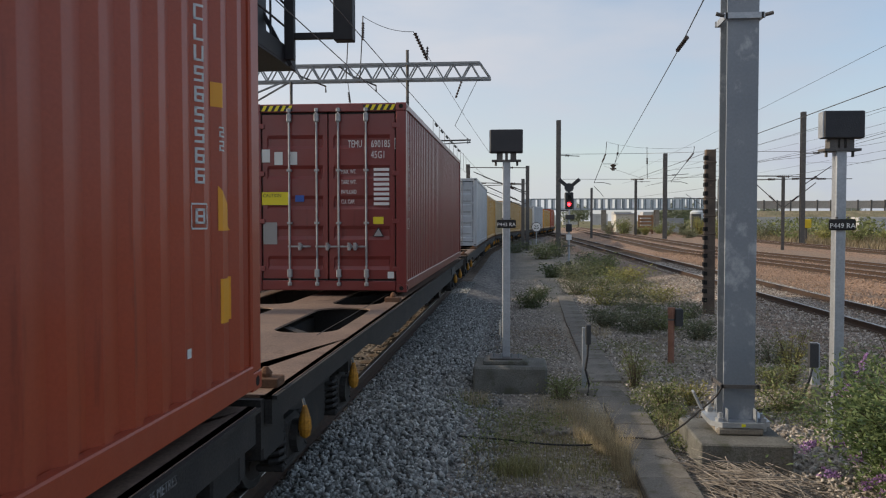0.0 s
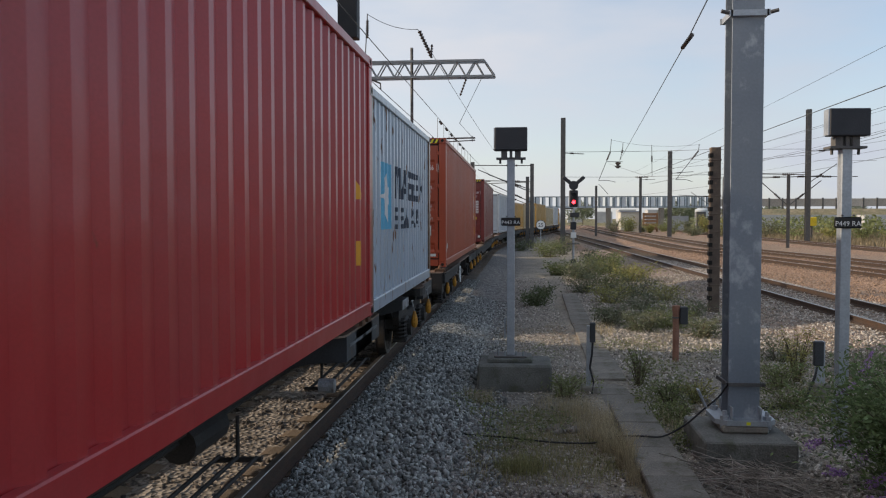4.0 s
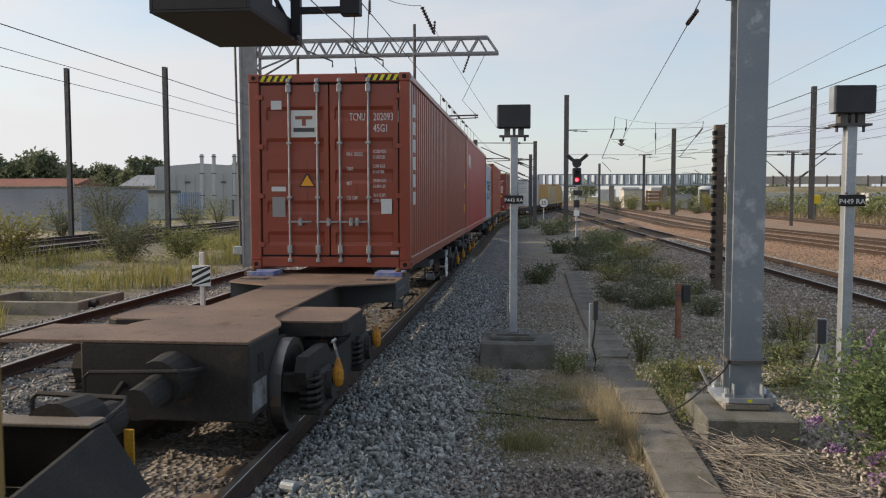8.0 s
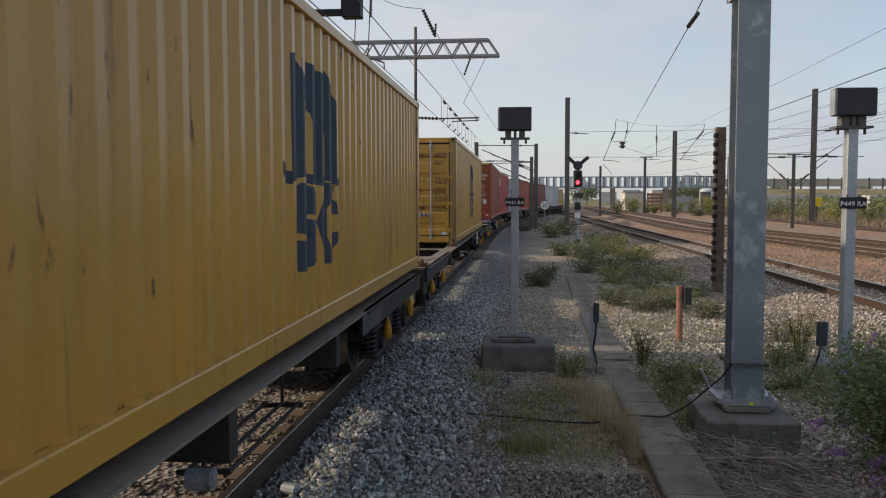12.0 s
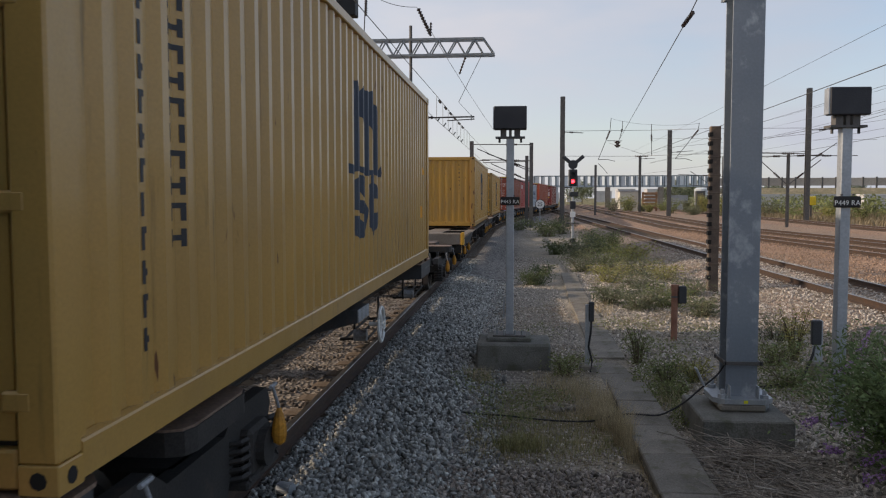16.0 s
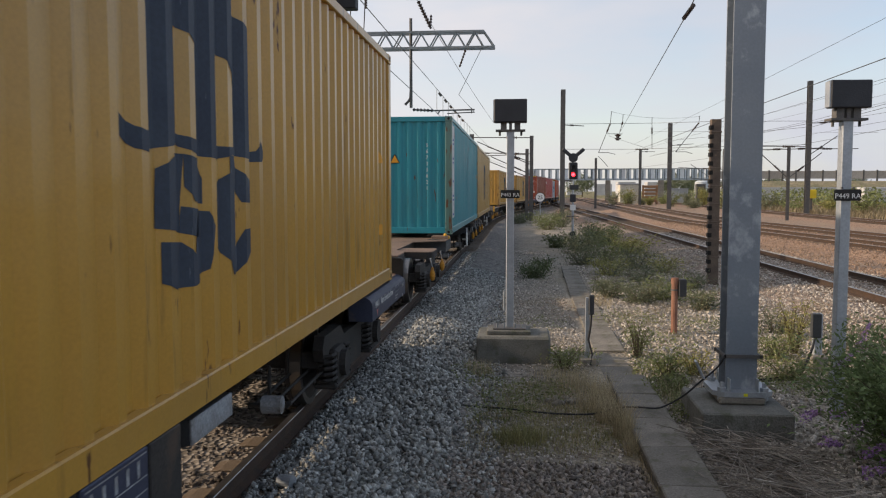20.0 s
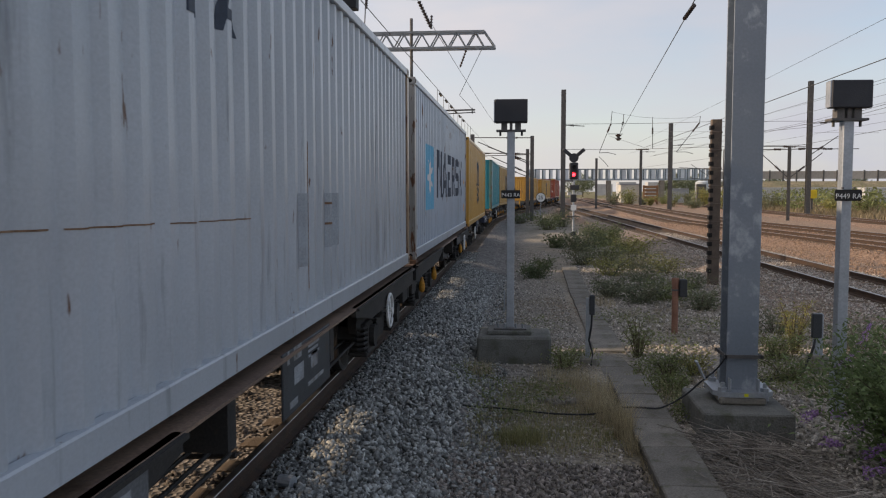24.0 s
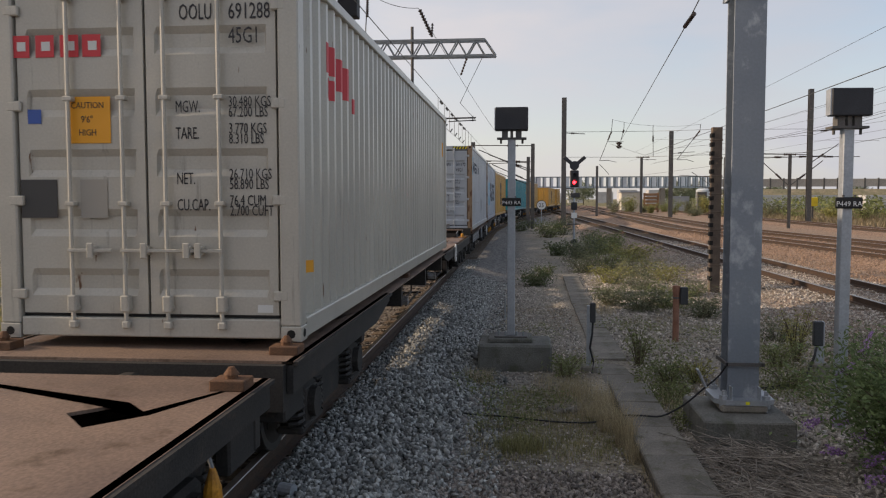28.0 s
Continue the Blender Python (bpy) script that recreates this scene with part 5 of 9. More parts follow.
def number(key, code, digits, check, x, z, size, ink, type_code=True, kind="45G1"):
    e = size * 1.38
    x += 0.03
    letters(key, code, x, z, e, ink, 0.54), letters(key, digits, x + e * 2.25, z, e, ink, 0.64), letters(key, check, x + e * 4.72, z, e, ink, 0.64)
    letters(key, kind, x + e * 2.25, z - e * 1.05, e, ink, 0.64)
    # the check digit stands in a thin frame
    cx, cz, w, h = x + e * 4.9, z + e * 0.34, e * 0.3, e * 0.48
    for dx, dz, bw, bh in ((0, h, w + 0.006, 0.004), (0, -h, w + 0.006, 0.004), (w, 0, 0.004, h), (-w, 0, 0.004, h)):
        patch(key, cx + dx, cz + dz, 2 * bw, 2 * bh, ink, name="digit_frame")


def triangle(key, x, z, s, ink="orange", lift=0.0):
    root, turn, _, _ = CARRIED[key]
    on_door(root, turn @ pose(0, -lift, 0), flat([((-s * 0.62, -s / 2), (s * 0.62, -s / 2), (s * 0.08, s / 2), (-s * 0.08, s / 2))], "black"), x, z, "sticker", "triangular warning label")
    on_door(root, turn @ pose(0, -0.003 - lift, 0), flat([((-s * 0.5, -s * 0.42), (s * 0.5, -s * 0.42), (0, s * 0.4))], ink), x, z, "sticker", "triangular warning label")


def stripes(key):
    """Black and yellow hatching at both ends of the header."""
    root, turn, _, h = CARRIED[key]
    for sx in (-1, 1):
        on_door(root, turn @ pose(0, -0.023, 0), flat([((-0.25, -0.042), (0.25, -0.042), (0.25, 0.042), (-0.25, 0.042))], "black"), sx * 0.8, h - 0.07, "hatching", "black and yellow hatched strip")
        for i in range(5):
            on_door(root, turn @ pose(0, -0.026, 0), flat([((-0.05, -0.042), (0.0, -0.042), (0.045, 0.042), (-0.005, 0.042))], "yellow"), sx * 0.8 - 0.19 + 0.1 * i, h - 0.07, "hatching")


def side_blocks(key, runs, ink, label=""):
    root, turn, length, _ = CARRIED[key]
    for o in runs:
        on_side(root, [o], INK[ink], "marking", label, length)


def column(key, s, z0, z1, n, w, ink, fill=0.7):
    """Letters set one below another down the side wall, as blocks."""
    d = (z1 - z0) / n
    k = 0.24 * w
    for i in range(n):
        a, b = z0 + d * i, z0 + d * (i + fill)
        bars = [rect(s, s + k, a, b), rect(s + w - k, s + w, a, b), rect(s + k, s + w - k, b - k, b) if i % 2 else rect(s + k, s + w - k, (a + b - k) / 2, (a + b + k) / 2)]
        side_blocks(key, bars[:2 if i % 5 == 4 else 3], ink)


STROKES = {"0": "abcdef", "1": "bc", "2": "abged", "3": "abgcd", "4": "fgbc", "5": "afgcd", "6": "afgedc", "7": "abc", "8": "abcdefg", "9": "abcdfg", "T": "at", "C": "afed", "L": "fed", "U": "fedcb", "E": "afged", "M": "feabcv", "N": "feabc", "G": "afedc"}


def digits_down(key, text, s, z, step, w, h, ink="paper", boxed=True):
    """A stencilled number set one character below another on the side wall; the last one in a box."""
    root, turn, length, _ = CARRIED[key]
    k = 0.16 * h
    for i, ch in enumerate(text):
        if ch == " ":
            z -= step
            continue
        bars = {"a": rect(s, s + w, z + h - k, z + h), "d": rect(s, s + w, z, z + k), "g": rect(s, s + w, z + h / 2 - k / 2, z + h / 2 + k / 2), "f": rect(s, s + k, z + h / 2, z + h), "e": rect(s, s + k, z, z + h / 2),
                "b": rect(s + w - k, s + w, z + h / 2, z + h), "c": rect(s + w - k, s + w, z, z + h / 2), "t": rect(s + w / 2 - k / 2, s + w / 2 + k / 2, z, z + h), "v": rect(s + w / 2 - k / 2, s + w / 2 + k / 2, z + h / 2, z + h)}
        for b in STROKES[ch]:
            on_side(root, [bars[b]], INK[ink], "marking", "", length)
        if boxed and i == len(text) - 1:
            m = 0.35 * h
            for o in (rect(s - m, s + w + m, z - m, z - m + k * 0.7), rect(s - m, s + w + m, z + h + m - k * 0.7, z + h + m), rect(s - m, s - m + k * 0.7, z - m, z + h + m), rect(s + w + m - k * 0.7, s + w + m, z - m, z + h + m)):
                on_side(root, [o], INK[ink], "marking", "", length)
        z -= step


def emblem(key, s0, s1, z0, z1, ink="navy"):
    """Three joined upright bars on curling feet, above two stencilled lozenges."""
    w, h = s1 - s0, z1 - z0
    shapes = (((0.13, 0.41), (0.31, 0.44), (0.31, 0.9), (0.27, 0.935), (0.23, 0.99), (0.125, 0.97)),
              ((0.31, 0.79), (0.37, 0.775), (0.42, 0.74), (0.44, 0.68), (0.44, 0.975), (0.39, 0.98), (0.31, 0.9)),
              ((0.44, 0.41), (0.61, 0.4), (0.61, 0.96), (0.44, 0.975)),
              ((0.61, 0.76), (0.65, 0.75), (0.69, 0.71), (0.7, 0.66), (0.7, 0.99), (0.66, 0.985), (0.61, 0.96)),
              ((0.7, 0.43), (0.88, 0.41), (0.88, 0.85), (0.84, 0.9), (0.76, 0.925), (0.7, 0.99)),
              ((0.0, 0.5), (0.0, 0.44), (0.05, 0.41), (0.13, 0.4), (0.13, 0.455), (0.05, 0.47)),
              ((0.31, 0.47), (0.31, 0.435), (0.37, 0.42), (0.44, 0.4), (0.44, 0.45)),
              ((0.61, 0.45), (0.61, 0.405), (0.7, 0.425), (0.7, 0.45)),
              ((0.88, 0.44), (0.88, 0.405), (0.98, 0.41), (1.0, 0.44), (0.97, 0.49), (0.94, 0.45)),
              ((0.17, 0.19), (0.32, 0.17), (0.34, 0.41), (0.27, 0.41), (0.18, 0.36)), ((0.34, 0.31), (0.38, 0.265), (0.48, 0.255), (0.48, 0.34), (0.45, 0.39), (0.34, 0.41)),
              ((0.32, 0.17), (0.4, 0.15), (0.4, 0.24), (0.33, 0.25)), ((0.38, 0.0), (0.5, 0.04), (0.53, 0.18), (0.5, 0.23), (0.4, 0.24), (0.38, 0.12)), ((0.19, 0.03), (0.26, 0.0), (0.38, 0.0), (0.38, 0.1), (0.33, 0.14), (0.19, 0.15)),
              ((0.55, 0.22), (0.58, 0.12), (0.66, 0.05), (0.74, 0.07), (0.71, 0.14), (0.71, 0.29), (0.66, 0.36), (0.58, 0.31)), ((0.66, 0.42), (0.66, 0.36), (0.71, 0.29), (0.75, 0.32), (0.79, 0.255), (0.9, 0.25), (0.87, 0.32), (0.77, 0.38), (0.76, 0.42)),
              ((0.66, 0.05), (0.68, 0.0), (0.77, 0.0), (0.89, 0.11), (0.9, 0.16), (0.8, 0.155), (0.76, 0.09), (0.74, 0.07)))
    side_blocks(key, [[(s0 + w * u, z0 + h * v) for u, v in o] for o in shapes], ink, "large dark emblem painted on the side")


def brand_shapes(key, places, z0, z1, ink):
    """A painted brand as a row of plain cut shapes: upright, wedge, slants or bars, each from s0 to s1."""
    runs, q = [], z1 - z0
    for kind, a, b in places:
        w = b - a
        P = lambda *uv: [(a + w * u, z0 + q * v) for u, v in uv]
        if kind == "wedge":
            runs += [P((0, 0), (0.26, 0), (0.26, 1), (0, 1)), P((0.26, 0.75), (0.44, 0.12), (0.56, 0.12), (0.4, 1), (0.26, 1)), P((0.56, 0.12), (0.74, 0.75), (0.74, 1), (0.62, 0.8)), P((0.74, 0), (1, 0), (1, 1), (0.74, 1))]
        elif kind == "slants":
            runs += [P((0, 0), (0.26, 0), (0.5, 0.75), (0.44, 1), (0.38, 1)), P((0.74, 0), (1, 0), (0.62, 1), (0.5, 1), (0.5, 0.75)), P((0.32, 0.2), (0.68, 0.2), (0.62, 0.38), (0.38, 0.38))]
        elif kind == "bars":
            runs += [P((0, 0.78), (0.94, 0.78), (0.94, 1), (0, 1)), P((0, 0.4), (0.85, 0.4), (0.85, 0.6), (0, 0.6)), P((0, 0), (1, 0), (1, 0.22), (0, 0.22)), P((0, 0.22), (0.3, 0.22), (0.3, 0.4), (0, 0.4))]
        elif kind == "snake":
            runs += [P((0.1, 0.8), (1, 0.8), (1, 0.9), (0.85, 1), (0.18, 1), (0, 0.9)), P((0, 0.5), (0.32, 0.4), (0.32, 0.8), (0, 0.9)), P((0.32, 0.4), (0.85, 0.42), (1, 0.55), (0.7, 0.62), (0.32, 0.62)), P((0.68, 0.1), (1, 0.1), (1, 0.55), (0.68, 0.42)), P((0, 0.12), (0.14, 0), (0.86, 0), (1, 0.1), (0.85, 0.22), (0, 0.22))]
        elif kind == "fork":
            runs += [P((0, 0), (0.24, 0), (0.24, 1), (0, 1)), P((0.3, 0.45), (0.5, 0.45), (1, 0.92), (0.9, 1), (0.78, 0.95)), P((0.42, 0.5), (0.62, 0.55), (1, 0.08), (1, 0), (0.76, 0))]
        elif kind == "loop":
            runs += [P((0, 0), (0.26, 0), (0.26, 1), (0, 1)), P((0.26, 0.78), (0.9, 0.72), (0.84, 0.95), (0.7, 1), (0.26, 1)), P((0.66, 0.4), (0.9, 0.46), (0.94, 0.72), (0.68, 0.74)), P((0.26, 0.38), (0.8, 0.38), (0.9, 0.46), (0.68, 0.54), (0.26, 0.54)), P((0.44, 0.38), (0.7, 0.38), (1, 0), (0.74, 0.0))]
        else:
            runs += [P((0, 0), (1, 0), (1, 1), (0, 1))]
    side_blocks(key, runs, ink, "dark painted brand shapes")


def star_square(key, s0, s1, z0, z1):
    side_blocks(key, [rect(s0, s1, z0, z1)], "sky", "light blue square with a white star")
    root, turn, length, _ = CARRIED[key]
    cs, cz, r = (s0 + s1) / 2, (z0 + z1) / 2, (s1 - s0) * 0.42
    rz = (z1 - z0) * 0.42
    for i in range(7):
        a = 6.28318 * i / 7 + 0.2
        d = 0.449
        k = 1.0 if i % 2 else 0.84
        o = [(cs, cz), (cs + 0.36 * r * math.sin(a - d), cz + 0.36 * rz * math.cos(a - d)), (cs + k * r * math.sin(a), cz + k * rz * math.cos(a)), (cs + 0.36 * r * math.sin(a + d), cz + 0.36 * rz * math.cos(a + d))]
        ob = on_side(root, [o], INK["white"], "star_point", "", length)
        ob.matrix_basis = pose(0.003, 0, 0)


INK["mend"] = surface("ink_mend", (0.34, 0.37, 0.4), (0.28, 0.3, 0.32), 5, 0.7, 0, 60, 0.15, 0.05, (0.2, 0.17, 0.13), 0.3)
INK["streak"] = surface("ink_streak", (0.13, 0.16, 0.2), (0.2, 0.13, 0.14), 5, 0.7, 0, 60, 0.3, 0.03)
INK["scratch"] = surface("ink_scratch", (0.16, 0.08, 0.04), (0.25, 0.16, 0.1), 9, 0.85, 0, 60, 0.3, 0.1)


def worn_side():
    """Welded repair patches and a long rusty scratch on the pale container's side."""
    root, turn, length, _ = CARRIED["mviu"]
    side_blocks("mviu", [rect(6.9, 7.5, 0.6, 1.08), rect(6.05, 6.38, 0.5, 1.08)], "mend", "grey repair patch")
    for o in (rect(6.96, 7.22, 0.98, 1.0), rect(6.96, 7.22, 0.8, 0.82), rect(6.96, 6.98, 0.82, 0.98), rect(7.2, 7.22, 0.82, 0.98)):
        on_side(root, [o], INK["scratch"], "weld_line", "", length).matrix_basis = pose(0.003, 0, 0)
    for s0, s1, z in ((2.0, 2.75, 0.965), (2.9, 3.7, 0.95), (3.78, 4.1, 0.938), (4.2, 5.0, 0.93)):
        side_blocks("mviu", [((s0, z), (s1, z - 0.01), (s1, z - 0.002), (s0, z + 0.007))], "scratch", "long rusty scratch")
    side_blocks("mviu", [rect(6.2, 6.215, 0.2, 1.7), rect(6.5, 6.51, 0.3, 1.5)], "scratch", "rust run")


def mark_all():
    worn_side()
    for k in ("temu", "tcnu", "tclu", "teal", "mviu"):
        stripes(k)
    # maroon one
    number("temu", "TEMU", "690185", "0", 0.28, 2.22, 0.115, "white")
    letters("temu", "MAX. WT.", 0.2, 1.82, 0.09, "white", 0.6), letters("temu", "TARE WT.", 0.2, 1.66, 0.09, "white", 0.6), letters("temu", "PAYLOAD", 0.2, 1.51, 0.09, "white", 0.6), letters("temu", "CU. CAP.", 0.2, 1.36, 0.09, "white", 0.6)
    for i in range(8):
        patch("temu", 0.83, 1.88 - 0.075 * i, 0.24, 0.045, "white", name="stencil_bar")
    for x in (-0.98, -0.78, -0.55):
        patch("temu", x, 2.06 + (0.04 if x < -0.9 else 0), 0.13, 0.2, "paper", "pale block of a painted brand", "brand_block")
    patch("temu", -0.84, 1.44, 0.42, 0.2, "yellow", "worn yellow caution label"), letters("temu", "CAUTION", -1.03, 1.46, 0.08, "black", 0.8, 0.003)
    patch("temu", -0.45, 1.44, 0.14, 0.1, "blue"), patch("temu", -0.92, 0.9, 0.22, 0.34, "grey"), patch("temu", 0.78, 1.1, 0.16, 0.11, "yellow"), triangle("temu", 0.78, 0.92, 0.14, "grey"), patch("temu", 0.97, 0.26, 0.1, 0.1, "paper")
    digits_down("temu", "TEMU 690185 0", 0.45, 2.5, 0.125, 0.075, 0.095)
    # brown one with the pink label
    number("tclu", "TCLU", "565566", "8", 0.22, 2.18, 0.12, "white")
    spec_table("tclu", (("MAX. GROSS", ("32.500 KGS", "71.650 LBS")), ("TARE", ("3.840 KGS", "8.460 LBS")), ("NET", ("28.660 KGS", "63.190 LBS")), ("CU CAP", ("76.4 CU.M", "2.700 CU.FT"))), 0.22, 0.66, 1.76, "white", 0.072, 0.08)
    patch("tclu", -0.55, 2.12, 0.4, 0.42, "pink", "pink and white brand label"), patch("tclu", -0.55, 1.97, 0.4, 0.06, "paper", lift=0.003), patch("tclu", -0.55, 2.13, 0.26, 0.1, "paper", lift=0.003), patch("tclu", -0.55, 1.935, 0.4, 0.04, "blue", lift=0.004)
    patch("tclu", 0.8, 0.82, 0.16, 0.22, "paper"), patch("tclu", -0.95, 0.85, 0.2, 0.3, "paper"), patch("tclu", 0.92, 0.27, 0.13, 0.06, "paper")
    root, turn, _, _ = CARRIED["tclu"]
    digits_down("tclu", "TCLU565566 8", 11.24, 2.29, 0.11, 0.055, 0.085)
    digits_down("tclu", "22", 11.55, 1.58, 0.08, 0.045, 0.06, boxed=False)
    side_blocks("tclu", [((11.54, 1.04), (11.79, 1.04), (11.54, 1.3))], "orange", "triangular warning label")
    side_blocks("tclu", [rect(11.55, 11.79, 0.5, 0.76), rect(11.5, 11.58, 1.75, 1.89)], "orange", "orange caution label"), side_blocks("tclu", [rect(11.03, 11.12, 0.38, 0.43), rect(0.35, 0.47, 0.32, 0.45), rect(0.62, 0.72, 0.4, 0.52)], "paper")
    # red one
    side_blocks("red", [rect(1.1, 1.32, 2.0, 2.4), rect(1.42, 1.64, 2.1, 2.4), rect(1.74, 2.1, 1.98, 2.36)], "paper", "white painted brand blocks")
    side_blocks("red", [((11.4, 1.3), (11.7, 1.3), (11.42, 1.6)), rect(11.45, 11.62, 0.6, 0.86)], "orange", "orange caution labels")
    side_blocks("tcnu", [rect(11.45, 11.62, 0.6, 0.86), ((11.4, 1.3), (11.7, 1.3), (11.42, 1.6))], "orange", "orange caution labels")
    # rust-brown one
    number("tcnu", "TCNU", "202093", "2", 0.28, 2.2, 0.115, "white")
    spec_table("tcnu", (("MAX. GROSS", ("32.500 KGS", "71.650 LBS")), ("TARE", ("3.700 KGS", "8.160 LBS")), ("NET", ("28.800 KGS", "63.490 LBS")), ("CU. CAP.", ("76.4 CU.M.", "2.700 CU.FT."))), 0.26, 0.66, 1.72, "white", 0.06, 0.083)
    patch("tcnu", -0.38, 2.16, 0.4, 0.4, "paper", "white brand label with a brown emblem"), patch("tcnu", -0.38, 2.25, 0.26, 0.05, "brown", lift=0.003), patch("tcnu", -0.38, 2.19, 0.06, 0.12, "brown", lift=0.003), patch("tcnu", -0.38, 2.07, 0.32, 0.06, "dark", lift=0.003)
    triangle("tcnu", -0.34, 1.32, 0.2), patch("tcnu", -0.8, 2.44, 0.16, 0.13, "paper"), patch("tcnu", -0.78, 0.92, 0.2, 0.3, "grey"), patch("tcnu", -0.78, 1.19, 0.22, 0.07, "paper"), patch("tcnu", 0.86, 0.93, 0.16, 0.22, "paper"), patch("tcnu", 0.98, 0.24, 0.12, 0.05, "paper")
    side_blocks("tcnu", [rect(0.55, 0.85, 0.95 + 0.27 * i, 1.15 + 0.27 * i) for i in range(6)] + [rect(0.55, 0.68, 0.98 + 0.27 * i, 1.2 + 0.27 * i) for i in (1, 3, 4)], "paper", "white painted brand blocks")
    # yellow ones
    for k in ("medu", "msc", "msc2", "msc3"):
        s0, z0 = {"medu": (5.27, 0.5), "msc": (4.92, 0.51), "msc2": (5.3, 0.66), "msc3": (5.05, 0.663)}[k]
        emblem(k, s0, s0 + 1.88, z0, z0 + 1.68)
        column(k, 0.75, 0.4, 2.4, 13, 0.13, "black"), column(k, 1.15, 0.85, 2.3, 11, 0.12, "black")
        side_blocks(k, [((11.4, 1.5), (11.66, 1.5), (11.42, 1.75))], "orange", "triangular warning label")
    number("medu", "MEDU", "409372", "4", 0.27, 2.1, 0.12, "black", kind="42G1")
    spec_table("medu", (("M. G. W.", ("32.500 KGS", "71.650 LBS")), ("TARE", ("3.740 KGS", "8.250 LBS"))), 0.2, 0.68, 1.54, "black", 0.1, 0.088)
    spec_table("medu", (("NET", ("28.760 KGS", "63.400 LBS")), ("CU.CAP.", ("67.7 CUM", "2.390 CUFT"))), 0.2, 0.68, 1.1, "black", 0.1, 0.088)
    for x, z, w, h in ((-0.95, 2.19, 0.06, 0.18), (-0.83, 2.18, 0.06, 0.18), (-0.71, 2.17, 0.06, 0.18), (-0.83, 2.265, 0.24, 0.035), (-0.82, 2.085, 0.4, 0.025), (-0.91, 1.97, 0.13, 0.13), (-0.74, 1.97, 0.13, 0.13)):
        patch("medu", x, z, w, h, "black", name="emblem_block")
    patch("medu", -0.4, 2.1, 0.13, 0.2, "blue"), patch("medu", -0.8, 1.07, 0.2, 0.24, "tan"), triangle("medu", -0.4, 1.08, 0.15, "paper"), patch("medu", 0.0, 0.5, 0.2, 0.13, "yellow", "bright yellow seal tape", lift=0.03), patch("medu", 0.92, 0.24, 0.12, 0.06, "paper")
    number("msc3", "MSCU", "390359", "3", 0.2, 2.25, 0.13, "black")
    spec_table("msc3", (("M. G. W.", ("32.500 KGS", "71.650 LBS")), ("TARE", ("3.840 KGS", "8.470 LBS")), ("NET", ("28.660 KGS", "63.180 LBS")), ("CU.CAP.", ("76.4 CUM", "2.700 CUFT"))), 0.15, 0.62, 1.86, "black", 0.085, 0.1)
    for k in ("msc3", "msc2"):
        patch(k, 0.66, 0.78, 0.52, 0.2, "orange", "orange caution label"), letters(k, "CAUTION", 0.44, 0.81, 0.075, "black", 0.85, 0.003), letters(k, "HIGH TRAILER", 0.42, 0.71, 0.065, "black", 0.85, 0.003)
        patch(k, 0.86, 0.26, 0.14, 0.06, "paper")
    side_blocks("msc2", [rect(11.2, 11.5, 0.75, 0.95)], "orange", "orange caution label"), side_blocks("msc3", [rect(11.5, 11.62, 0.62, 0.75)], "orange", "orange caution label")
    # the plain end of the second yellow one and of the teal one carry figures one below the other
    for k, text, x, z, ink in (("msc", "U5889371", 0.62, 2.25, "black"), ("teal", "06733821", 0.6, 2.15, "paper")):
        root, turn, length, h = CARRIED[k]
        for i, ch in enumerate(text):
            ob = part("figure", words(ch, 0.13, INK[ink], 0.0015, "CENTER", 0.8), None, root)
            ob.matrix_basis = pose(x, -length / 2 + 0.027, z - 0.15 * i, 90, 0, 0)
    root, turn, length, h = CARRIED["teal"]
    for o, ink, dy in (([((-0.13, -0.1), (0.13, -0.1), (0.02, 0.12), (-0.02, 0.12))], "black", 0.026), ([((-0.1, -0.08), (0.1, -0.08), (0.0, 0.1))], "orange", 0.022)):
        part("warning_label", flat(o, ink), None, root, "triangular warning label").matrix_basis = pose(-0.2, -length / 2 + dy, 1.85, 90, 0, 0)
    side_blocks("teal", [rect(0.44, 1.03, 0.39, 2.72)], "paper", "white strip with blue blocks")
    b = []
    for i in range(9):
        z = 0.45 + 0.235 * i
        if i != 4:
            b += [rect(0.53, 0.62, z, z + 0.18), rect(0.62, 0.86, z + (0.14 if i % 2 else 0.0), z + (0.18 if i % 2 else 0.05)), rect(0.78, 0.87, z + (0.0 if i % 3 else 0.05), z + (0.14 if i % 2 else 0.12))]
    for o in b:
        on_side(root, [o], INK["blue"], "letter_block").matrix_basis = pose(0.003, 0, 0)
    for k, (s0, z0, z1) in enumerate(((6.02, 0.9, 1.75), (6.3, 0.55, 2.3), (6.34, 1.3, 2.1), (6.62, 0.8, 2.2), (7.0, 1.2, 2.4))):
        side_blocks("teal", [((s0, z0), (s0 + 0.012, z0), (s0 + 0.02 + 0.004 * k, z1), (s0 - 0.006, z1))], "streak", "long faint rusty streak")
    side_blocks("teal", [((11.45, 1.55), (11.7, 1.55), (11.47, 1.8))], "orange", "triangular warning label")
    # pale ones
    star_square("sea", 0.82, 1.6, 0.96, 1.8)
    brand_shapes("sea", (("wedge", 1.95, 2.52), ("slants", 2.56, 3.2), ("bars", 3.22, 3.62), ("bars", 3.72, 4.1), ("snake", 4.18, 4.56), ("fork", 4.64, 5.15)), 1.37, 1.81, "navy")
    brand_shapes("sea", (("snake", 2.0, 2.26), ("bars", 2.5, 2.84), ("slants", 2.86, 3.3), ("bar", 3.36, 3.46), ("slants", 3.5, 4.1), ("slants", 4.15, 4.6), ("bar", 4.95, 5.1)), 0.95, 1.25, "navy")
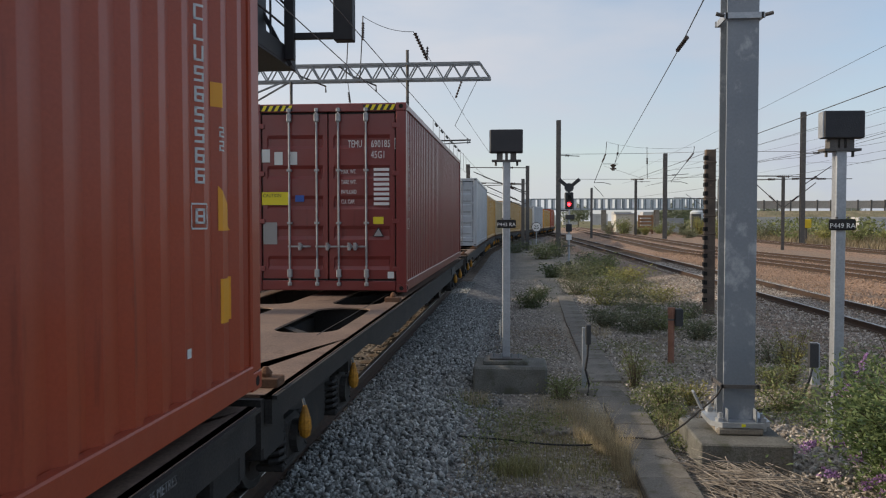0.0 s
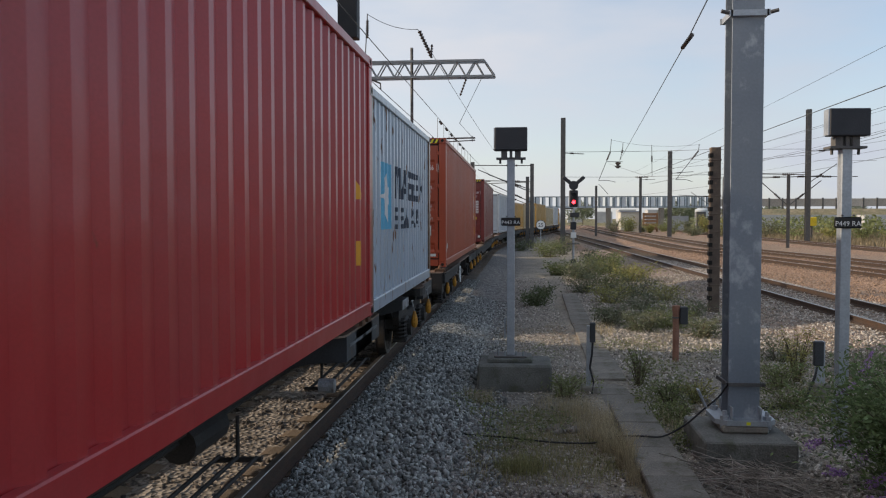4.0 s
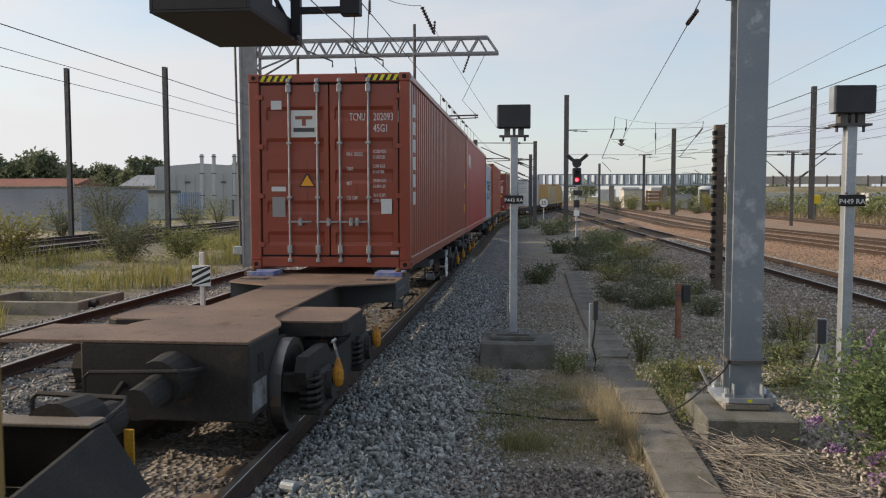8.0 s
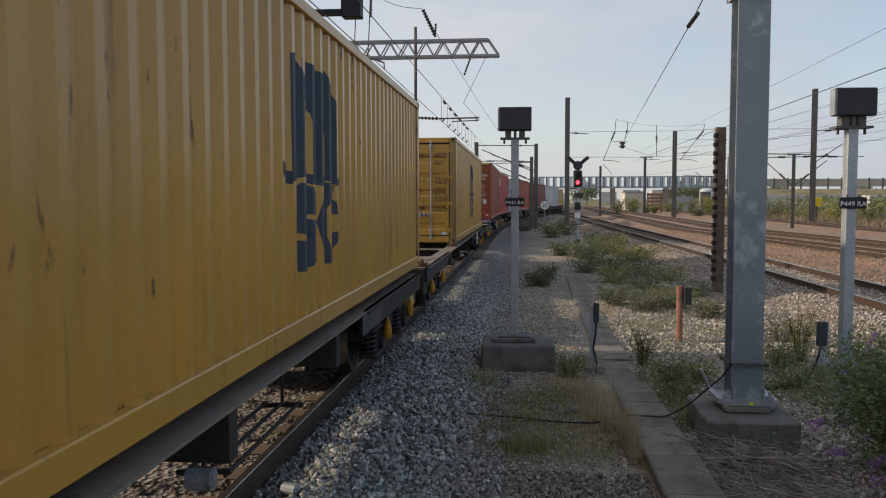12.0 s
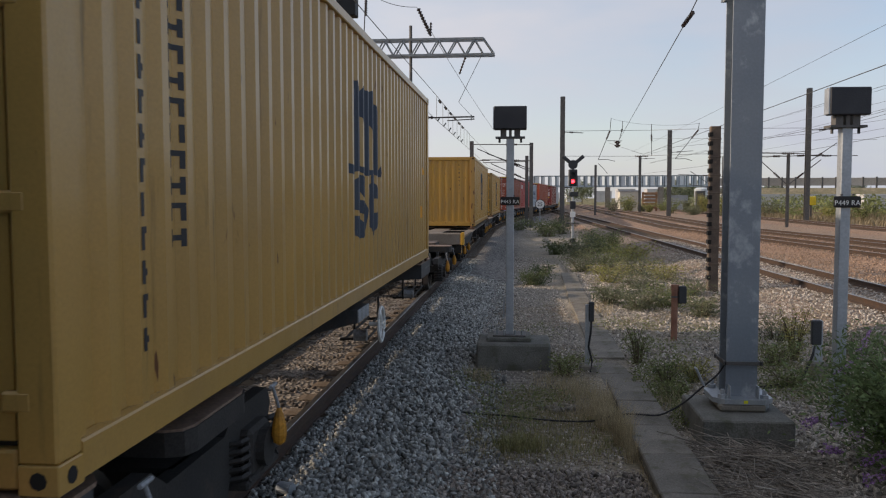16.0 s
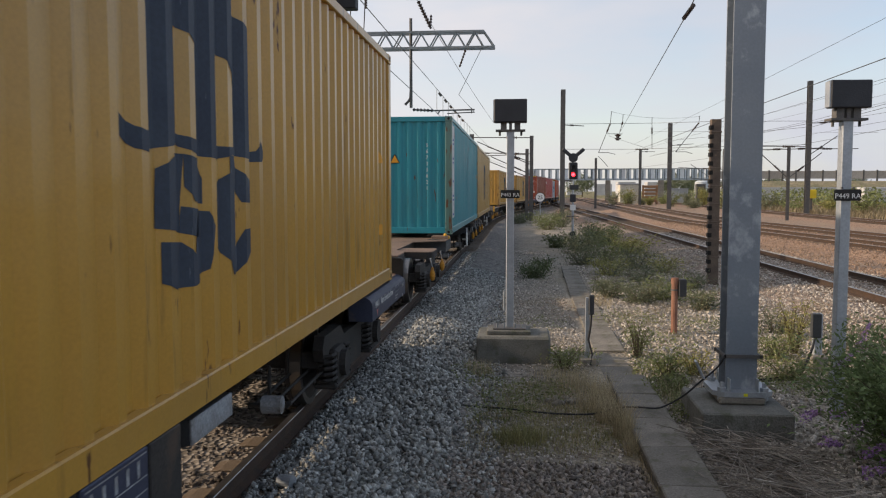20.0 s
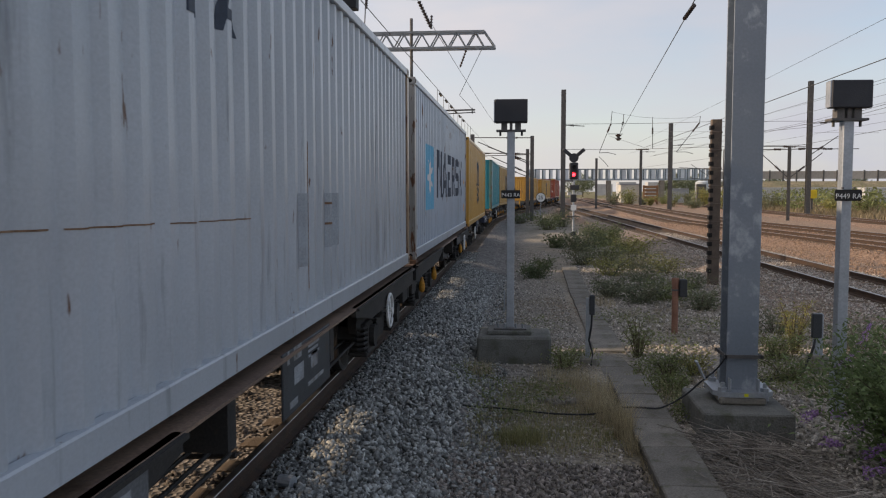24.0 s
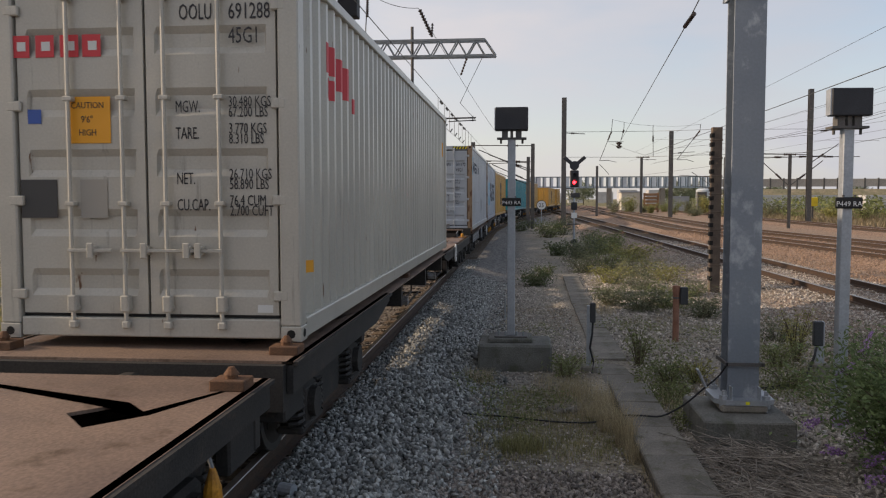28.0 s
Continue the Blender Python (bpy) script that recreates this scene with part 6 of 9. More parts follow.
    side_blocks("sea", [rect(5.3, 5.36, 1.5, 2.3), rect(5.55, 5.6, 1.7, 2.2)], "navy")
    star_square("maersk", 1.75, 3.0, 0.75, 1.95), brand_shapes("maersk", (("wedge", 3.75, 4.75), ("slants", 4.85, 5.95), ("bars", 6.05, 6.95), ("loop", 7.2, 8.25), ("snake", 8.37, 9.42), ("fork", 9.62, 10.58)), 0.96, 1.94, "navy")
    side_blocks("maersk", [((11.4, 1.3), (11.64, 1.3), (11.42, 1.62)), rect(11.45, 11.58, 0.5, 0.7)], "orange", "orange caution labels")
    star_square("mviu", 0.2, 0.8, 1.92, 2.55), brand_shapes("mviu", (("wedge", 0.93, 1.5), ("slants", 1.55, 2.0), ("bars", 2.1, 2.45), ("bars", 2.5, 2.8), ("snake", 2.95, 3.3), ("fork", 3.4, 3.75), ("bar", 4.05, 4.25), ("slants", 4.5, 4.85)), 2.02, 2.38, "navy")
    number("mviu", "MVIU", "001172", "0", 0.24, 2.2, 0.125, "black")
    spec_table("mviu", (("MAX. GROSS", ("32.500 KG", "71.650 LB")), ("TARE", ("3.350 KG", "7.390 LB")), ("PAYLOAD", ("29.150 KG", "64.260 LB")), ("CUBE", ("76.4 M", "2.700 FT"))), 0.24, 0.62, 1.7, "soft_black", 0.065, 0.09)
    patch("mviu", -0.84, 2.14, 0.28, 0.3, "haze", "faded pale brand square"), patch("mviu", -0.84, 1.92, 0.38, 0.05, "navy", name="brand_bar"), patch("mviu", -0.35, 0.7, 0.4, 0.045, "navy", name="brand_bar")
    patch("mviu", -0.9, 0.82, 0.22, 0.22, "tan_grey"), patch("mviu", -0.75, 0.28, 0.2, 0.1, "paper")
    # cream one
    number("oocl", "OOLU", "691288", "3", 0.25, 2.46, 0.125, "black")
    spec_table("oocl", (("MGW.", ("30.480 KGS", "67.200 LBS")), ("TARE.", ("3.770 KGS", "8.310 LBS"))), 0.24, 0.66, 1.8, "black", 0.1, 0.078)
    spec_table("oocl", (("NET.", ("26.710 KGS", "58.890 LBS")), ("CU.CAP.", ("76.4 CUM", "2.700 CUFT"))), 0.24, 0.66, 1.25, "black", 0.1, 0.078)
    for x in (-1.0, -0.8, -0.6, -0.42):
        patch("oocl", x, 2.28, 0.15, 0.17, "red", "red painted brand block", "brand_block"), patch("oocl", x + 0.01, 2.28, 0.07, 0.07, "paper", lift=0.003, name="brand_block")
    patch("oocl", -0.46, 1.71, 0.36, 0.36, "orange", "orange caution label"), letters("oocl", "CAUTION", -0.6, 1.8, 0.07, "black", 0.85, 0.003), letters("oocl", "9'6\"", -0.52, 1.69, 0.075, "black", 0.85, 0.003), letters("oocl", "HIGH", -0.54, 1.59, 0.07, "black", 0.85, 0.003)
    patch("oocl", -0.9, 1.74, 0.11, 0.11, "blue"), patch("oocl", -0.88, 1.1, 0.3, 0.3, "dark"), patch("oocl", -0.43, 1.1, 0.22, 0.3, "tan_grey"), patch("oocl", 0.93, 0.25, 0.12, 0.06, "paper")
    side_blocks("oocl", [rect(1.0, 1.32, 2.2, 2.46), rect(1.05, 1.3, 1.98, 2.16), rect(1.45, 1.66, 2.1, 2.4), rect(1.75, 2.05, 2.05, 2.36), rect(2.1, 2.26, 1.95, 2.1)], "red", "red painted brand blocks")
    side_blocks("oocl", [rect(0.35, 0.48, 0.5, 0.6), rect(11.5, 11.6, 2.0, 2.3)], "orange", "orange caution label")


mark_all()


# ---- lineside: mast, boxes on posts, cable trough ----
def galvanised_mast():
    m = thing("catenary_mast", "tall grey galvanised steel mast bolted to a concrete block", "mast", pose(2.282, 8.72, 0))
    hs = h_section(0.156, 0.15, 0.024, 0.07, 8.6)
    part("column", hs, "mast_grey", m)
    b = bmesh.new()
    o = 0.3
    prism(b, ((-o, -o + 0.1), (-o + 0.1, -o), (o - 0.1, -o), (o, -o + 0.1), (o, o - 0.1), (o - 0.1, o), (-o + 0.1, o), (-o, o - 0.1)), lambda u, v, w: Vector((u, v, 0.02 + w)), 0.05)
    part("base_plate", b, "galvanised", m)
    for sx in (-1, 1):
        for sy in (-1, 1):
            n = T((sx * 0.21, sy * 0.23, -0.1), (sx * 0.21, sy * 0.23, 0.16), 0.022, 8)
            tube(n, (sx * 0.21, sy * 0.23, 0.07), (sx * 0.21, sy * 0.23, 0.11), 0.045, 6)
            tube(n, (sx * 0.21, sy * 0.23, -0.02), (sx * 0.21, sy * 0.23, 0.02), 0.045, 6)
            part("anchor_bolt", n, "galvanised", m)
            part("stiffener", B(sx * 0.14 - 0.006, sx * 0.14 + 0.006, *sorted((sy * 0.18, sy * 0.28)), 0.07, 0.2), "galvanised", m)
    for z, t in ((0.42, 0.018), (4.18, 0.03)):
        c = bmesh.new()
        for x0, x1, y0, y1 in ((-0.2, 0.2, -0.2, -0.182), (-0.2, 0.2, 0.182, 0.2), (-0.185, -0.167, -0.2, 0.2), (0.167, 0.185, -0.2, 0.2)):
            box(c, x0, x1, y0, y1, z - t, z + t)
        part("clamp_band", c, "old_steel" if z < 1 else "galvanised", m)
    for sx in (-1, 1):
        part("clamp_bolt", T((sx * 0.2, -0.19, 4.18), (sx * 0.28, -0.19, 4.2), 0.02, 6), "old_steel", m)
    part("earth_clip", B(-0.2, -0.18, -0.2, -0.1, 0.42, 0.62, bevel=0.004, m=pose(-0.03, 0, -0.12, 0, -25, 0)), "galvanised", m)
    part("tag", B(-0.01, 0.03, -0.303, -0.3, 0.03, 0.06), "tag_yellow", m, "small yellow number tag")
    k = thing("foundation_block", "weathered concrete foundation block under the mast", "concrete block", pose(2.235, 8.62, 0))
    bl = B(-0.44, 0.44, -0.54, 0.54, -0.6, -0.06, bevel=0.015)
    part("block", bl, "old_concrete", k)
    part("grout_pad", B(-0.2, 0.26, -0.2, 0.3, -0.06, 0.02, bevel=0.02), "concrete", k)


def box_on_post(text, x, y, base_z, z_box, w, label, yaw=0, h=0.33, d=0.14, half=0.056):
    m = thing("equipment_post", label, "signal equipment", pose(x, y, 0, 0, 0, yaw))
    part("post", B(-half, half, -half, half, base_z, z_box - 0.12, bevel=0.008), "galvanised", m)
    part("bracket", (lambda b: (box(b, -w * 0.45, w * 0.45, -0.09, 0.09, -0.13, -0.105), box(b, -w * 0.3, -w * 0.12, -0.06, 0.06, -0.105, 0.0), box(b, w * 0.12, w * 0.3, -0.06, 0.06, -0.105, 0.0), box(b, -0.02, 0.02, -0.06, 0.06, -0.105, 0.0), b)[4])(bmesh.new()), "old_steel", m).matrix_basis = pose(0, 0, z_box)
    for sx in (-1, 1):
        part("bracket_bolt", T((sx * w * 0.33, 0, z_box - 0.19), (sx * w * 0.33, 0, z_box - 0.1), 0.016, 6), "old_steel", m)
    c = part("cabinet", B(-w / 2, w / 2, -0.12, d, z_box, z_box + h, bevel=0.01), "box_black", m, "plain black box seen from behind")
    part("side_panel", B(-w / 2 - 0.012, -w / 2 - 0.001, -0.11, d - 0.01, z_box + 0.01, z_box + h - 0.01), "galvanised", c)
    pl = part("plate", B(-0.14, 0.14, -0.1, -0.085, 2.01, 2.13, bevel=0.012), "sign_black", m, "black plate with white letters")
    part("lettering", words(text, 0.076, "sign_white", 0.001, "CENTER", 1.0), None, pl).matrix_basis = pose(0, -0.1015, 2.035, 90, 0, 0)
    for sx in (-0.06, 0.06):
        part("plate_bolt", T((sx, -0.103, 2.145), (sx, -0.08, 2.145), 0.012, 6), "old_steel", m)
    part("conduit", T((-0.085, 0, base_z + 0.25), (-0.085, 0, base_z + 0.55), 0.013, 6), "galvanised", m)
    return m


def equipment_posts():
    p = box_on_post("P443 RA", -0.145, 12.05, 0.1, 3.11, 0.475, "grey steel post with black box and lettered plate on concrete block")
    part("foot_plate", B(-0.24, 0.24, -0.2, 0.2, 0.09, 0.115, bevel=0.006), "old_steel", p)
    for sx in (-0.18, -0.08, 0.08, 0.18):
        part("anchor_bolt", T((sx, -0.15, 0.1), (sx, -0.15, 0.18), 0.014, 6), "truss_steel", p)
    part("foundation", (lambda b: (box(b, -0.47, 0.59, -0.45, 0.4, -0.6, 0.03, bevel=0.03), box(b, -0.33, 0.31, -0.28, 0.28, 0.03, 0.09, bevel=0.012), b)[2])(bmesh.new()), "old_concrete", p, "weathered concrete foundation")
    box_on_post("P449 RA", 3.445, 9.12, -0.4, 2.985, 0.425, "grey steel post with black box and lettered plate among weeds", 3, 0.29, 0.02, 0.056)


def trough_x(y):
    """The middle of the cable trough at y."""
    return 1.36 + 0.008 * max(0.0, y - 11.0) + 0.012 * max(0.0, y - 20.0)


def cable_trough():
    tr = thing("cable_trough", "line of flat grey concrete cable trough lids", "cable trough", kind="structure")
    y, k = -3.0, 0
    lid = finish(B(-0.24, 0.235, -0.492, 0.492, -0.02, 0.035, bevel=0.012), "trough_lid", "trough_concrete")
    while y < 27:
        x = trough_x(y)
        dx = trough_x(y + 0.5) - trough_x(y - 0.5)
        sink = -0.13 if 10.6 < y < 12.6 else -0.085 if y > 10 else 0.0
        part("trough_lid", lid, None, tr).matrix_basis = pose(x, y, -0.26 + sink + 0.008 * math.sin(k * 5.1), 0.5 * math.sin(k * 3.3), 0.8 * math.sin(k * 2.2), -math.degrees(dx) + 0.7 * math.sin(k * 4.1))
        y += 1.0
        k += 1
    v, f = [], []
    for sx in (-1, 1):
        o = len(v)
        ys = [-3 + 0.5 * i for i in range(61)]
        for y in ys:
            x = trough_x(y) + sx * 0.19
            v += [(x - 0.03, y, -0.7), (x + 0.03, y, -0.7), (x + 0.03, y, -0.283 - (0.12 if y > 9.7 else 0)), (x - 0.03, y, -0.283 - (0.12 if y > 9.7 else 0))]
        for i in range(len(ys) - 1):
            for j in range(4):
                f.append((o + i * 4 + j, o + i * 4 + (j + 1) % 4, o + i * 4 + 4 + (j + 1) % 4, o + i * 4 + 4 + j))
    part("trough_side", loose("trough_side", v, f, "trough_concrete"), None, tr)


def small_posts():
    s = thing("pipe_stub", "rusty upright pipe stub with a small grey junction box", "marker post", pose(2.66, 14.3, 0))
    part("pipe", (lambda b: (tube(b, (0, 0, -0.6), (0, 0, 0.6), 0.055, 12), tube(b, (0, 0, 0.52), (0, 0, 0.62), 0.064, 12), b)[2])(bmesh.new()), "pink_rust", s)
    part("junction_box", B(0.06, 0.19, -0.07, 0.07, 0.3, 0.6, bevel=0.012), "wagon_grey", s)
    part("strap", T((0, 0, 0.4), (0, 0, 0.43), 0.062, 12), "old_steel", s)
    p = thing("marker_post", "short grey post with a small black box, wired to the ground", "marker post", pose(0.98, 11.7, 0))
    part("post", B(-0.045, 0.02, -0.02, 0.02, -0.6, 0.6, bevel=0.004), "galvanised", p)
    part("box", B(0.0, 0.075, -0.06, 0.03, 0.36, 0.64, bevel=0.01), "wagon_grey", p)
    part("foot", B(-0.12, 0.12, -0.1, 0.1, -0.6, -0.26, bevel=0.02), "concrete", p)
    part("cable", pipe(bmesh.new(), [(0.04, -0.03, 0.37), (0.03, -0.05, 0.2), (0.0, -0.05, 0.0), (0.05, -0.08, -0.2), (0.02, -0.2, -0.33)], 0.014), "black_rubber", p)
    q = thing("cable_pillar", "grey lineside connection box on a post with looping cables", "junction box", pose(4.02, 11.4, 0))
    part("post", B(-0.05, 0.06, -0.05, 0.05, -0.6, 0.46, bevel=0.008), "galvanised", q)
    part("box", B(-0.11, 0.02, -0.12, -0.05, 0.14, 0.47, bevel=0.012), "wagon_grey", q)
    part("foot", B(-0.1, 0.12, -0.12, 0.12, -0.6, -0.1, bevel=0.02), "concrete", q)
    for k in (0, 1):
        pts = [(-0.06, -0.1, 0.14)] + [(-0.06 - 0.35 * f, -0.15 - 0.25 * f, 0.14 - 0.5 * math.sin(f * 1.6) + 0.03 * k) for f in (0.15, 0.35, 0.6, 0.85, 1.1)] + [(-0.9 - 0.2 * k, -0.7, -0.33)]
        part("cable", pipe(bmesh.new(), pts, 0.014), "black_rubber", q)
    c = thing("ground_cable", "black cable lying across the ground and up to the mast", "cable")
    pts = [(-0.95, 9.35, -0.29)]
    for x, y, z in ((-0.6, 9.15, -0.325), (-0.15, 9.05, -0.32), (0.2, 8.95, -0.325), (0.47, 8.88, -0.32), (0.8, 8.84, -0.3), (1.07, 8.83, -0.22), (1.3, 8.8, -0.205), (1.5, 8.75, -0.19), (1.72, 8.7, -0.05), (1.9, 8.68, 0.12), (2.05, 8.64, 0.27), (2.12, 8.6, 0.4)):
        pts.append((x, y, z))
    fine = []
    for i in range(len(pts) - 1):
        p0, p1, p2, p3 = (Vector(pts[max(0, min(len(pts) - 1, i + d))]) for d in (-1, 0, 1, 2))
        for k in range(4):
            a = k / 4
            fine.append(p1 + 0.5 * a * ((p2 - p0) + a * ((2 * p0 - 5 * p1 + 4 * p2 - p3) + a * (3 * (p1 - p2) + p3 - p0))))
    part("sheath", pipe(bmesh.new(), fine + [pts[-1]], 0.01), "black_rubber", c)
    n = thing("slotted_post", "dark rusty steel post with slots down its edge", "post", pose(5.1, 22.2, 0))
    col = bmesh.new()
    box(col, -0.13, 0.13, -0.1, 0.1, -0.6, 3.98, bevel=0.01)
    part("column", col, "slotted_rust", n)
    for i in range(17):
        # dark blocks around the solid column's edge, painting the slots' shade
        part("slot", B(-0.16, -0.07, -0.115, 0.09, -0.05 + 0.235 * i, 0.06 + 0.235 * i), "hole_shade", n)
        if i % 2:
            part("band", B(-0.15, 0.145, -0.112, 0.108, 0.1 + 0.235 * i, 0.14 + 0.235 * i, bevel=0.006), "slotted_rust", n)


M["tag_yellow"] = plain("tag_yellow", (0.75, 0.72, 0.02), 0.6)
M["pink_rust"] = surface("pink_rust", (0.3, 0.15, 0.1), (0.22, 0.1, 0.065), 5, 0.85, 0, 60, 0.2, 0.15, (0.12, 0.06, 0.04), 0.4)
M["slotted_rust"] = surface("slotted_rust", (0.13, 0.1, 0.075), (0.08, 0.06, 0.05), 5, 0.85, 0, 60, 0.25, 0.2, (0.2, 0.14, 0.09), 0.4)
galvanised_mast()
equipment_posts()
cable_trough()
small_posts()


# ---- overhead line ----
def wire(name, pts, r, sag=0.0):
    """One span after another, each with a little sag."""
    fine = []
    for a, b in zip(pts, pts[1:]):
        a, b = Vector(a), Vector(b)
        n = 10 if sag else 1
        for k in range(n):
            f = k / n
            p = a.lerp(b, f)
            p.z -= sag * 4 * f * (1 - f)
            fine.append(p)
    return pipe(bmesh.new(), fine + [Vector(pts[-1])], r, 5)


def insulator(bm, a, b, r=0.055, n=6):
    a, b = Vector(a), Vector(b)
    tube(bm, a, b, r * 0.45, 6)
    for i in range(n):
        f = (i + 0.5) / n
        d = (b - a) * (0.28 / n)
        tube(bm, a.lerp(b, f) - d, a.lerp(b, f) + d, r, 8, r * 0.6)


def truss_cantilever():
    m = thing("catenary_structure", "grey lattice mast with a long truss arm over the tracks", "catenary structure", pose(0, 27.0, 0))
    col = bmesh.new()
    for x in (-9.42, -8.9):
        for y in (-0.22, 0.22):
            box(col, x - 0.04, x + 0.04, y - 0.04, y + 0.04, -0.7, 7.3)
    box(col, -9.38, -8.94, -0.235, -0.2, -0.7, 7.3)
    part("mast_column", col, "truss_steel", m)
    lat = bmesh.new()
    for i in range(26):
        z = -0.5 + 0.3 * i
        s = 1 if i % 2 else -1
        tube(lat, (-8.87, -0.22 * s, z), (-8.87, 0.22 * s, z + 0.3), 0.022, 5)
    part("lattice", lat, "truss_steel", m)
    ch = bmesh.new()
    for z, x1 in ((6.76, -0.85), (7.27, -1.2)):
        for y in (-0.18, 0.18):
            box(ch, -8.9, x1, y - 0.03, y + 0.03, z - 0.035, z + 0.035)
    part("chord", ch, "truss_steel", m)
    n = 13
    d = (8.9 - 1.2) / n
    for y in (-0.18, 0.18):
        for i in range(n):
            x = -8.9 + d * i
            part("diagonal", T((x, y, 6.76), (x + d / 2, y, 7.27), 0.026, 5), "truss_steel", m)
            part("diagonal", T((x + d / 2, y, 7.27), (x + d, y, 6.76), 0.026, 5), "truss_steel", m)
        part("end_diagonal", T((-1.2, y, 7.27), (-0.85, y, 6.76), 0.03, 5), "truss_steel", m)
    kn = bmesh.new()
    tube(kn, (-8.9, -0.18, 6.3), (-7.7, -0.18, 6.76), 0.035, 5)
    tube(kn, (-8.9, 0.18, 6.1), (-7.7, 0.18, 6.76), 0.035, 5)
    part("knee_brace", kn, "truss_steel", m)
    # drop tubes with registration arms
    for x, z0, arms in ((-7.53, 4.4, ((-5.1, 5.12), (-5.1, 4.44))), (-3.6, 4.85, ((-1.5, 4.75),))):
        part("drop_tube", T((x, 0, z0), (x, 0, 7.75 if x > -5 else 6.8), 0.05, 8), "old_steel", m)
        for xe, z in arms:
            a = bmesh.new()
            insulator(a, (x + 0.05, 0, z + 0.04), (x + 0.75, 0, z), 0.06)
            part("insulator", a, "insulator", m)
            tb = T((x + 0.7, 0, z), (xe, 0, z + 0.02), 0.028, 6)
            tube(tb, (xe - 0.9, 0, z - 0.1), (xe, 0, z - 0.06), 0.018, 5)
            tube(tb, (xe - 0.1, 0, z - 0.1), (xe - 0.1, 0, z + 0.08), 0.018, 5)
            part("registration_arm", tb, "old_steel", m)
    part("bent_tube", pipe(bmesh.new(), [(-3.6, 0, 5.4), (-3.62, 0, 5.15), (-3.8, 0, 4.95)], 0.05, 8), "old_steel", m)
    for x in (-5.55, -5.08):
        r = bmesh.new()
        pipe(r, [(x - 0.12, 0, 6.7), (x, 0, 8.9)], 0.018)
        part("hanger_rod", r, "old_steel", m)
        i = bmesh.new()
        insulator(i, (x - 0.01, 0, 8.1), (x, 0, 8.7), 0.06, 8)
        part("insulator", i, "insulator", m)
    i = bmesh.new()
    insulator(i, (-3.35, 0, 8.3), (-2.95, 0, 7.45), 0.075, 9)
    insulator(i, (-2.95, 0, 7.4), (-2.93, 0, 7.85), 0.05, 5)
    insulator(i, (-1.8, 0, 6.7), (-2.0, 0, 6.15), 0.045, 6)
    part("insulator", i, "insulator", m)
    for x0 in (-7.2, -5.5):
        s = bmesh.new()
        pipe(s, [(x0 - 0.45, 0, 7.3), (x0, 0, 6.95), (x0 + 0.85, 0, 6.6), (x0 + 0.85, 0, 6.4)], 0.03, 6)
        part("stay", s, "old_steel", m)
    part("drop_rod", (lambda b: (pipe(b, [(-5.6, 0, 6.7), (-5.5, 0, 6.0), (-5.45, 0, 5.2)], 0.012), insulator(b, (-5.58, 0, 6.4), (-5.54, 0, 6.05), 0.04), b)[2])(bmesh.new()), "old_steel", m)
    # wires of the two sidings
    for name, pts, r, sag in (("contact_wire", [(-2.86, -30, 4.74), (-2.8, 27, 4.72), (-2.6, 70, 4.72), (1.5, 120, 4.7)], 0.008, 0.02),
                              ("messenger_wire", [(-2.86, -30, 5.6), (-2.82, 27, 5.55), (-2.6, 70, 5.8), (1.6, 120, 6.0)], 0.009, 0.12),
                              ("contact_wire", [(-7.25, -30, 4.52), (-7.2, 27, 4.5), (-7.0, 100, 4.5)], 0.008, 0.0),
                              ("feeder_wire", [(-5.1, 27, 8.9), (-3.4, 27, 8.35), (-1.9, 60, 7.0)], 0.01, 0.15),
                              ("stay_wire", [(-1.3, 27.0, 6.7), (-2.05, 27.4, 5.3), (-1.55, 27.4, 4.75)], 0.01, 0.0)):
        w = thing(name, "thin dark overhead wire above the siding", "overhead wire", group="overhead wires")
        part("strand", wire(name, pts, r, sag), "wire", w)
    dr = thing("wire_droppers", "looped droppers and clips between the overhead wires", "overhead wire", kind="stuff")
    b = bmesh.new()
    for k in range(9):
        y = 27.5 + 2.1 * k
        f = (y - 27) / 43
        x = -2.8 + 0.2 * f
        tube(b, (x, y, 4.72), (x, y, 5.5 + 0.25 * f), 0.008, 4)
        if k < 6:
            tube(b, (x, y + 0.9, 5.47), (x + 0.02, y + 1.15, 5.44), 0.05, 6)
            tube(b, (x, y + 0.3, 4.72), (x + 0.06, y + 0.5, 4.85), 0.025, 5)
    part("droppers", b, "wire", dr)


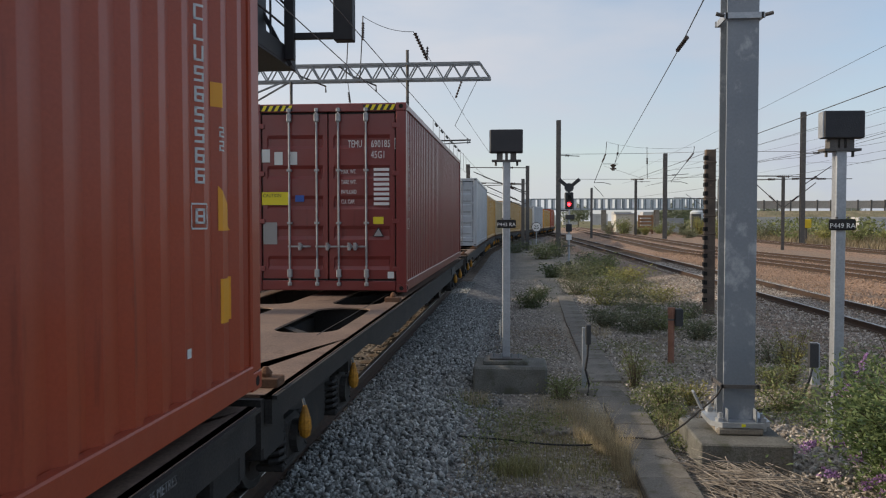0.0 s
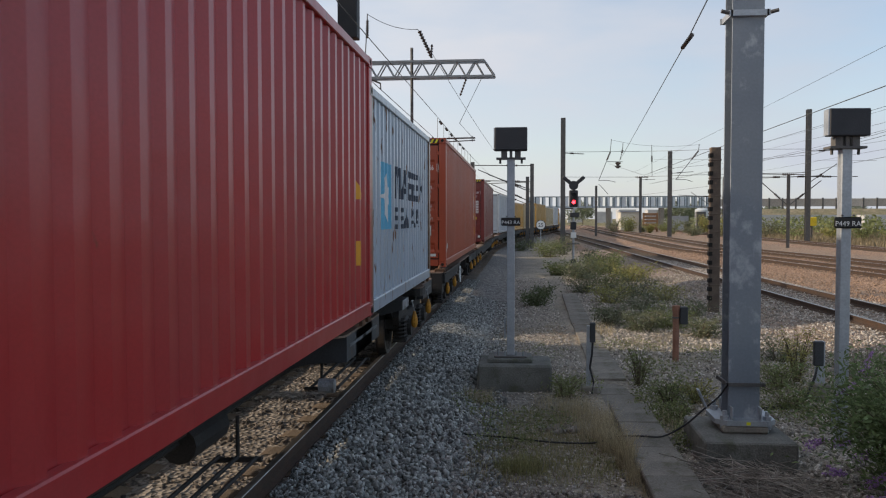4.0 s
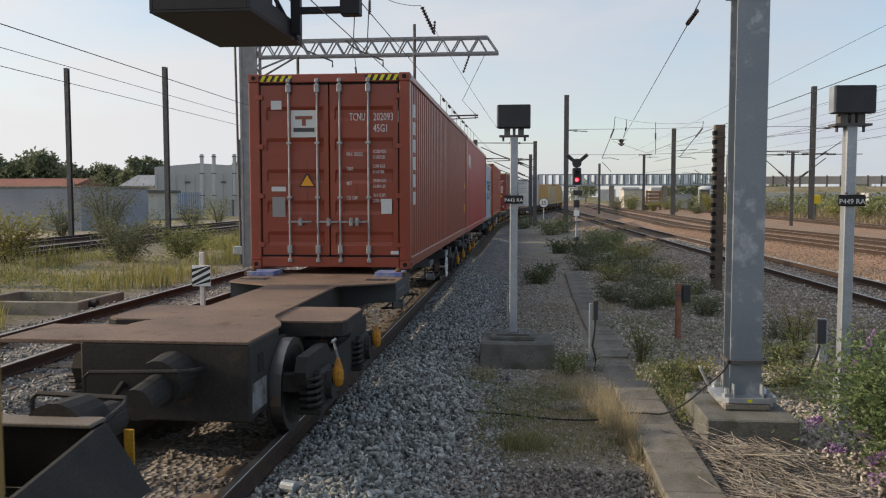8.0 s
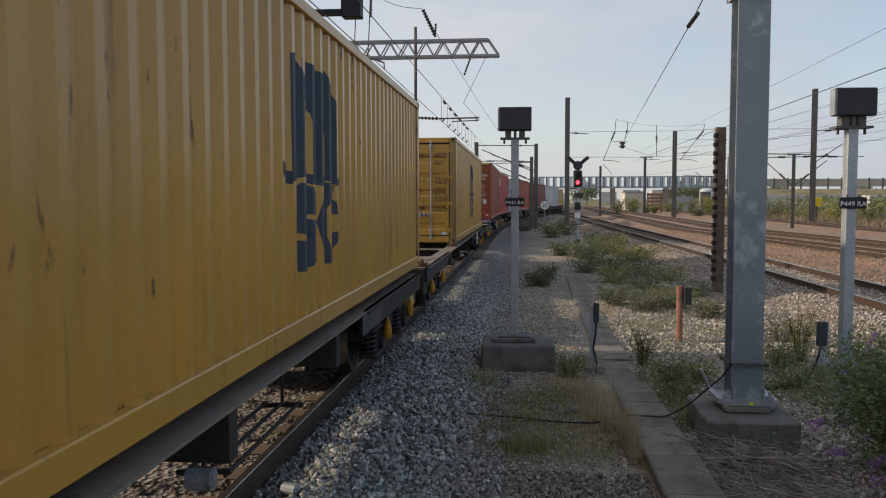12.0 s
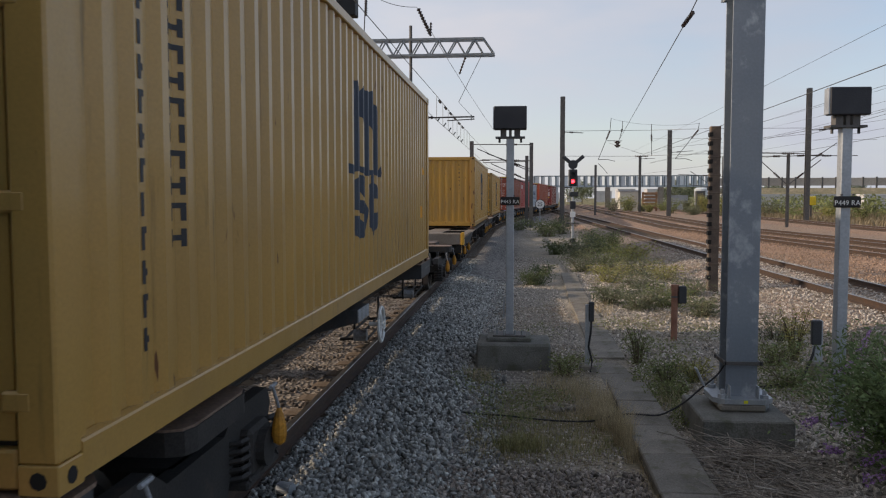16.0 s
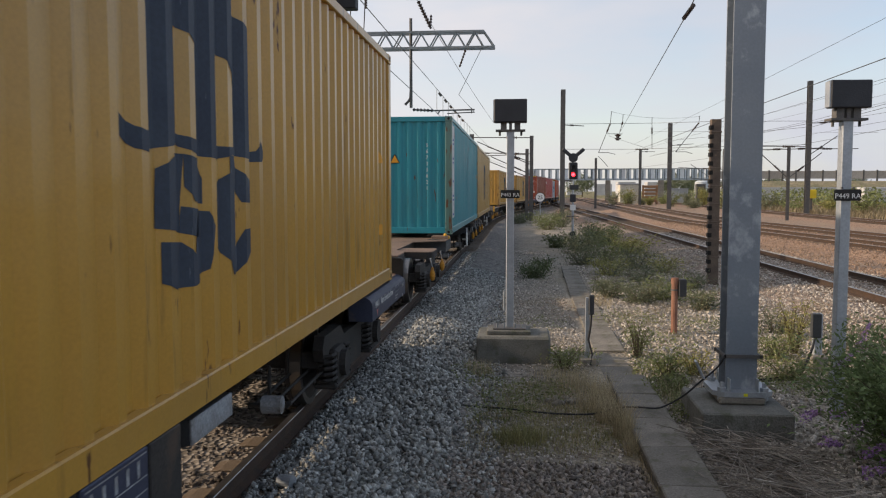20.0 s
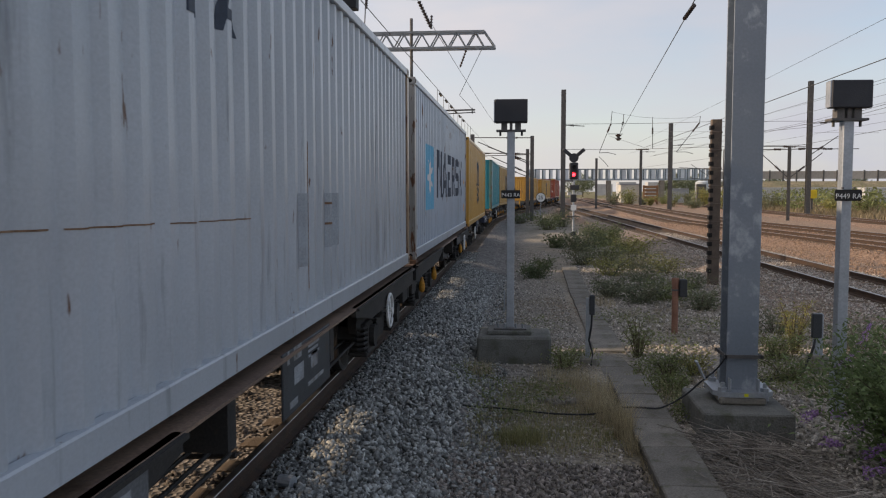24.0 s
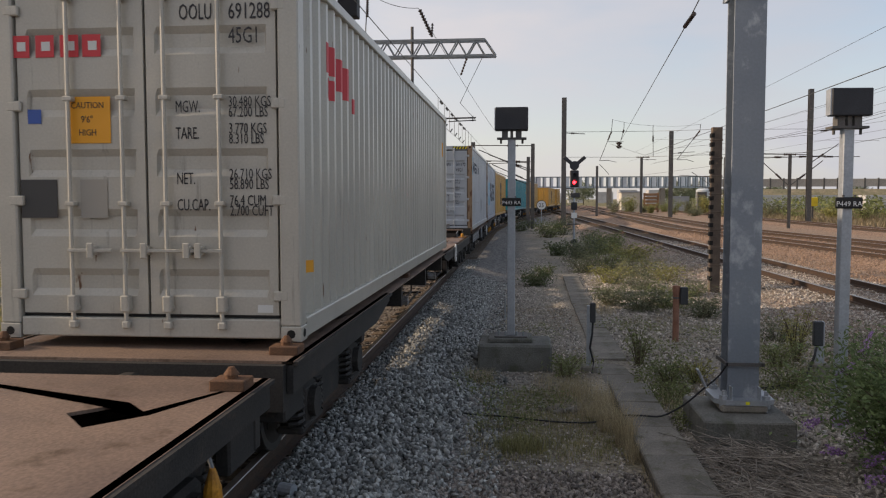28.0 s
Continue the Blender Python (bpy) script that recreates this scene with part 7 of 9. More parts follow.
def signal_cage():
    g = thing("signal_cage", "dark steel signal housing and walkway hung over the siding", "signal gantry")
    x0, x1, y0, y1, z = -8.25, -5.95, 17.6, 21.8, 6.16
    part("floor_plate", B(x0, x1, y0, y1, z, z + 0.06, bevel=0.01), "cage_steel", g)
    for x in (x0, x1 - 0.08):
        part("side_beam", B(x, x + 0.08, y0, y1, z + 0.06, z + 0.5, bevel=0.01), "cage_steel", g)
    for y in (y0, y1 - 0.08):
        part("end_beam", B(x0 + 0.08, x1 - 0.08, y, y + 0.08, z + 0.06, z + 0.5, bevel=0.01), "cage_steel", g)
    part("housing", B(x0 + 0.2, x1 - 0.55, y0 + 0.1, y1 - 0.8, z + 0.062, z + 2.2, bevel=0.03), "cage_steel", g)
    for y in (y0 + 0.1, (y0 + y1) / 2, y1 - 0.1):
        part("rail_post", T((x1 - 0.05, y, z + 0.5), (x1 - 0.05, y, z + 1.6), 0.03, 6), "cage_steel", g)
    for h in (1.0, 1.58):
        part("guard_rail", T((x1 - 0.05, y0, z + h), (x1 - 0.05, y1, z + h), 0.028, 6), "cage_steel", g)
    part("upright", B(-5.95, -5.7, 20.7, 20.9, z + 0.1, z + 3.5, bevel=0.01), "cage_steel", g)
    part("slope_brace", B(-0.05, 0.05, -0.05, 0.05, 0.0, 1.6, m=pose(-5.8, 20.8, z - 0.05, 0, -28, 0)), "cage_steel", g)
    part("cross_arm", B(-5.75, -4.2, 20.72, 20.88, z + 0.62, z + 0.78, bevel=0.01), "cage_steel", g)
    part("arm_end", B(-4.65, -4.15, 20.6, 21.0, z + 0.55, z + 1.8, bevel=0.02), "cage_steel", g)
    for y in (y0 + 0.5, y1 - 0.5):
        part("hanger", B(x0 + 0.02, x0 + 0.14, y - 0.06, y + 0.06, z + 0.5, 9.0), "cage_steel", g)
    part("carrying_beam", B(-23.0, -5.7, 20.5, 21.1, 9.0, 9.6, bevel=0.02), "cage_steel", g)
    part("carrying_post", B(-23.0, -22.4, 20.5, 21.1, -0.7, 9.0, bevel=0.02), "cage_steel", g)
    lt = thing("canopy_beam", "dark sloping end of a canopy beam over the platform end", "canopy")
    part("beam", T((-10.5, 10.0, 2.7), (-4.4, 10.0, 6.9), 0.28, 4), "cage_steel", lt)
    part("post", B(-10.7, -10.4, 9.8, 10.2, -0.7, 2.9, bevel=0.02), "cage_steel", lt)


def steel_post(x, y, top, w=0.3, label="tall dark steel overhead line mast", arms=(), group="overhead line masts"):
    m = thing("catenary_mast", label, "mast", pose(x, y, 0), group=group)
    b = h_section(w / 2, w / 2, w * 0.12, -0.8, top)
    part("column", b, "old_steel", m)
    for x0, z0, x1, z1 in arms:
        a = bmesh.new()
        s = 1 if x1 > x0 else -1
        tube(a, (x0, 0, z0), (x1, 0, z1), 0.04, 6)
        part("arm", a, "old_steel", m)
        i = bmesh.new()
        f = 0.25
        p, q = Vector((x0, 0, z0)), Vector((x1, 0, z1))
        insulator(i, p.lerp(q, f), p.lerp(q, f + 0.2), 0.11)
        part("insulator", i, "insulator", m)
    return m


def far_line():
    steel_post(3.85, 76, 11.3, 0.42, "tall grey steel mast beside a signal", [(0.2, 8.1, 1.9, 8.0)])
    steel_post(26.9, 80, 12.3, 0.42, "tall dark steel mast beyond the main lines", [(0.2, 8.4, 3.2, 8.5), (0.2, 6.2, -5.5, 6.3), (0.2, 5.5, 2.6, 7.2), (0.2, 6.0, 4.5, 6.0)])
    steel_post(22.0, 70, 5.7, 0.22, "slim steel mast between the main lines", [(0, 5.5, 2.8, 5.6), (0, 5.5, -2.8, 5.5), (-0.1, 3.2, -2.4, 5.3), (0.1, 3.2, 2.6, 5.2)])
    steel_post(19.5, 110, 10.9, 0.5, "tall dark steel mast beyond the main lines", [(0.2, 8.0, 3.0, 8.2)])
    steel_post(20.0, 140, 9.0, 0.4, "dark steel mast beyond the main lines", [(0.2, 8.6, 2.4, 8.6)])
    steel_post(10.4, 115, 6.6, 0.3, "slim steel mast beside the main lines")
    steel_post(27.0, 112, 7.6, 0.45, "dark steel mast beyond the main lines", [(-0.2, 3.4, -4.6, 3.8), (-0.2, 2.7, -4.4, 5.6), (-0.2, 4.9, -6.0, 5.2)])
    steel_post(0.9, 67, 6.55, 0.3, "grey steel mast beside the curving siding", [(0, 6.4, -4.7, 6.45), (0, 4.2, -4.4, 6.1), (0, 5.1, -4.0, 5.2), (0, 4.4, -3.6, 5.7), (0, 3.4, -3.3, 4.9)])
    steel_post(0.6, 75, 5.9, 0.3, "grey steel mast beside the curving siding", [(0, 5.4, -4.0, 5.3), (0, 3.4, -4.0, 5.0)])
    steel_post(-4.7, 80, 7.6, 0.36, "grey steel mast behind the train")
    steel_post(-6.6, 84, 6.2, 0.3, "grey steel mast behind the train", [(0, 5.9, 3.5, 5.9)])
    for x, y, top, w in ((-24.65, 42.5, 9.05, 0.22), (-24.75, 55.0, 11.05, 0.3)):
        steel_post(x, y, top, w, "tall dark steel mast beyond the weeds")
    for x, y, top in ((-36.5, 104, 9.5), (-32.5, 104, 9.6), (-25.6, 104, 9.6)):
        steel_post(x, y, top, 0.8, "grey steel mast before a warehouse")
    # headspan insulators over the main lines
    spans = [((9.73, 90, 10.64), (9.62, 90, 9.3), (8.4, 90, 6.2)), ((10.96, 90, 10.28), (10.93, 90, 9.49), (10.64, 90, 8.36)), ((14.01, 90, 9.98), (14.03, 90, 8.85), (14.07, 90, 6.58)), ((19.01, 90, 10.03), (18.92, 90, 9.31), (16.56, 90, 6.25))]
    hs = thing("headspan", "sagging headspan wires with hanging insulators over the main lines", "overhead wire", pose(0, 0, 0))
    for a, b, c in spans:
        part("hanger", pipe(bmesh.new(), [a, b, c], 0.035, 5), "wire", hs)
        i = bmesh.new()
        insulator(i, Vector(b), Vector(b).lerp(Vector(c), 0.3), 0.12, 7)
        part("insulator", i, "insulator", hs)
    i = bmesh.new()
    insulator(i, (10.44, 90, 8.2), (10.44, 90, 7.5), 0.36, 2)
    part("insulator", i, "insulator", hs)
    part("span_wire", wire("w", [(4.12, 78, 8.35), (13.98, 90, 9.32), (19.06, 84, 8.96), (26.9, 80, 8.6)], 0.02), "wire", hs)
    part("span_wire", wire("w", [(4.14, 78, 6.0), (11.99, 90, 6.55), (17.8, 84, 6.44), (26.9, 80, 6.4)], 0.02), "wire", hs)
    part("span_wire", wire("w", [(9.73, 90, 10.6), (14.0, 90, 9.9), (19.0, 90, 10.0)], 0.012, 0.12), "wire", hs)
    for pts in (((8.4, 90, 6.2), (9.33, 90, 6.23), (10.19, 90, 6.02)), ((16.56, 90, 6.25), (17.67, 90, 6.25), (18.32, 90, 6.04)), ((9.31, 90, 8.23), (10.94, 90, 8.21)), ((8.4, 90, 5.8), (9.0, 90, 5.2), (9.4, 90, 4.7))):
        part("registration_tube", pipe(bmesh.new(), list(pts), 0.03, 5), "wire", hs)
    i = bmesh.new()
    insulator(i, (12.3, 90, 6.55), (13.7, 90, 6.55), 0.1, 8)
    part("insulator", i, "insulator", hs)


def signal():
    s = thing("railway_signal", "tall black colour-light signal showing red, with angled route indicator arms", "railway signal", pose(2.86, 45.0, -0.25))
    part("post", T((0, 0.1, -0.8), (0, 0.1, 4.0), 0.06, 10), "galvanised", s)
    part("back_board", B(-0.24, 0.24, 0.0, 0.2, 2.98, 3.9, bevel=0.05), "box_black", s)
    for z in (3.24, 3.62):
        part("hood", T((0, -0.22, z + 0.02), (0, 0.0, z), 0.12, 12, cap=False), "box_black", s)
    part("red_lamp", T((0, -0.03, 3.24), (0, 0.0, 3.24), 0.09, 16), "lamp_red", s, "lit red signal lamp")
    part("indicator_hub", T((0, -0.02, 4.15), (0, 0.15, 4.15), 0.25, 18), "box_black", s)
    for sx in (-1, 1):
        part("indicator_arm", B(-0.1, 0.1, 0.0, 0.12, 0.0, 0.62, bevel=0.03, m=pose(sx * 0.1, 0, 4.22, 0, sx * 50, 0)), "box_black", s, "unlit route indicator arm")
    part("bracket", B(-0.5, 0.02, 0.05, 0.15, 2.86, 2.94), "old_steel", s)
    part("lower_lamp", B(-0.2, 0.3, -0.02, 0.25, 2.42, 2.68, bevel=0.03), "wagon_grey", s)
    part("lower_box", B(-0.16, 0.16, -0.02, 0.2, 1.75, 2.17, bevel=0.03), "box_black", s)
    part("number_plate", B(-0.15, 0.15, -0.03, -0.015, 1.3, 1.6), "sign_white", s, "small white plate")
    part("step_plate", B(-0.35, 0.3, -0.1, 0.25, 0.95, 1.0), "old_steel", s)
    part("ground_box", B(-0.14, 0.14, -0.05, 0.2, -0.35, 0.12, bevel=0.03), "box_black", s)


M["lamp_red"] = plain("lamp_red", (1.0, 0.02, 0.03), 0.3, 0, 9.0)
truss_cantilever()
signal_cage()
far_line()
signal()
for label, pts in (("heavy overhead wire rising over the main lines", [(3.3, 13.0, 6.4), (4.27, 22.0, 6.68), (10.3, 90, 7.75)]),
                   ("overhead wire above the first main line", [(9.5, 14, 5.6), (8.8, 60, 5.2), (9.5, 90, 8.0)]),
                   ("overhead wire beyond the mast", [(24, 20, 8.2), (20.5, 60, 6.6), (15.4, 90, 7.4)]),
                   ("overhead wire beyond the mast", [(26, 28, 8.9), (22, 60, 7.2), (15.4, 100, 6.2)]),
                   ("overhead wire beyond the mast", [(24, 22, 6.4), (21, 70, 5.5), (17, 120, 5.4)]),
                   ("overhead wire above the far main line", [(30, 24, 9.6), (27, 80, 8.6), (22, 140, 8.0)]),
                   ("thin overhead wire above the main lines", [(14.64, 110, 8.09), (13.59, 60, 8.13), (13.0, 30, 8.3)]), ("thin overhead wire above the main lines", [(13.91, 110, 6.96), (13.63, 60, 6.43), (13.3, 30, 6.2)]),
                   ("thin overhead wire crossing to a mast", [(17.36, 110, 9.84), (13.76, 60, 6.29)]), ("thin overhead wire beyond the mast", [(26.85, 95, 10.49), (19.78, 48, 8.02), (17.0, 30, 7.3)]),
                   ("thin overhead wire beyond the mast", [(26.86, 95, 9.7), (19.8, 48, 7.34), (17.0, 30, 6.6)]), ("thin overhead wire beyond the mast", [(26.88, 95, 8.78), (19.83, 48, 6.37), (17.0, 30, 5.6)]),
                   ("thin overhead wire beyond the mast", [(26.92, 95, 7.4), (19.84, 48, 5.89), (17.0, 30, 5.3)]), ("thin overhead wire beyond the mast", [(32.44, 95, 8.56), (19.86, 48, 5.33)]),
                   ("overhead wire above the yard", [(-19.4, 4, 7.66), (-19.4, 60, 7.66), (-19.4, 140, 7.6)]),
                   ("overhead wire above the yard", [(-19.4, 4, 6.97), (-19.4, 60, 6.97), (-19.4, 140, 6.9)])):
    w = thing("overhead_wire", label, "overhead wire", group="overhead wires")
    part("strand", wire("strand", pts, 0.009 if "thin" in label else 0.014, 0.0), "wire", w)
    if "heavy" in label:
        i = bmesh.new()
        insulator(i, Vector(pts[1]) + Vector((-0.02, -0.9, 0.02)), Vector(pts[1]) + Vector((0.02, 0.6, -0.02)), 0.06, 8)
        part("insulator", i, "insulator", w)


# ---- distance ----
M["shed_grey"] = surface("shed_grey", (0.3, 0.32, 0.36), (0.25, 0.27, 0.3), 0.4, 0.8, 0, 8, 0.08, 0.05, (0.2, 0.2, 0.21), 0.35, (1, 1, 0.3), 0.5)
M["cladding"] = surface("cladding", (0.36, 0.38, 0.4), (0.31, 0.33, 0.35), 0.1, 0.6, 0, 3, 0.06, 0.03)
M["roof_red"] = surface("roof_red", (0.27, 0.1, 0.07), (0.2, 0.08, 0.06), 0.6, 0.9, 0, 8, 0.2)
M["blue_steel"] = surface("blue_steel", (0.17, 0.24, 0.36), (0.13, 0.19, 0.29), 0.5, 0.6, 0, 8, 0.1)
M["glass_dark"] = plain("glass_dark", (0.06, 0.07, 0.08), 0.15)
M["bridge_steel"] = surface("bridge_steel", (0.36, 0.42, 0.46), (0.3, 0.36, 0.4), 0.3, 0.6, 0, 4, 0.1)
M["bridge_panel"] = surface("bridge_panel", (0.66, 0.71, 0.74), (0.55, 0.6, 0.63), 0.2, 0.5, 0, 4, 0.08, vary=0.15)
M["bridge_dark"] = surface("bridge_dark", (0.15, 0.19, 0.21), (0.12, 0.15, 0.17), 0.3, 0.6, 0, 4, 0.1)
M["fence_board"] = surface("fence_board", (0.42, 0.38, 0.34), (0.33, 0.3, 0.26), 0.3, 0.9, 0, 4, 0.2, vary=0.15)
M["pale_render"] = surface("pale_render", (0.6, 0.57, 0.48), (0.5, 0.47, 0.4), 0.5, 0.9, 0, 6, 0.1)
M["crate_wood"] = surface("crate_wood", (0.3, 0.17, 0.09), (0.22, 0.12, 0.07), 1, 0.9, 0, 10, 0.2)


def buildings():
    a = thing("low_shed", "long low grey rendered shed beyond the yard", "shed")
    part("wall", B(-75, -31.4, 55.5, 66, -0.6, 2.75, bevel=0.03), "shed_grey", a)
    part("roof", B(-75.2, -31.3, 55.4, 66.2, 2.75, 2.88, bevel=0.02), "concrete", a)
    b = thing("tiled_building", "long building with a red roof behind the shed", "building")
    part("wall", B(-95, -47.6, 80, 90, -0.6, 2.7), "shed_grey", b)
    rf = bmesh.new()
    prism(rf, ((79.5, 2.7), (90.5, 2.7), (85, 4.1)), lambda u, v, w: Vector((-97 + w, u, v)), 50)
    part("roof", rf, "roof_red", b)
    c = thing("warehouse", "large pale grey clad warehouse with a shallow roof", "warehouse")
    w = bmesh.new()
    prism(w, ((-70, -0.6), (-37, -0.6), (-37, 6.6), (-61, 8.4), (-70, 7.7)), lambda u, v, d: Vector((u, 150 + d, v)), 40)
    part("wall", w, "cladding", c)
    for i in range(18):
        part("cladding_rib", B(-69.6 + i * 1.85, -69.5 + i * 1.85, 149.86, 149.99, -0.4, 6.4), "cladding", c)
    for i in range(3):
        part("hatch", B(-64 + i * 7, -63 + i * 7, 149.85, 149.98, 4.6, 5.0), "old_steel", c)
    d = thing("office_building", "flat-roofed building with a dark glazed upper storey", "building")
    part("wall", B(-66, -41, 195, 215, -0.6, 5.0), "shed_grey", d)
    part("glazing", B(-65.8, -41.2, 194.9, 214.8, 5.0, 10.2), "glass_dark", d)
    part("roof", B(-66.2, -40.8, 194.6, 215.2, 10.2, 10.6), "cladding", d)
    for i in range(14):
        part("mullion", B(-65.8 + 1.88 * i, -65.6 + 1.88 * i, 194.75, 194.9, 5.0, 10.2), "cladding", d)
    part("transom", B(-65.8, -41.2, 194.78, 194.88, 7.5, 7.7), "cladding", d)
    e = thing("outbuilding", "pale single-storey outbuilding with a flat roof", "building")
    part("wall", B(-46.5, -39.4, 82, 90, -0.6, 2.5), "pale_render", e)
    part("roof", B(-46.8, -39.1, 81.6, 90.4, 2.5, 2.8), "old_steel", e)
    part("plinth", B(-46.6, -39.3, 81.9, 81.99, -0.6, -0.1), "concrete", e)
    for x0, x1 in ((-45.4, -44.2), (-43.4, -42.4), (-41.4, -40.4)):
        part("window", B(x0, x1, 81.93, 81.99, 0.9, 1.9, bevel=0.01), "glass_dark", e)
    for x, y in ((-42.45, 105), (-40.8, 105), (-38.0, 105)):
        m = thing("grey_column", "plain grey steel column in the yard", "column", pose(x, y, 0), group="grey columns")
        part("shaft", B(-0.19, 0.19, -0.19, 0.19, -0.6, 7.7, bevel=0.02), "galvanised", m)
        for z in (2.2, 5.1, 7.3):
            part("collar", B(-0.26, 0.26, -0.26, 0.26, z, z + 0.12, bevel=0.01), "old_steel", m)
    h = thing("house", "distant house with hipped grey roof", "house")
    part("wall", B(-92, -84.5, 180, 188, -0.6, 4.5), "pale_render", h)
    rf = bmesh.new()
    prism(rf, ((179.5, 4.5), (188.5, 4.5), (184, 7.1)), lambda u, v, w: Vector((-92.5 + w + (0 if v < 5 else (2.5 if w < 1 else -1.0)), u, v)), 8.5)
    part("roof", rf, "shed_grey", h)
    f = thing("palisade_fence", "blue-grey steel palisade fence", "fence", group="yard fences")
    pale = finish(B(-0.1, 0.1, -0.02, 0.02, -1.1, 2.2, bevel=0.01), "pale", "blue_steel")
    for i in range(30):
        part("pale", pale, None, f).matrix_basis = pose(-54.6 + 0.32 * i, 112, 0.5)
    for z in (0.2, 1.7):
        part("fence_rail", B(-54.8, -45.2, 112.02, 112.08, z + 0.5, z + 0.58), "blue_steel", f)
    for k, x in enumerate((-37.7, -34.9, -32.1)):
        g = thing("equipment_cabinet", "pale grey lineside equipment cabinet", "equipment cabinet", pose(x, 100, 0), group="equipment cabinets")
        part("body", B(-1.3, 1.3, -0.5, 0.5, -0.5, 1.7, bevel=0.04), "cladding", g)
        part("roof", B(-1.4, 1.4, -0.6, 0.6, 1.7, 1.82, bevel=0.02), "cladding", g)
        part("door", B(-0.6, 0.6, -0.53, -0.5, -0.2, 1.5, bevel=0.01), "cladding", g)


def bridge():
    b = thing("footbridge", "long pale steel footbridge over the main lines", "bridge", pose(0, 200, 0))
    part("girder", B(3.4, 46.5, -1.5, -1.2, 4.6, 5.0), "bridge_steel", b)
    part("top_rail", B(3.4, 46.5, -1.45, -1.25, 7.2, 7.36), "bridge_dark", b)
    part("walkway", B(3.4, 46.5, -1.2, 1.2, 4.6, 4.85), "bridge_steel", b)
    part("rear_rail", B(3.4, 46.5, 1.25, 1.45, 7.2, 7.36), "bridge_dark", b)
    for i in range(26):
        x = 3.5 + 1.7 * i
        part("upright", B(x - 0.11, x + 0.11, -1.55, -1.2, 4.6, 7.3), "bridge_dark", b)
        part("rear_upright", B(x - 0.1, x + 0.1, 1.2, 1.5, 4.6, 7.3), "bridge_dark", b)
        if i < 25:
            part("panel", B(x + 0.16, x + (0.7 if i % 4 else 1.1), -1.36, -1.3, 5.05, 7.15), "bridge_panel", b)
            part("rear_panel", B(x + 0.12, x + 0.8, 1.3, 1.36, 5.0, 7.1), "bridge_panel", b)
    for x in (2.5, 21, 33.5, 44.5):
        part("pier", B(x - 0.5, x + 0.5, -1.2, 1.2, -0.6, 4.55, bevel=0.05), "concrete", b)
    part("stair_tower", B(1.6, 3.3, -1.8, 2.5, -0.6, 7.3, bevel=0.05), "bridge_steel", b)
    w = thing("boundary_fence", "long weathered boarded fence along the top of a bank", "fence", pose(0, 203, 0))
    board = finish(B(-1.45, 1.45, -0.06, 0.06, 4.9, 6.75), "fence_panel", "fence_board")
    post = finish(B(-0.16, 0.16, -0.16, 0.16, 2.0, 6.95), "fence_post", "old_steel")
    for i in range(32):
        part("fence_panel", board, None, w).matrix_basis = pose(48.5 + 3.1 * i, 0, 0)
        part("fence_post", post, None, w).matrix_basis = pose(46.95 + 3.1 * i, -0.02, 0)
    v, f = [], []
    for i in range(40):
        x = 44 + 3.0 * i
        for y, z in ((186, -0.5), (194, 2.2 + 0.5 * noise.noise((x * 0.3, 0, 1))), (201, 4.3), (210, 4.3), (214, -0.5)):
            v.append((x, y, z))
    for i in range(39):
        for j in range(4):
            f.append((i * 5 + j, i * 5 + 5 + j, i * 5 + 6 + j, i * 5 + 1 + j))
    ob = new("bank", loose("bank", v, f, "bank_grass", True))
    tagged(ob, "overgrown earth bank below the boarded fence", "bank", kind="structure")
    k = thing("low_wall", "long pale concrete wall beyond the weeds", "wall", kind="structure")
    part("wall_panel", B(38, 120, 160, 160.4, -0.5, 2.7), "pale_wall", k)
    t = thing("storage_tank", "pale upright storage tank", "tank", pose(36.6, 170, 0))
    part("shell", T((0, 0, -0.5), (0, 0, 3.8), 1.4, 20), "bridge_panel", t)
    part("lid", T((0, 0, 3.8), (0, 0, 4.1), 1.45, 20, 0.9), "bridge_panel", t)
    c = thing("yellow_bin", "yellow lineside grit bin on a post", "grit bin", pose(30.0, 88, 0))
    part("bin", B(-0.42, 0.42, -0.4, 0.4, 1.3, 2.2, bevel=0.05), "bin_yellow", c)
    part("stand", B(-0.1, 0.1, -0.1, 0.1, -0.5, 1.3), "old_steel", c)
    s = thing("timber_stack", "stack of brown timber crates beside a pale hut", "crates", pose(23.2, 150, 0))
    for i in range(5):
        part("timber", B(-1.3, 1.3, -0.6, 0.6, 0.1 + 0.62 * i, 0.55 + 0.62 * i, bevel=0.02), "crate_wood", s)
    for x in (-1.2, 1.2):
        part("bearer", B(x - 0.1, x + 0.1, -0.55, 0.55, -0.5, 3.1), "crate_wood", s)
    h = thing("hut", "small pale rendered hut beyond the tracks", "hut", pose(20.0, 152, 0))
    part("wall", B(-2.0, 1.4, -1.5, 2, -0.5, 3.2, bevel=0.03), "pale_render", h)
    part("roof", B(-2.2, 1.6, -1.7, 2.2, 3.2, 3.4, bevel=0.02), "shed_grey", h)
    part("door", B(-0.9, -0.1, -1.53, -1.5, -0.4, 1.6), "old_steel", h)
    for x, y, w_, hh in ((28.2, 150, 1.6, 2.4), (31.6, 148, 0.8, 3.2)):
        q = thing("relay_cabinet", "pale metal relay cabinet among weeds", "equipment cabinet", pose(x, y, 0), group="equipment cabinets")
        part("body", B(-w_, w_, -0.6, 0.6, -0.5, hh, bevel=0.03), "cladding" if w_ > 1 else "old_steel", q)
        part("cap", B(-w_ - 0.08, w_ + 0.08, -0.68, 0.68, hh, hh + 0.1), "cladding", q)
    q = thing("white_trailer", "white box trailer parked beyond the weeds", "trailer", pose(44.0, 108, 0))
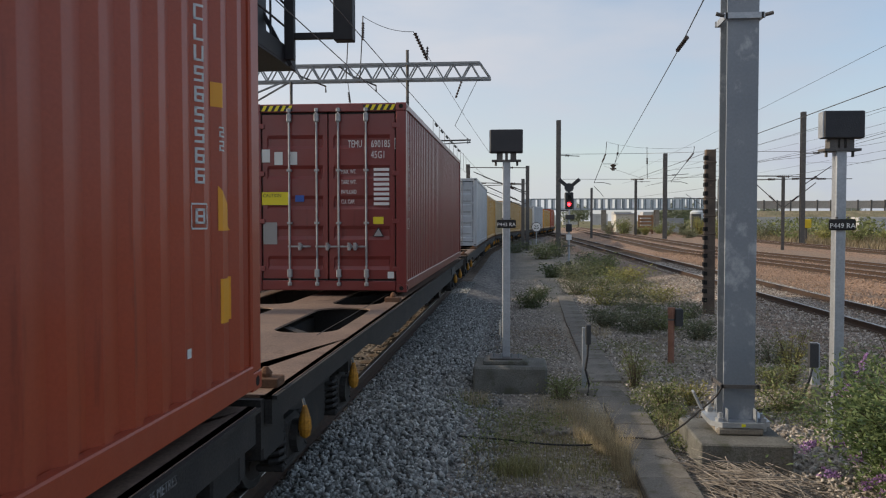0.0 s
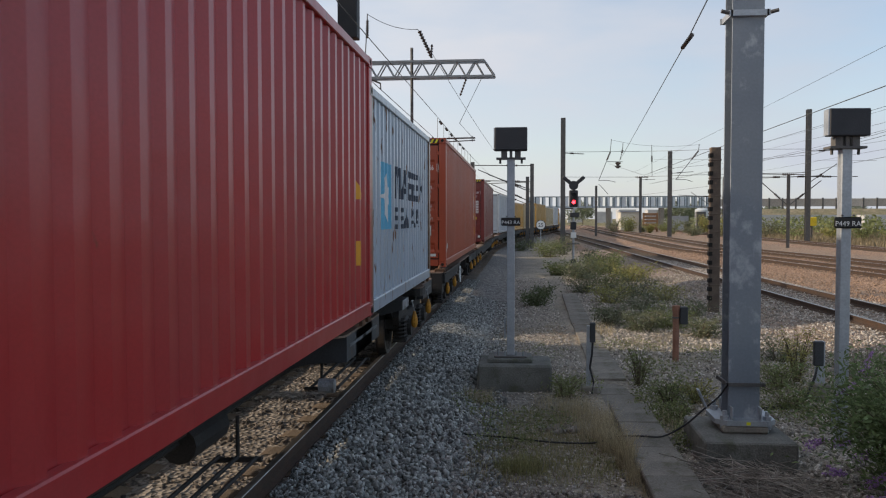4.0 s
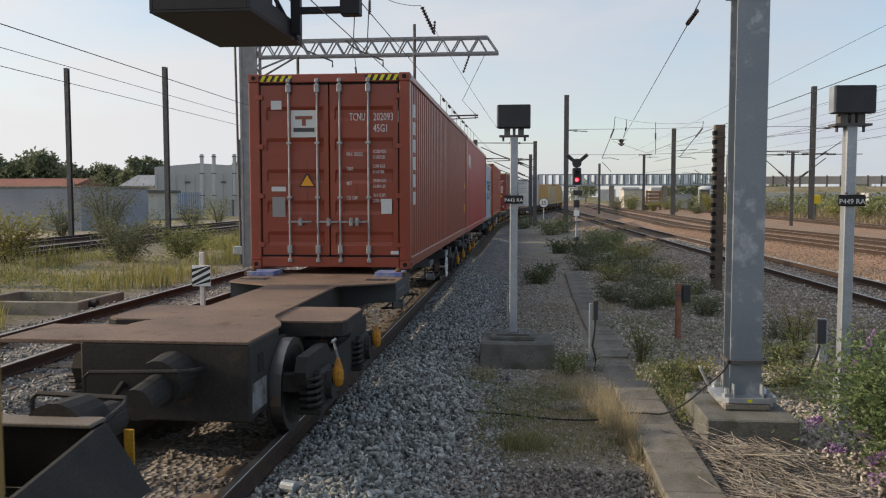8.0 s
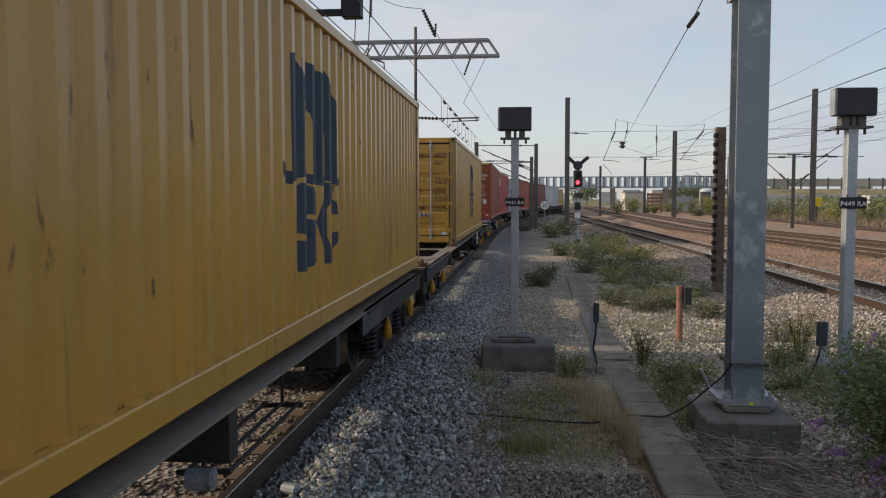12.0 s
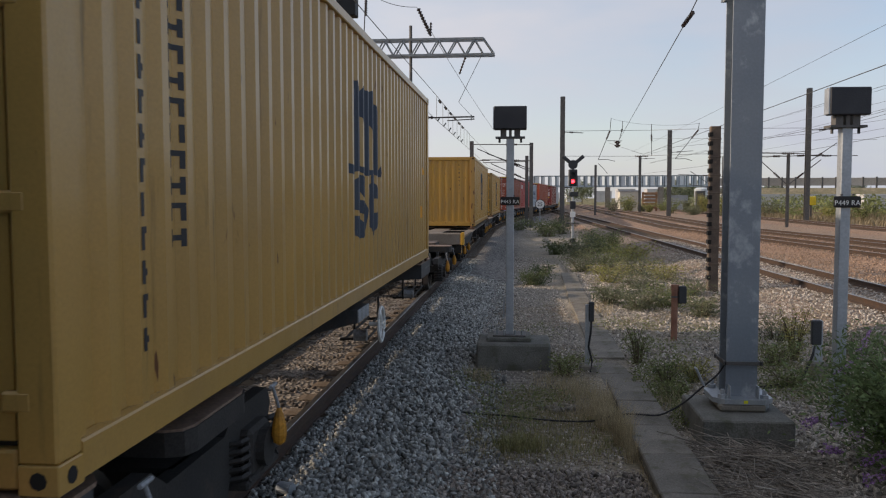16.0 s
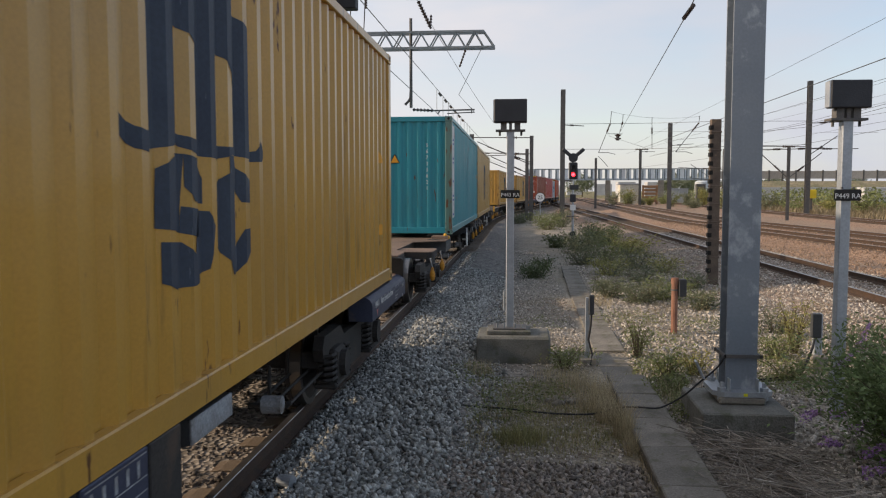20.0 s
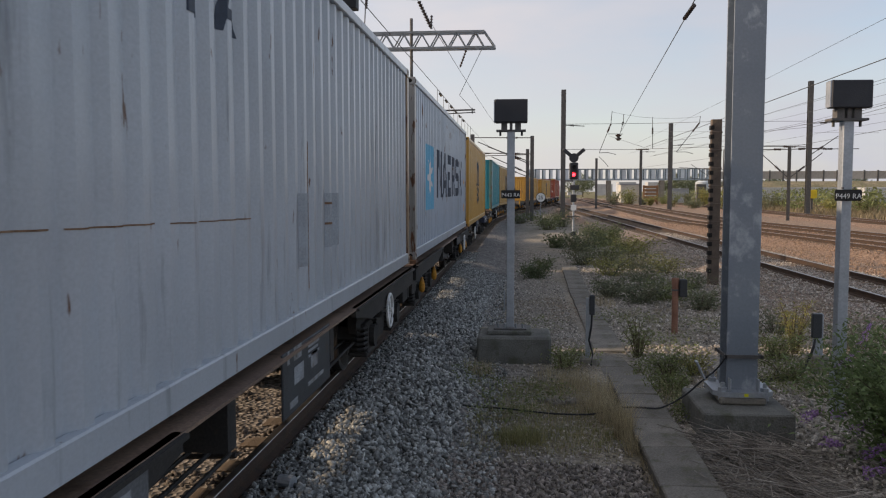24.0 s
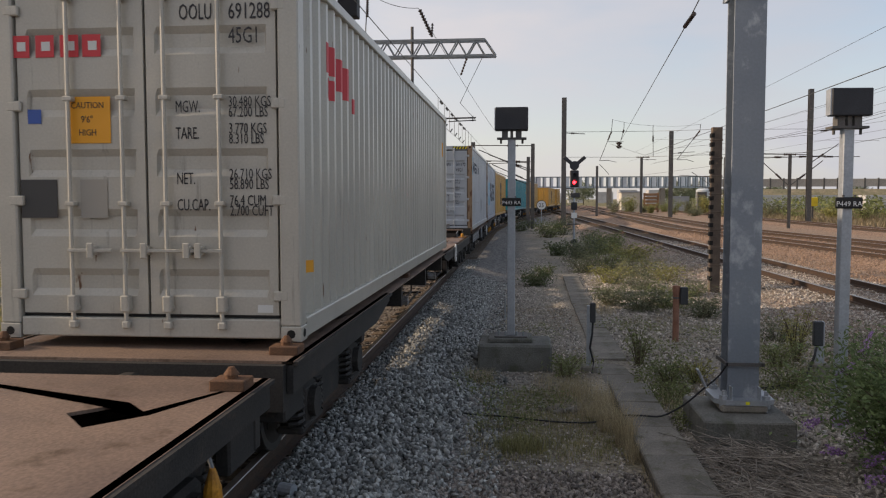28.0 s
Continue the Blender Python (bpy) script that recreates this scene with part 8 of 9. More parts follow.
    part("body", B(-1.2, 6.0, -1.2, 1.2, 0.6, 2.5, bevel=0.04), "pale_wall", q)
    part("chassis", B(-1.0, 5.8, -1.0, 1.0, 0.3, 0.6), "old_steel", q)
    for x in (0.0, 4.6):
        part("wheel", T((x, -1.1, 0.1), (x, -0.85, 0.1), 0.45, 14), "black_rubber", q)
    r = thing("far_roofs", "pale roofs and sheds on the far horizon", "buildings", kind="stuff")
    g = bmesh.new()
    for i in range(26):
        x = -40 + 11 * i + 3 * math.sin(i * 2.1)
        y = 420 + 40 * math.sin(i * 1.3)
        hh = 4 + 2.2 * abs(math.sin(i * 3.7))
        box(g, x, x + 8, y, y + 10, -1, hh)
    part("roofs", g, "pale_wall", r)


M["bank_grass"] = surface("bank_grass", (0.24, 0.2, 0.12), (0.15, 0.145, 0.08), 0.3, 0.95, 0, 2.5, 0.4, 0.6, (0.33, 0.27, 0.19), 0.5, (1, 1, 1), 0.4)
M["pale_wall"] = surface("pale_wall", (0.5, 0.5, 0.5), (0.4, 0.4, 0.41), 0.4, 0.85, 0, 6, 0.1)
M["bin_yellow"] = surface("bin_yellow", (0.75, 0.55, 0.02), (0.6, 0.43, 0.02), 2, 0.5, 0, 20, 0.1)


def round_sign(x, y, z, text):
    s = thing("speed_sign", "round white speed sign with black figures on a post", "sign", pose(x, y, 0), group="speed signs")
    part("post", T((0, 0.05, -0.7), (0, 0.05, z + 0.2), 0.035, 8), "galvanised", s)
    part("disc", T((0, -0.02, z), (0, 0.01, z), 0.33, 24), "sign_white", s)
    part("rim", T((0, -0.008, z), (0, 0.012, z), 0.37, 24), "sign_black", s)
    part("figures", words(text, 0.4, "sign_black", 0.002, "CENTER"), None, s).matrix_basis = pose(0, -0.024, z - 0.14, 90, 0, 0)


def yard_bits():
    round_sign(1.5, 62, 1.62, "25")
    round_sign(-10.1, 57, 1.0, "25")
    s = thing("striped_marker", "white post with a black and white striped plate", "marker post", pose(-5.0, 12.3, 0))
    part("post", B(-0.035, 0.035, -0.03, 0.03, -0.6, 1.25, bevel=0.006), "white_paint", s)
    pl = part("plate", B(-0.15, 0.15, -0.045, -0.03, 0.72, 1.05, bevel=0.004), "sign_white", s)
    for i in range(4):
        st = bmesh.new()
        z = 0.70 + 0.1 * i
        lo, hi = 0.722, 1.048
        pts = [(-0.148, z - 0.06), (0.148, z + 0.09), (0.148, z + 0.14), (-0.148, z - 0.01)]
        prism(st, [(u, min(hi, max(lo, v))) for u, v in pts], lambda u, v, w: Vector((u, -0.047 - w, v)), 0.002)
        part("stripe", st, "sign_black", pl)
    for x, y in ((-4.9, 17.5), (-9.2, 31.0), (-9.0, 46.0)):
        q = thing("marker_post", "slim white lineside marker post", "marker post", pose(x, y, 0))
        part("stake", B(-0.04, 0.04, -0.03, 0.03, -0.6, 0.75, bevel=0.006), "white_paint", q)
    k = thing("drain_surround", "low concrete surround of a lineside pit", "concrete pit", pose(-10.6, 17.2, 0))
    for x0, x1, y0, y1 in ((-1.3, 1.3, -1.0, -0.85), (-1.3, 1.3, 0.85, 1.0), (-1.3, -1.15, -0.85, 0.85), (1.15, 1.3, -0.85, 0.85)):
        part("kerb", B(x0, x1, y0, y1, -0.7, -0.1, bevel=0.015), "concrete", k)
    part("pipe_end", T((1.3, -0.5, -0.2), (1.45, -0.5, -0.2), 0.1, 12), "black_rubber", k)
    u = thing("tall_pole", "slim tall pole wired to the lattice mast", "pole", pose(-10.3, 29.0, 0))
    part("pole", T((0, 0, -0.6), (-0.1, 0, 7.6), 0.045, 8), "old_steel", u)
    part("bracket", B(-0.25, 0.2, -0.15, 0.15, 0.0, 0.3, bevel=0.02), "galvanised", u)


buildings()
bridge()
yard_bits()


# ---- plants and stones ----
def leaf_mat(name, a, b, rough=0.6):
    mat = surface(name, a, b, 3.0, rough, 0, 40, 0.15, 0.0, island=0.35, spec=0.3)
    n, l = links_of(mat)
    p = n["Principled BSDF"]
    out = [x for x in n if x.type == "OUTPUT_MATERIAL"][0]
    tr = n.new("ShaderNodeBsdfTranslucent")
    tone = p.inputs["Base Color"].links[0].from_socket
    l.new(tone, tr.inputs["Color"])
    mx = n.new("ShaderNodeMixShader")
    mx.inputs[0].default_value = 0.35
    l.new(p.outputs[0], mx.inputs[1]), l.new(tr.outputs[0], mx.inputs[2]), l.new(mx.outputs[0], out.inputs[0])
    return mat


M["leaf_green"] = leaf_mat("leaf_green", (0.16, 0.19, 0.075), (0.22, 0.24, 0.1))
M["leaf_bush"] = leaf_mat("leaf_bush", (0.13, 0.15, 0.09), (0.2, 0.21, 0.125))
M["leaf_yellow"] = leaf_mat("leaf_yellow", (0.34, 0.31, 0.1), (0.23, 0.235, 0.09))
M["leaf_dark"] = leaf_mat("leaf_dark", (0.09, 0.12, 0.055), (0.13, 0.15, 0.07))
M["grass_dry"] = leaf_mat("grass_dry", (0.5, 0.42, 0.27), (0.36, 0.29, 0.17))
M["grass_green"] = leaf_mat("grass_green", (0.22, 0.22, 0.09), (0.33, 0.29, 0.14))
M["stem"] = surface("stem", (0.13, 0.1, 0.06), (0.09, 0.07, 0.045), 10, 0.9, 0, 60, 0.2)
M["dead_stalk"] = surface("dead_stalk", (0.3, 0.27, 0.23), (0.14, 0.12, 0.1), 6, 0.9, 0, 60, 0.25, island=0.4)
M["buddleia"] = leaf_mat("buddleia", (0.34, 0.19, 0.42), (0.44, 0.28, 0.5))
M["leaf_butterfly"] = leaf_mat("leaf_butterfly", (0.12, 0.175, 0.065), (0.17, 0.22, 0.095))
M["brown_weed"] = leaf_mat("brown_weed", (0.3, 0.24, 0.15), (0.2, 0.17, 0.1))
# distant foliage, lightened a little to put the haze into its colour
M["leaf_tree_hazed"] = leaf_mat("leaf_tree_hazed", (0.14, 0.17, 0.1), (0.19, 0.21, 0.13))
M["red_weed"] = leaf_mat("red_weed", (0.24, 0.13, 0.09), (0.34, 0.22, 0.15))
rng = np.random.default_rng(7)


def fast_mesh(name, verts, loops, counts, mat, smooth=False):
    """A mesh from arrays: verts (n, 3), corner indices, corners of each face."""
    me = bpy.data.meshes.new(name)
    me.vertices.add(len(verts))
    me.vertices.foreach_set("co", np.asarray(verts, dtype=np.float32).ravel())
    loops, counts = np.asarray(loops, dtype=np.int32).ravel(), np.asarray(counts, dtype=np.int32)
    me.loops.add(len(loops))
    me.loops.foreach_set("vertex_index", loops)
    me.polygons.add(len(counts))
    me.polygons.foreach_set("loop_start", np.concatenate(([0], np.cumsum(counts)[:-1])).astype(np.int32))
    me.polygons.foreach_set("loop_total", counts)
    me.materials.append(M[mat])
    me.update(calc_edges=True)
    me.validate()
    if smooth:
        me.shade_smooth()
    return me


def leaf_cloud(name, at, way, length, width, mat):
    """Folded lance-shaped leaves at points (n, 3), each pointing along way (n, 3)."""
    n = len(at)
    way = way / np.linalg.norm(way, axis=1, keepdims=True)
    ref = rng.normal(size=(n, 3))
    side = np.cross(way, ref)
    side /= np.linalg.norm(side, axis=1, keepdims=True) + 1e-9
    up = np.cross(side, way)
    length, width = np.asarray(length).reshape(-1, 1) * np.ones((n, 1)), np.asarray(width).reshape(-1, 1) * np.ones((n, 1))
    p0 = at
    p1 = at + way * length * 0.45 + side * width * 0.5 + up * width * 0.25
    p2 = at + way * length - up * length * 0.12
    p3 = at + way * length * 0.45 - side * width * 0.5 + up * width * 0.25
    pm = at + way * length * 0.5
    v = np.stack((p0, p1, p2, p3, pm), axis=1).reshape(-1, 3)
    o = (np.arange(n) * 5)[:, None]
    f = np.concatenate((o + np.array([[0, 1, 4]]), o + np.array([[1, 2, 4]]), o + np.array([[2, 3, 4]]), o + np.array([[3, 0, 4]])), axis=1)
    return fast_mesh(name, v, f, np.full(n * 4, 3), mat)


def blades(name, roots, height, width, lean, mat):
    """Grass: thin bent blades of three joints."""
    n = len(roots)
    a = rng.uniform(0, 6.283, n)
    d = np.stack((np.cos(a), np.sin(a), np.zeros(n)), axis=1)
    s = np.stack((-np.sin(a), np.cos(a), np.zeros(n)), axis=1) * (np.asarray(width) * np.ones(n))[:, None]
    h = (np.asarray(height) * rng.uniform(0.55, 1.15, n))[:, None]
    bend_ = (lean * rng.uniform(0.2, 1.0, n))[:, None] * h
    up = np.array([[0, 0, 1.0]])
    v = np.stack((roots - s, roots + s, roots + up * h * 0.55 + d * bend_ * 0.3 + s * 0.7, roots + up * h * 0.55 + d * bend_ * 0.3 - s * 0.7, roots + up * h + d * bend_), axis=1).reshape(-1, 3)
    o = (np.arange(n) * 5)[:, None]
    f = np.concatenate((o + np.array([[0, 1, 2]]), o + np.array([[0, 2, 3]]), o + np.array([[3, 2, 4]])), axis=1)
    return fast_mesh(name, v, f, np.full(n * 3, 3), mat)


def soil(x, y):
    return np.array([ground_height(a, b) for a, b in zip(x, y)])


def scatter(cx, cy, rx, ry, n):
    r, a = np.sqrt(rng.uniform(0, 1, n)), rng.uniform(0, 6.283, n)
    x, y = cx + rx * r * np.cos(a), cy + ry * r * np.sin(a)
    return np.stack((x, y, soil(x, y)), axis=1)


def shrub(x, y, r, h, leaves, label, mat="leaf_bush", leaf=0.09, name="shrub", stems=14, base=None, group="shrubs between the tracks"):
    """Many stems that fan out from the foot, with leaves along them."""
    s = thing(name, label, "shrub", group=group)
    z0 = ground_height(x, y) if base is None else base
    b = bmesh.new()
    at, way = [], []
    for k in range(stems):
        a = 6.283 * k / stems + rng.uniform(-0.3, 0.3)
        reach, top = r * rng.uniform(0.35, 1.0), h * rng.uniform(0.55, 1.05)
        p0 = Vector((x + 0.1 * r * math.cos(a), y + 0.1 * r * math.sin(a), z0 - 0.05))
        p1 = Vector((x + 0.5 * reach * math.cos(a), y + 0.5 * reach * math.sin(a), z0 + top * 0.6))
        p2 = Vector((x + reach * math.cos(a + 0.2), y + reach * math.sin(a + 0.2), z0 + top))
        tube(b, p0, p1, 0.012 * h + 0.003, 5, 0.008 * h + 0.002), tube(b, p1, p2, 0.008 * h + 0.002, 5, 0.003)
        m = leaves // stems
        t = rng.uniform(0.1, 1.0, m)
        for q in t:
            p = p0.lerp(p1, q * 2) if q < 0.5 else p1.lerp(p2, q * 2 - 1)
            j = rng.normal(size=3) * r * 0.17
            at.append((p.x + j[0], p.y + j[1], max(z0 + 0.02, p.z + j[2] * 0.7)))
            w = rng.normal(size=3)
            way.append((w[0] + 0.6 * math.cos(a), w[1] + 0.6 * math.sin(a), w[2] * 0.6 + 0.35))
    part("stem", b, "stem", s)
    n = len(at)
    part("foliage", leaf_cloud("foliage", np.array(at), np.array(way), leaf * rng.uniform(0.6, 1.3, n), leaf * 0.3 * rng.uniform(0.8, 1.3, n), mat), None, s)
    return s


def buddleia():
    s = shrub(3.75, 7.15, 1.2, 1.08, 30000, "leafy green butterfly bush with purple flower spikes", "leaf_butterfly", 0.072, "butterfly_bush", 90, group="")
    k = 0
    for x, y, z, a in ((2.62, 7.75, 0.0, 20), (2.85, 7.8, 0.03, 0), (2.95, 7.5, -0.02, 10), (2.62, 7.25, -0.06, -10), (2.85, 7.0, -0.1, 15), (2.95, 6.85, -0.12, -10), (3.0, 7.0, -0.05, 30), (3.1, 7.2, 0.02, 0),
                       (3.6, 9.0, 0.42, 60), (4.15, 9.0, 0.75, 55), (4.3, 8.6, 0.9, 70), (3.2, 8.5, 0.3, 40), (4.0, 8.3, 0.85, 50), (3.35, 6.8, 0.0, 0), (2.78, 6.75, -0.16, 5), (4.4, 9.2, 0.7, 60)):
        n = 90
        t = rng.uniform(0, 1, n)
        ra = 0.036 * (1 - t * 0.75)
        ph = rng.uniform(0, 6.283, n)
        L = 0.2 + 0.05 * (k % 3)
        local = np.stack((t * L, ra * np.cos(ph), ra * np.sin(ph)), axis=1)
        ca, sa = math.cos(radians(a)), math.sin(radians(a))
        p = np.stack((x + local[:, 0] * ca * 0.9 - local[:, 2] * sa, y + local[:, 1] + local[:, 0] * 0.2, z + local[:, 0] * sa + local[:, 2] * ca), axis=1)
        part("flower_spike", leaf_cloud("flower_spike", p, p - np.array([[x, y, z]]) + rng.normal(size=(n, 3)) * 0.05, 0.03, 0.02, "buddleia"), None, s, "purple flower spike")
        k += 1
    st = bmesh.new()
    for i in range(7):
        a = rng.uniform(0.4, 1.4)
        tube(st, (4.2, 8.7, -0.3), (4.2 + 0.5 * math.cos(a * 2), 8.7 + 0.5 * math.sin(a), 0.3 + 0.1 * i), 0.008, 5, 0.004)
    part("tall_stems", st, "stem", s)


def dead_stalks():
    h = thing("dead_stalk_heap", "tangled heap of pale dead plant stalks", "dead stalks", kind="stuff")
    b = bmesh.new()
    for i in range(480):
        y = rng.uniform(5.9, 7.95)
        x = 1.62 + 0.1 * (y - 6.3) + rng.uniform(0.0, 0.95) ** 1.2
        a = rng.normal(-0.95, 0.42) if i % 5 else rng.normal(0.2, 0.6)
        L = rng.uniform(0.25, 1.25)
        z = ground_height(x, y) + rng.uniform(0.01, 0.2) * max(0.1, 1 - abs(x - 2.1) / 0.8)
        d = Vector((math.cos(a), math.sin(a), rng.normal(0, 0.14)))
        p = Vector((x, y, z))
        pts = [p - d * L * 0.5, p + Vector((rng.normal(0, 0.03), rng.normal(0, 0.03), 0.03)), p + d * L * 0.5]
        pts = [Vector((q.x, q.y, max(q.z, ground_height(q.x, q.y) + 0.005))) for q in pts]
        pipe(b, pts, rng.uniform(0.0018, 0.0048), 4)
    part("stalks", b, "dead_stalk", h)


def grass_patches():
    g = thing("grass_and_weeds", "tufts of dry and green grass between gravel", "grass", kind="stuff")
    dry, green, weeds = [], [], []
    for cx, cy, rx, ry, n, tall in ((1.06, 7.7, 0.07, 0.12, 120, 0.26), (1.04, 8.15, 0.1, 0.16, 300, 0.42), (0.95, 8.7, 0.13, 0.2, 260, 0.36), (0.82, 9.3, 0.18, 0.3, 240, 0.3), (0.98, 9.6, 0.12, 0.25, 200, 0.34), (0.72, 10.3, 0.25, 0.4, 300, 0.28), (0.4, 10.8, 0.3, 0.3, 120, 0.2), (0.55, 9.8, 0.5, 0.8, 260, 0.12), (0.2, 9.0, 0.7, 0.6, 260, 0.1), (-0.55, 11.0, 0.2, 0.25, 260, 0.2), (1.75, 17.8, 0.3, 0.7, 220, 0.25),
                                    (2.6, 10.0, 0.4, 0.6, 160, 0.2), (1.75, 9.6, 0.12, 0.5, 120, 0.24), (3.6, 12.0, 0.5, 0.6, 160, 0.12), (0.1, 8.0, 0.8, 0.4, 240, 0.1), (4.8, 10.5, 0.8, 1.0, 200, 0.12), (1.12, 7.1, 0.06, 0.5, 60, 0.12)):
        dry.append((scatter(cx, cy, rx, ry, n), tall))
    for cx, cy, rx, ry, n in ((0.0, 7.95, 0.22, 0.16, 420), (0.3, 8.6, 0.8, 0.7, 3000), (0.4, 9.6, 0.7, 0.8, 2000), (0.3, 8.0, 0.7, 0.4, 1200), (-0.1, 10.2, 0.5, 0.5, 420), (0.6, 10.9, 0.25, 0.5, 240), (-0.5, 11.2, 0.25, 0.3, 160), (1.75, 10.6, 0.35, 0.7, 300), (0.2, 7.7, 0.7, 0.4, 300),
                              (3.4, 10.6, 0.7, 0.7, 420), (4.1, 12.6, 0.6, 0.8, 360), (2.1, 12.4, 0.5, 0.7, 260), (1.2, 6.4, 0.06, 0.2, 60), (-0.7, 16.5, 0.4, 0.8, 120), (3.0, 16.0, 0.8, 0.9, 260)):
        green.append((scatter(cx, cy, rx * 1.15, ry * 1.15, n), 0.17 if rx == 0.22 else 0.05))
    for lot, mat, w in ((dry, "grass_dry", 0.0022), (green, "grass_green", 0.003)):
        roots = np.concatenate([r for r, h in lot])
        hs = np.concatenate([np.full(len(r), h) for r, h in lot])
        part("tufts", blades("tufts", roots, hs, w, 0.8, mat), None, g)
    # low leafy weeds on the gravel
    at = np.concatenate([scatter(cx, cy, rx, ry, n) for cx, cy, rx, ry, n in ((1.72, 9.9, 0.25, 0.5, 500), (1.9, 11.0, 0.4, 0.8, 700), (1.75, 9.0, 0.12, 0.4, 220), (0.7, 11.8, 0.5, 0.5, 350), (3.5, 10.4, 0.7, 0.6, 700), (4.4, 11.4, 0.6, 0.8, 600),
                                                                             (2.2, 13.0, 0.6, 0.8, 400), (0.1, 9.7, 0.6, 0.5, 420), (-0.6, 10.5, 0.3, 0.5, 200), (2.0, 15.5, 0.7, 0.8, 350), (3.3, 14.8, 0.6, 0.7, 300), (0.4, 14.5, 0.4, 0.8, 120), (5.0, 14.0, 0.6, 1.2, 220), (-0.2, 8.8, 0.4, 0.4, 200))])
    at[:, 2] += rng.uniform(0.0, 0.16, len(at)) ** 1.0
    w = rng.normal(size=at.shape)
    w[:, 2] = np.abs(w[:, 2]) * 0.6 + 0.1
    part("low_weeds", leaf_cloud("low_weeds", at, w, rng.uniform(0.03, 0.07, len(at)), 0.018, "leaf_green"), None, g)
    # reddish dried weeds
    at = np.concatenate([scatter(cx, cy, rx, ry, n) for cx, cy, rx, ry, n in ((4.9, 11.8, 0.5, 0.8, 260), (0.9, 16.5, 0.5, 1.5, 200), (5.6, 17, 0.6, 1.5, 260))])
    at[:, 2] += rng.uniform(0.0, 0.2, len(at))
    part("dried_weeds", leaf_cloud("dried_weeds", at, rng.normal(size=at.shape) + np.array([[0, 0, 0.6]]), 0.05, 0.008, "red_weed"), None, g)
    # brown dead growth matted over the gravel
    n = 15000
    x, y = rng.uniform(1.8, 6.2, n), 9.5 + 34 * rng.uniform(0, 1, n) ** 1.3
    keep = np.array([noise.noise((a * 0.7, b * 0.45, 12)) > 0.02 for a, b in zip(x, y)])
    x, y = x[keep], y[keep]
    at = np.stack((x, y, soil(x, y) + rng.uniform(0.0, 0.13, len(x))), axis=1)
    part("matted_weeds", leaf_cloud("matted_weeds", at, rng.normal(size=at.shape) * np.array([[1, 1, 0.35]]), rng.uniform(0.05, 0.12, len(at)), 0.012, "brown_weed"), None, g)
    n = 5000
    x, y = rng.uniform(-0.4, 1.0, n), rng.uniform(7.4, 19.0, n)
    keep = np.array([noise.noise((a * 0.9, b * 0.6, 15)) > -0.05 for a, b in zip(x, y)])
    x, y = x[keep], y[keep]
    at = np.stack((x, y, soil(x, y) + rng.uniform(0.0, 0.05, len(x))), axis=1)
    part("matted_straw", leaf_cloud("matted_straw", at, rng.normal(size=at.shape) * np.array([[1, 1, 0.25]]), rng.uniform(0.04, 0.1, len(at)), 0.006, "brown_weed"), None, g)
    # the weedy strip beyond the second siding, and the wild ground beyond the main lines
    f = thing("rough_grass", "tall yellow-green grass and weeds beside the yard tracks", "grass", kind="stuff")
    n = 34000
    x, y = rng.uniform(-17.5, -9.6, n), rng.uniform(10, 75, n) ** 1.0
    keep = np.array([noise.noise((a * 0.25, b * 0.25, 5)) > 0.0 for a, b in zip(x, y)])
    x, y = x[keep], y[keep]
    part("weeds_left", blades("weeds_left", np.stack((x, y, soil(x, y)), axis=1), 0.6 * np.array([0.5 + max(0.0, 1.6 * noise.noise((a * 0.4, b * 0.3, 8)) + 0.5) for a, b in zip(x, y)]), 0.012, 0.6, "leaf_yellow"), None, f)
    n = 16000
    x, y = rng.uniform(-17.5, -9.6, n), rng.uniform(10, 60, n)
    keep = np.array([noise.noise((a * 0.2, b * 0.2, 9)) > 0.0 for a, b in zip(x, y)])
    p = np.stack((x, y, soil(x, y) + rng.uniform(0.05, 0.55, n)), axis=1)[keep]
    part("weed_leaves", leaf_cloud("weed_leaves", p, rng.normal(size=p.shape) + np.array([[0, 0, 0.5]]), rng.uniform(0.06, 0.14, len(p)), 0.035, "leaf_green"), None, f)
    n = 30000
    x, y = rng.uniform(24.5, 60, n), rng.uniform(60, 185, n)
    keep = (x > 32.5 - 0.09 * np.minimum(y, 60) + 2.0) | ((np.abs(x - (26.2 - 0.09 * np.minimum(y, 60))) < 0.9) & (y > 60))
    x, y = x[keep], y[keep]
    tall = np.array([0.8 + 0.9 * max(0, noise.noise((a * 0.15, b * 0.1, 2))) for a, b in zip(x, y)])
    part("weeds_right", blades("weeds_right", np.stack((x, y, soil(x, y)), axis=1), tall * 0.8, 0.05, 0.9, "brown_weed"), None, f)
    n = 14000
    x, y = rng.uniform(24.5, 60, n), rng.uniform(80, 190, n)
    keep = (x > 30) & np.array([noise.noise((a * 0.12, b * 0.08, 4)) > 0.02 for a, b in zip(x, y)])
    p = np.stack((x, y, soil(x, y) + rng.uniform(0.1, 2.6, n)), axis=1)[keep]
    part("scrub_right", leaf_cloud("scrub_right", p, rng.normal(size=p.shape), 0.5, 0.22, "leaf_green"), None, f)


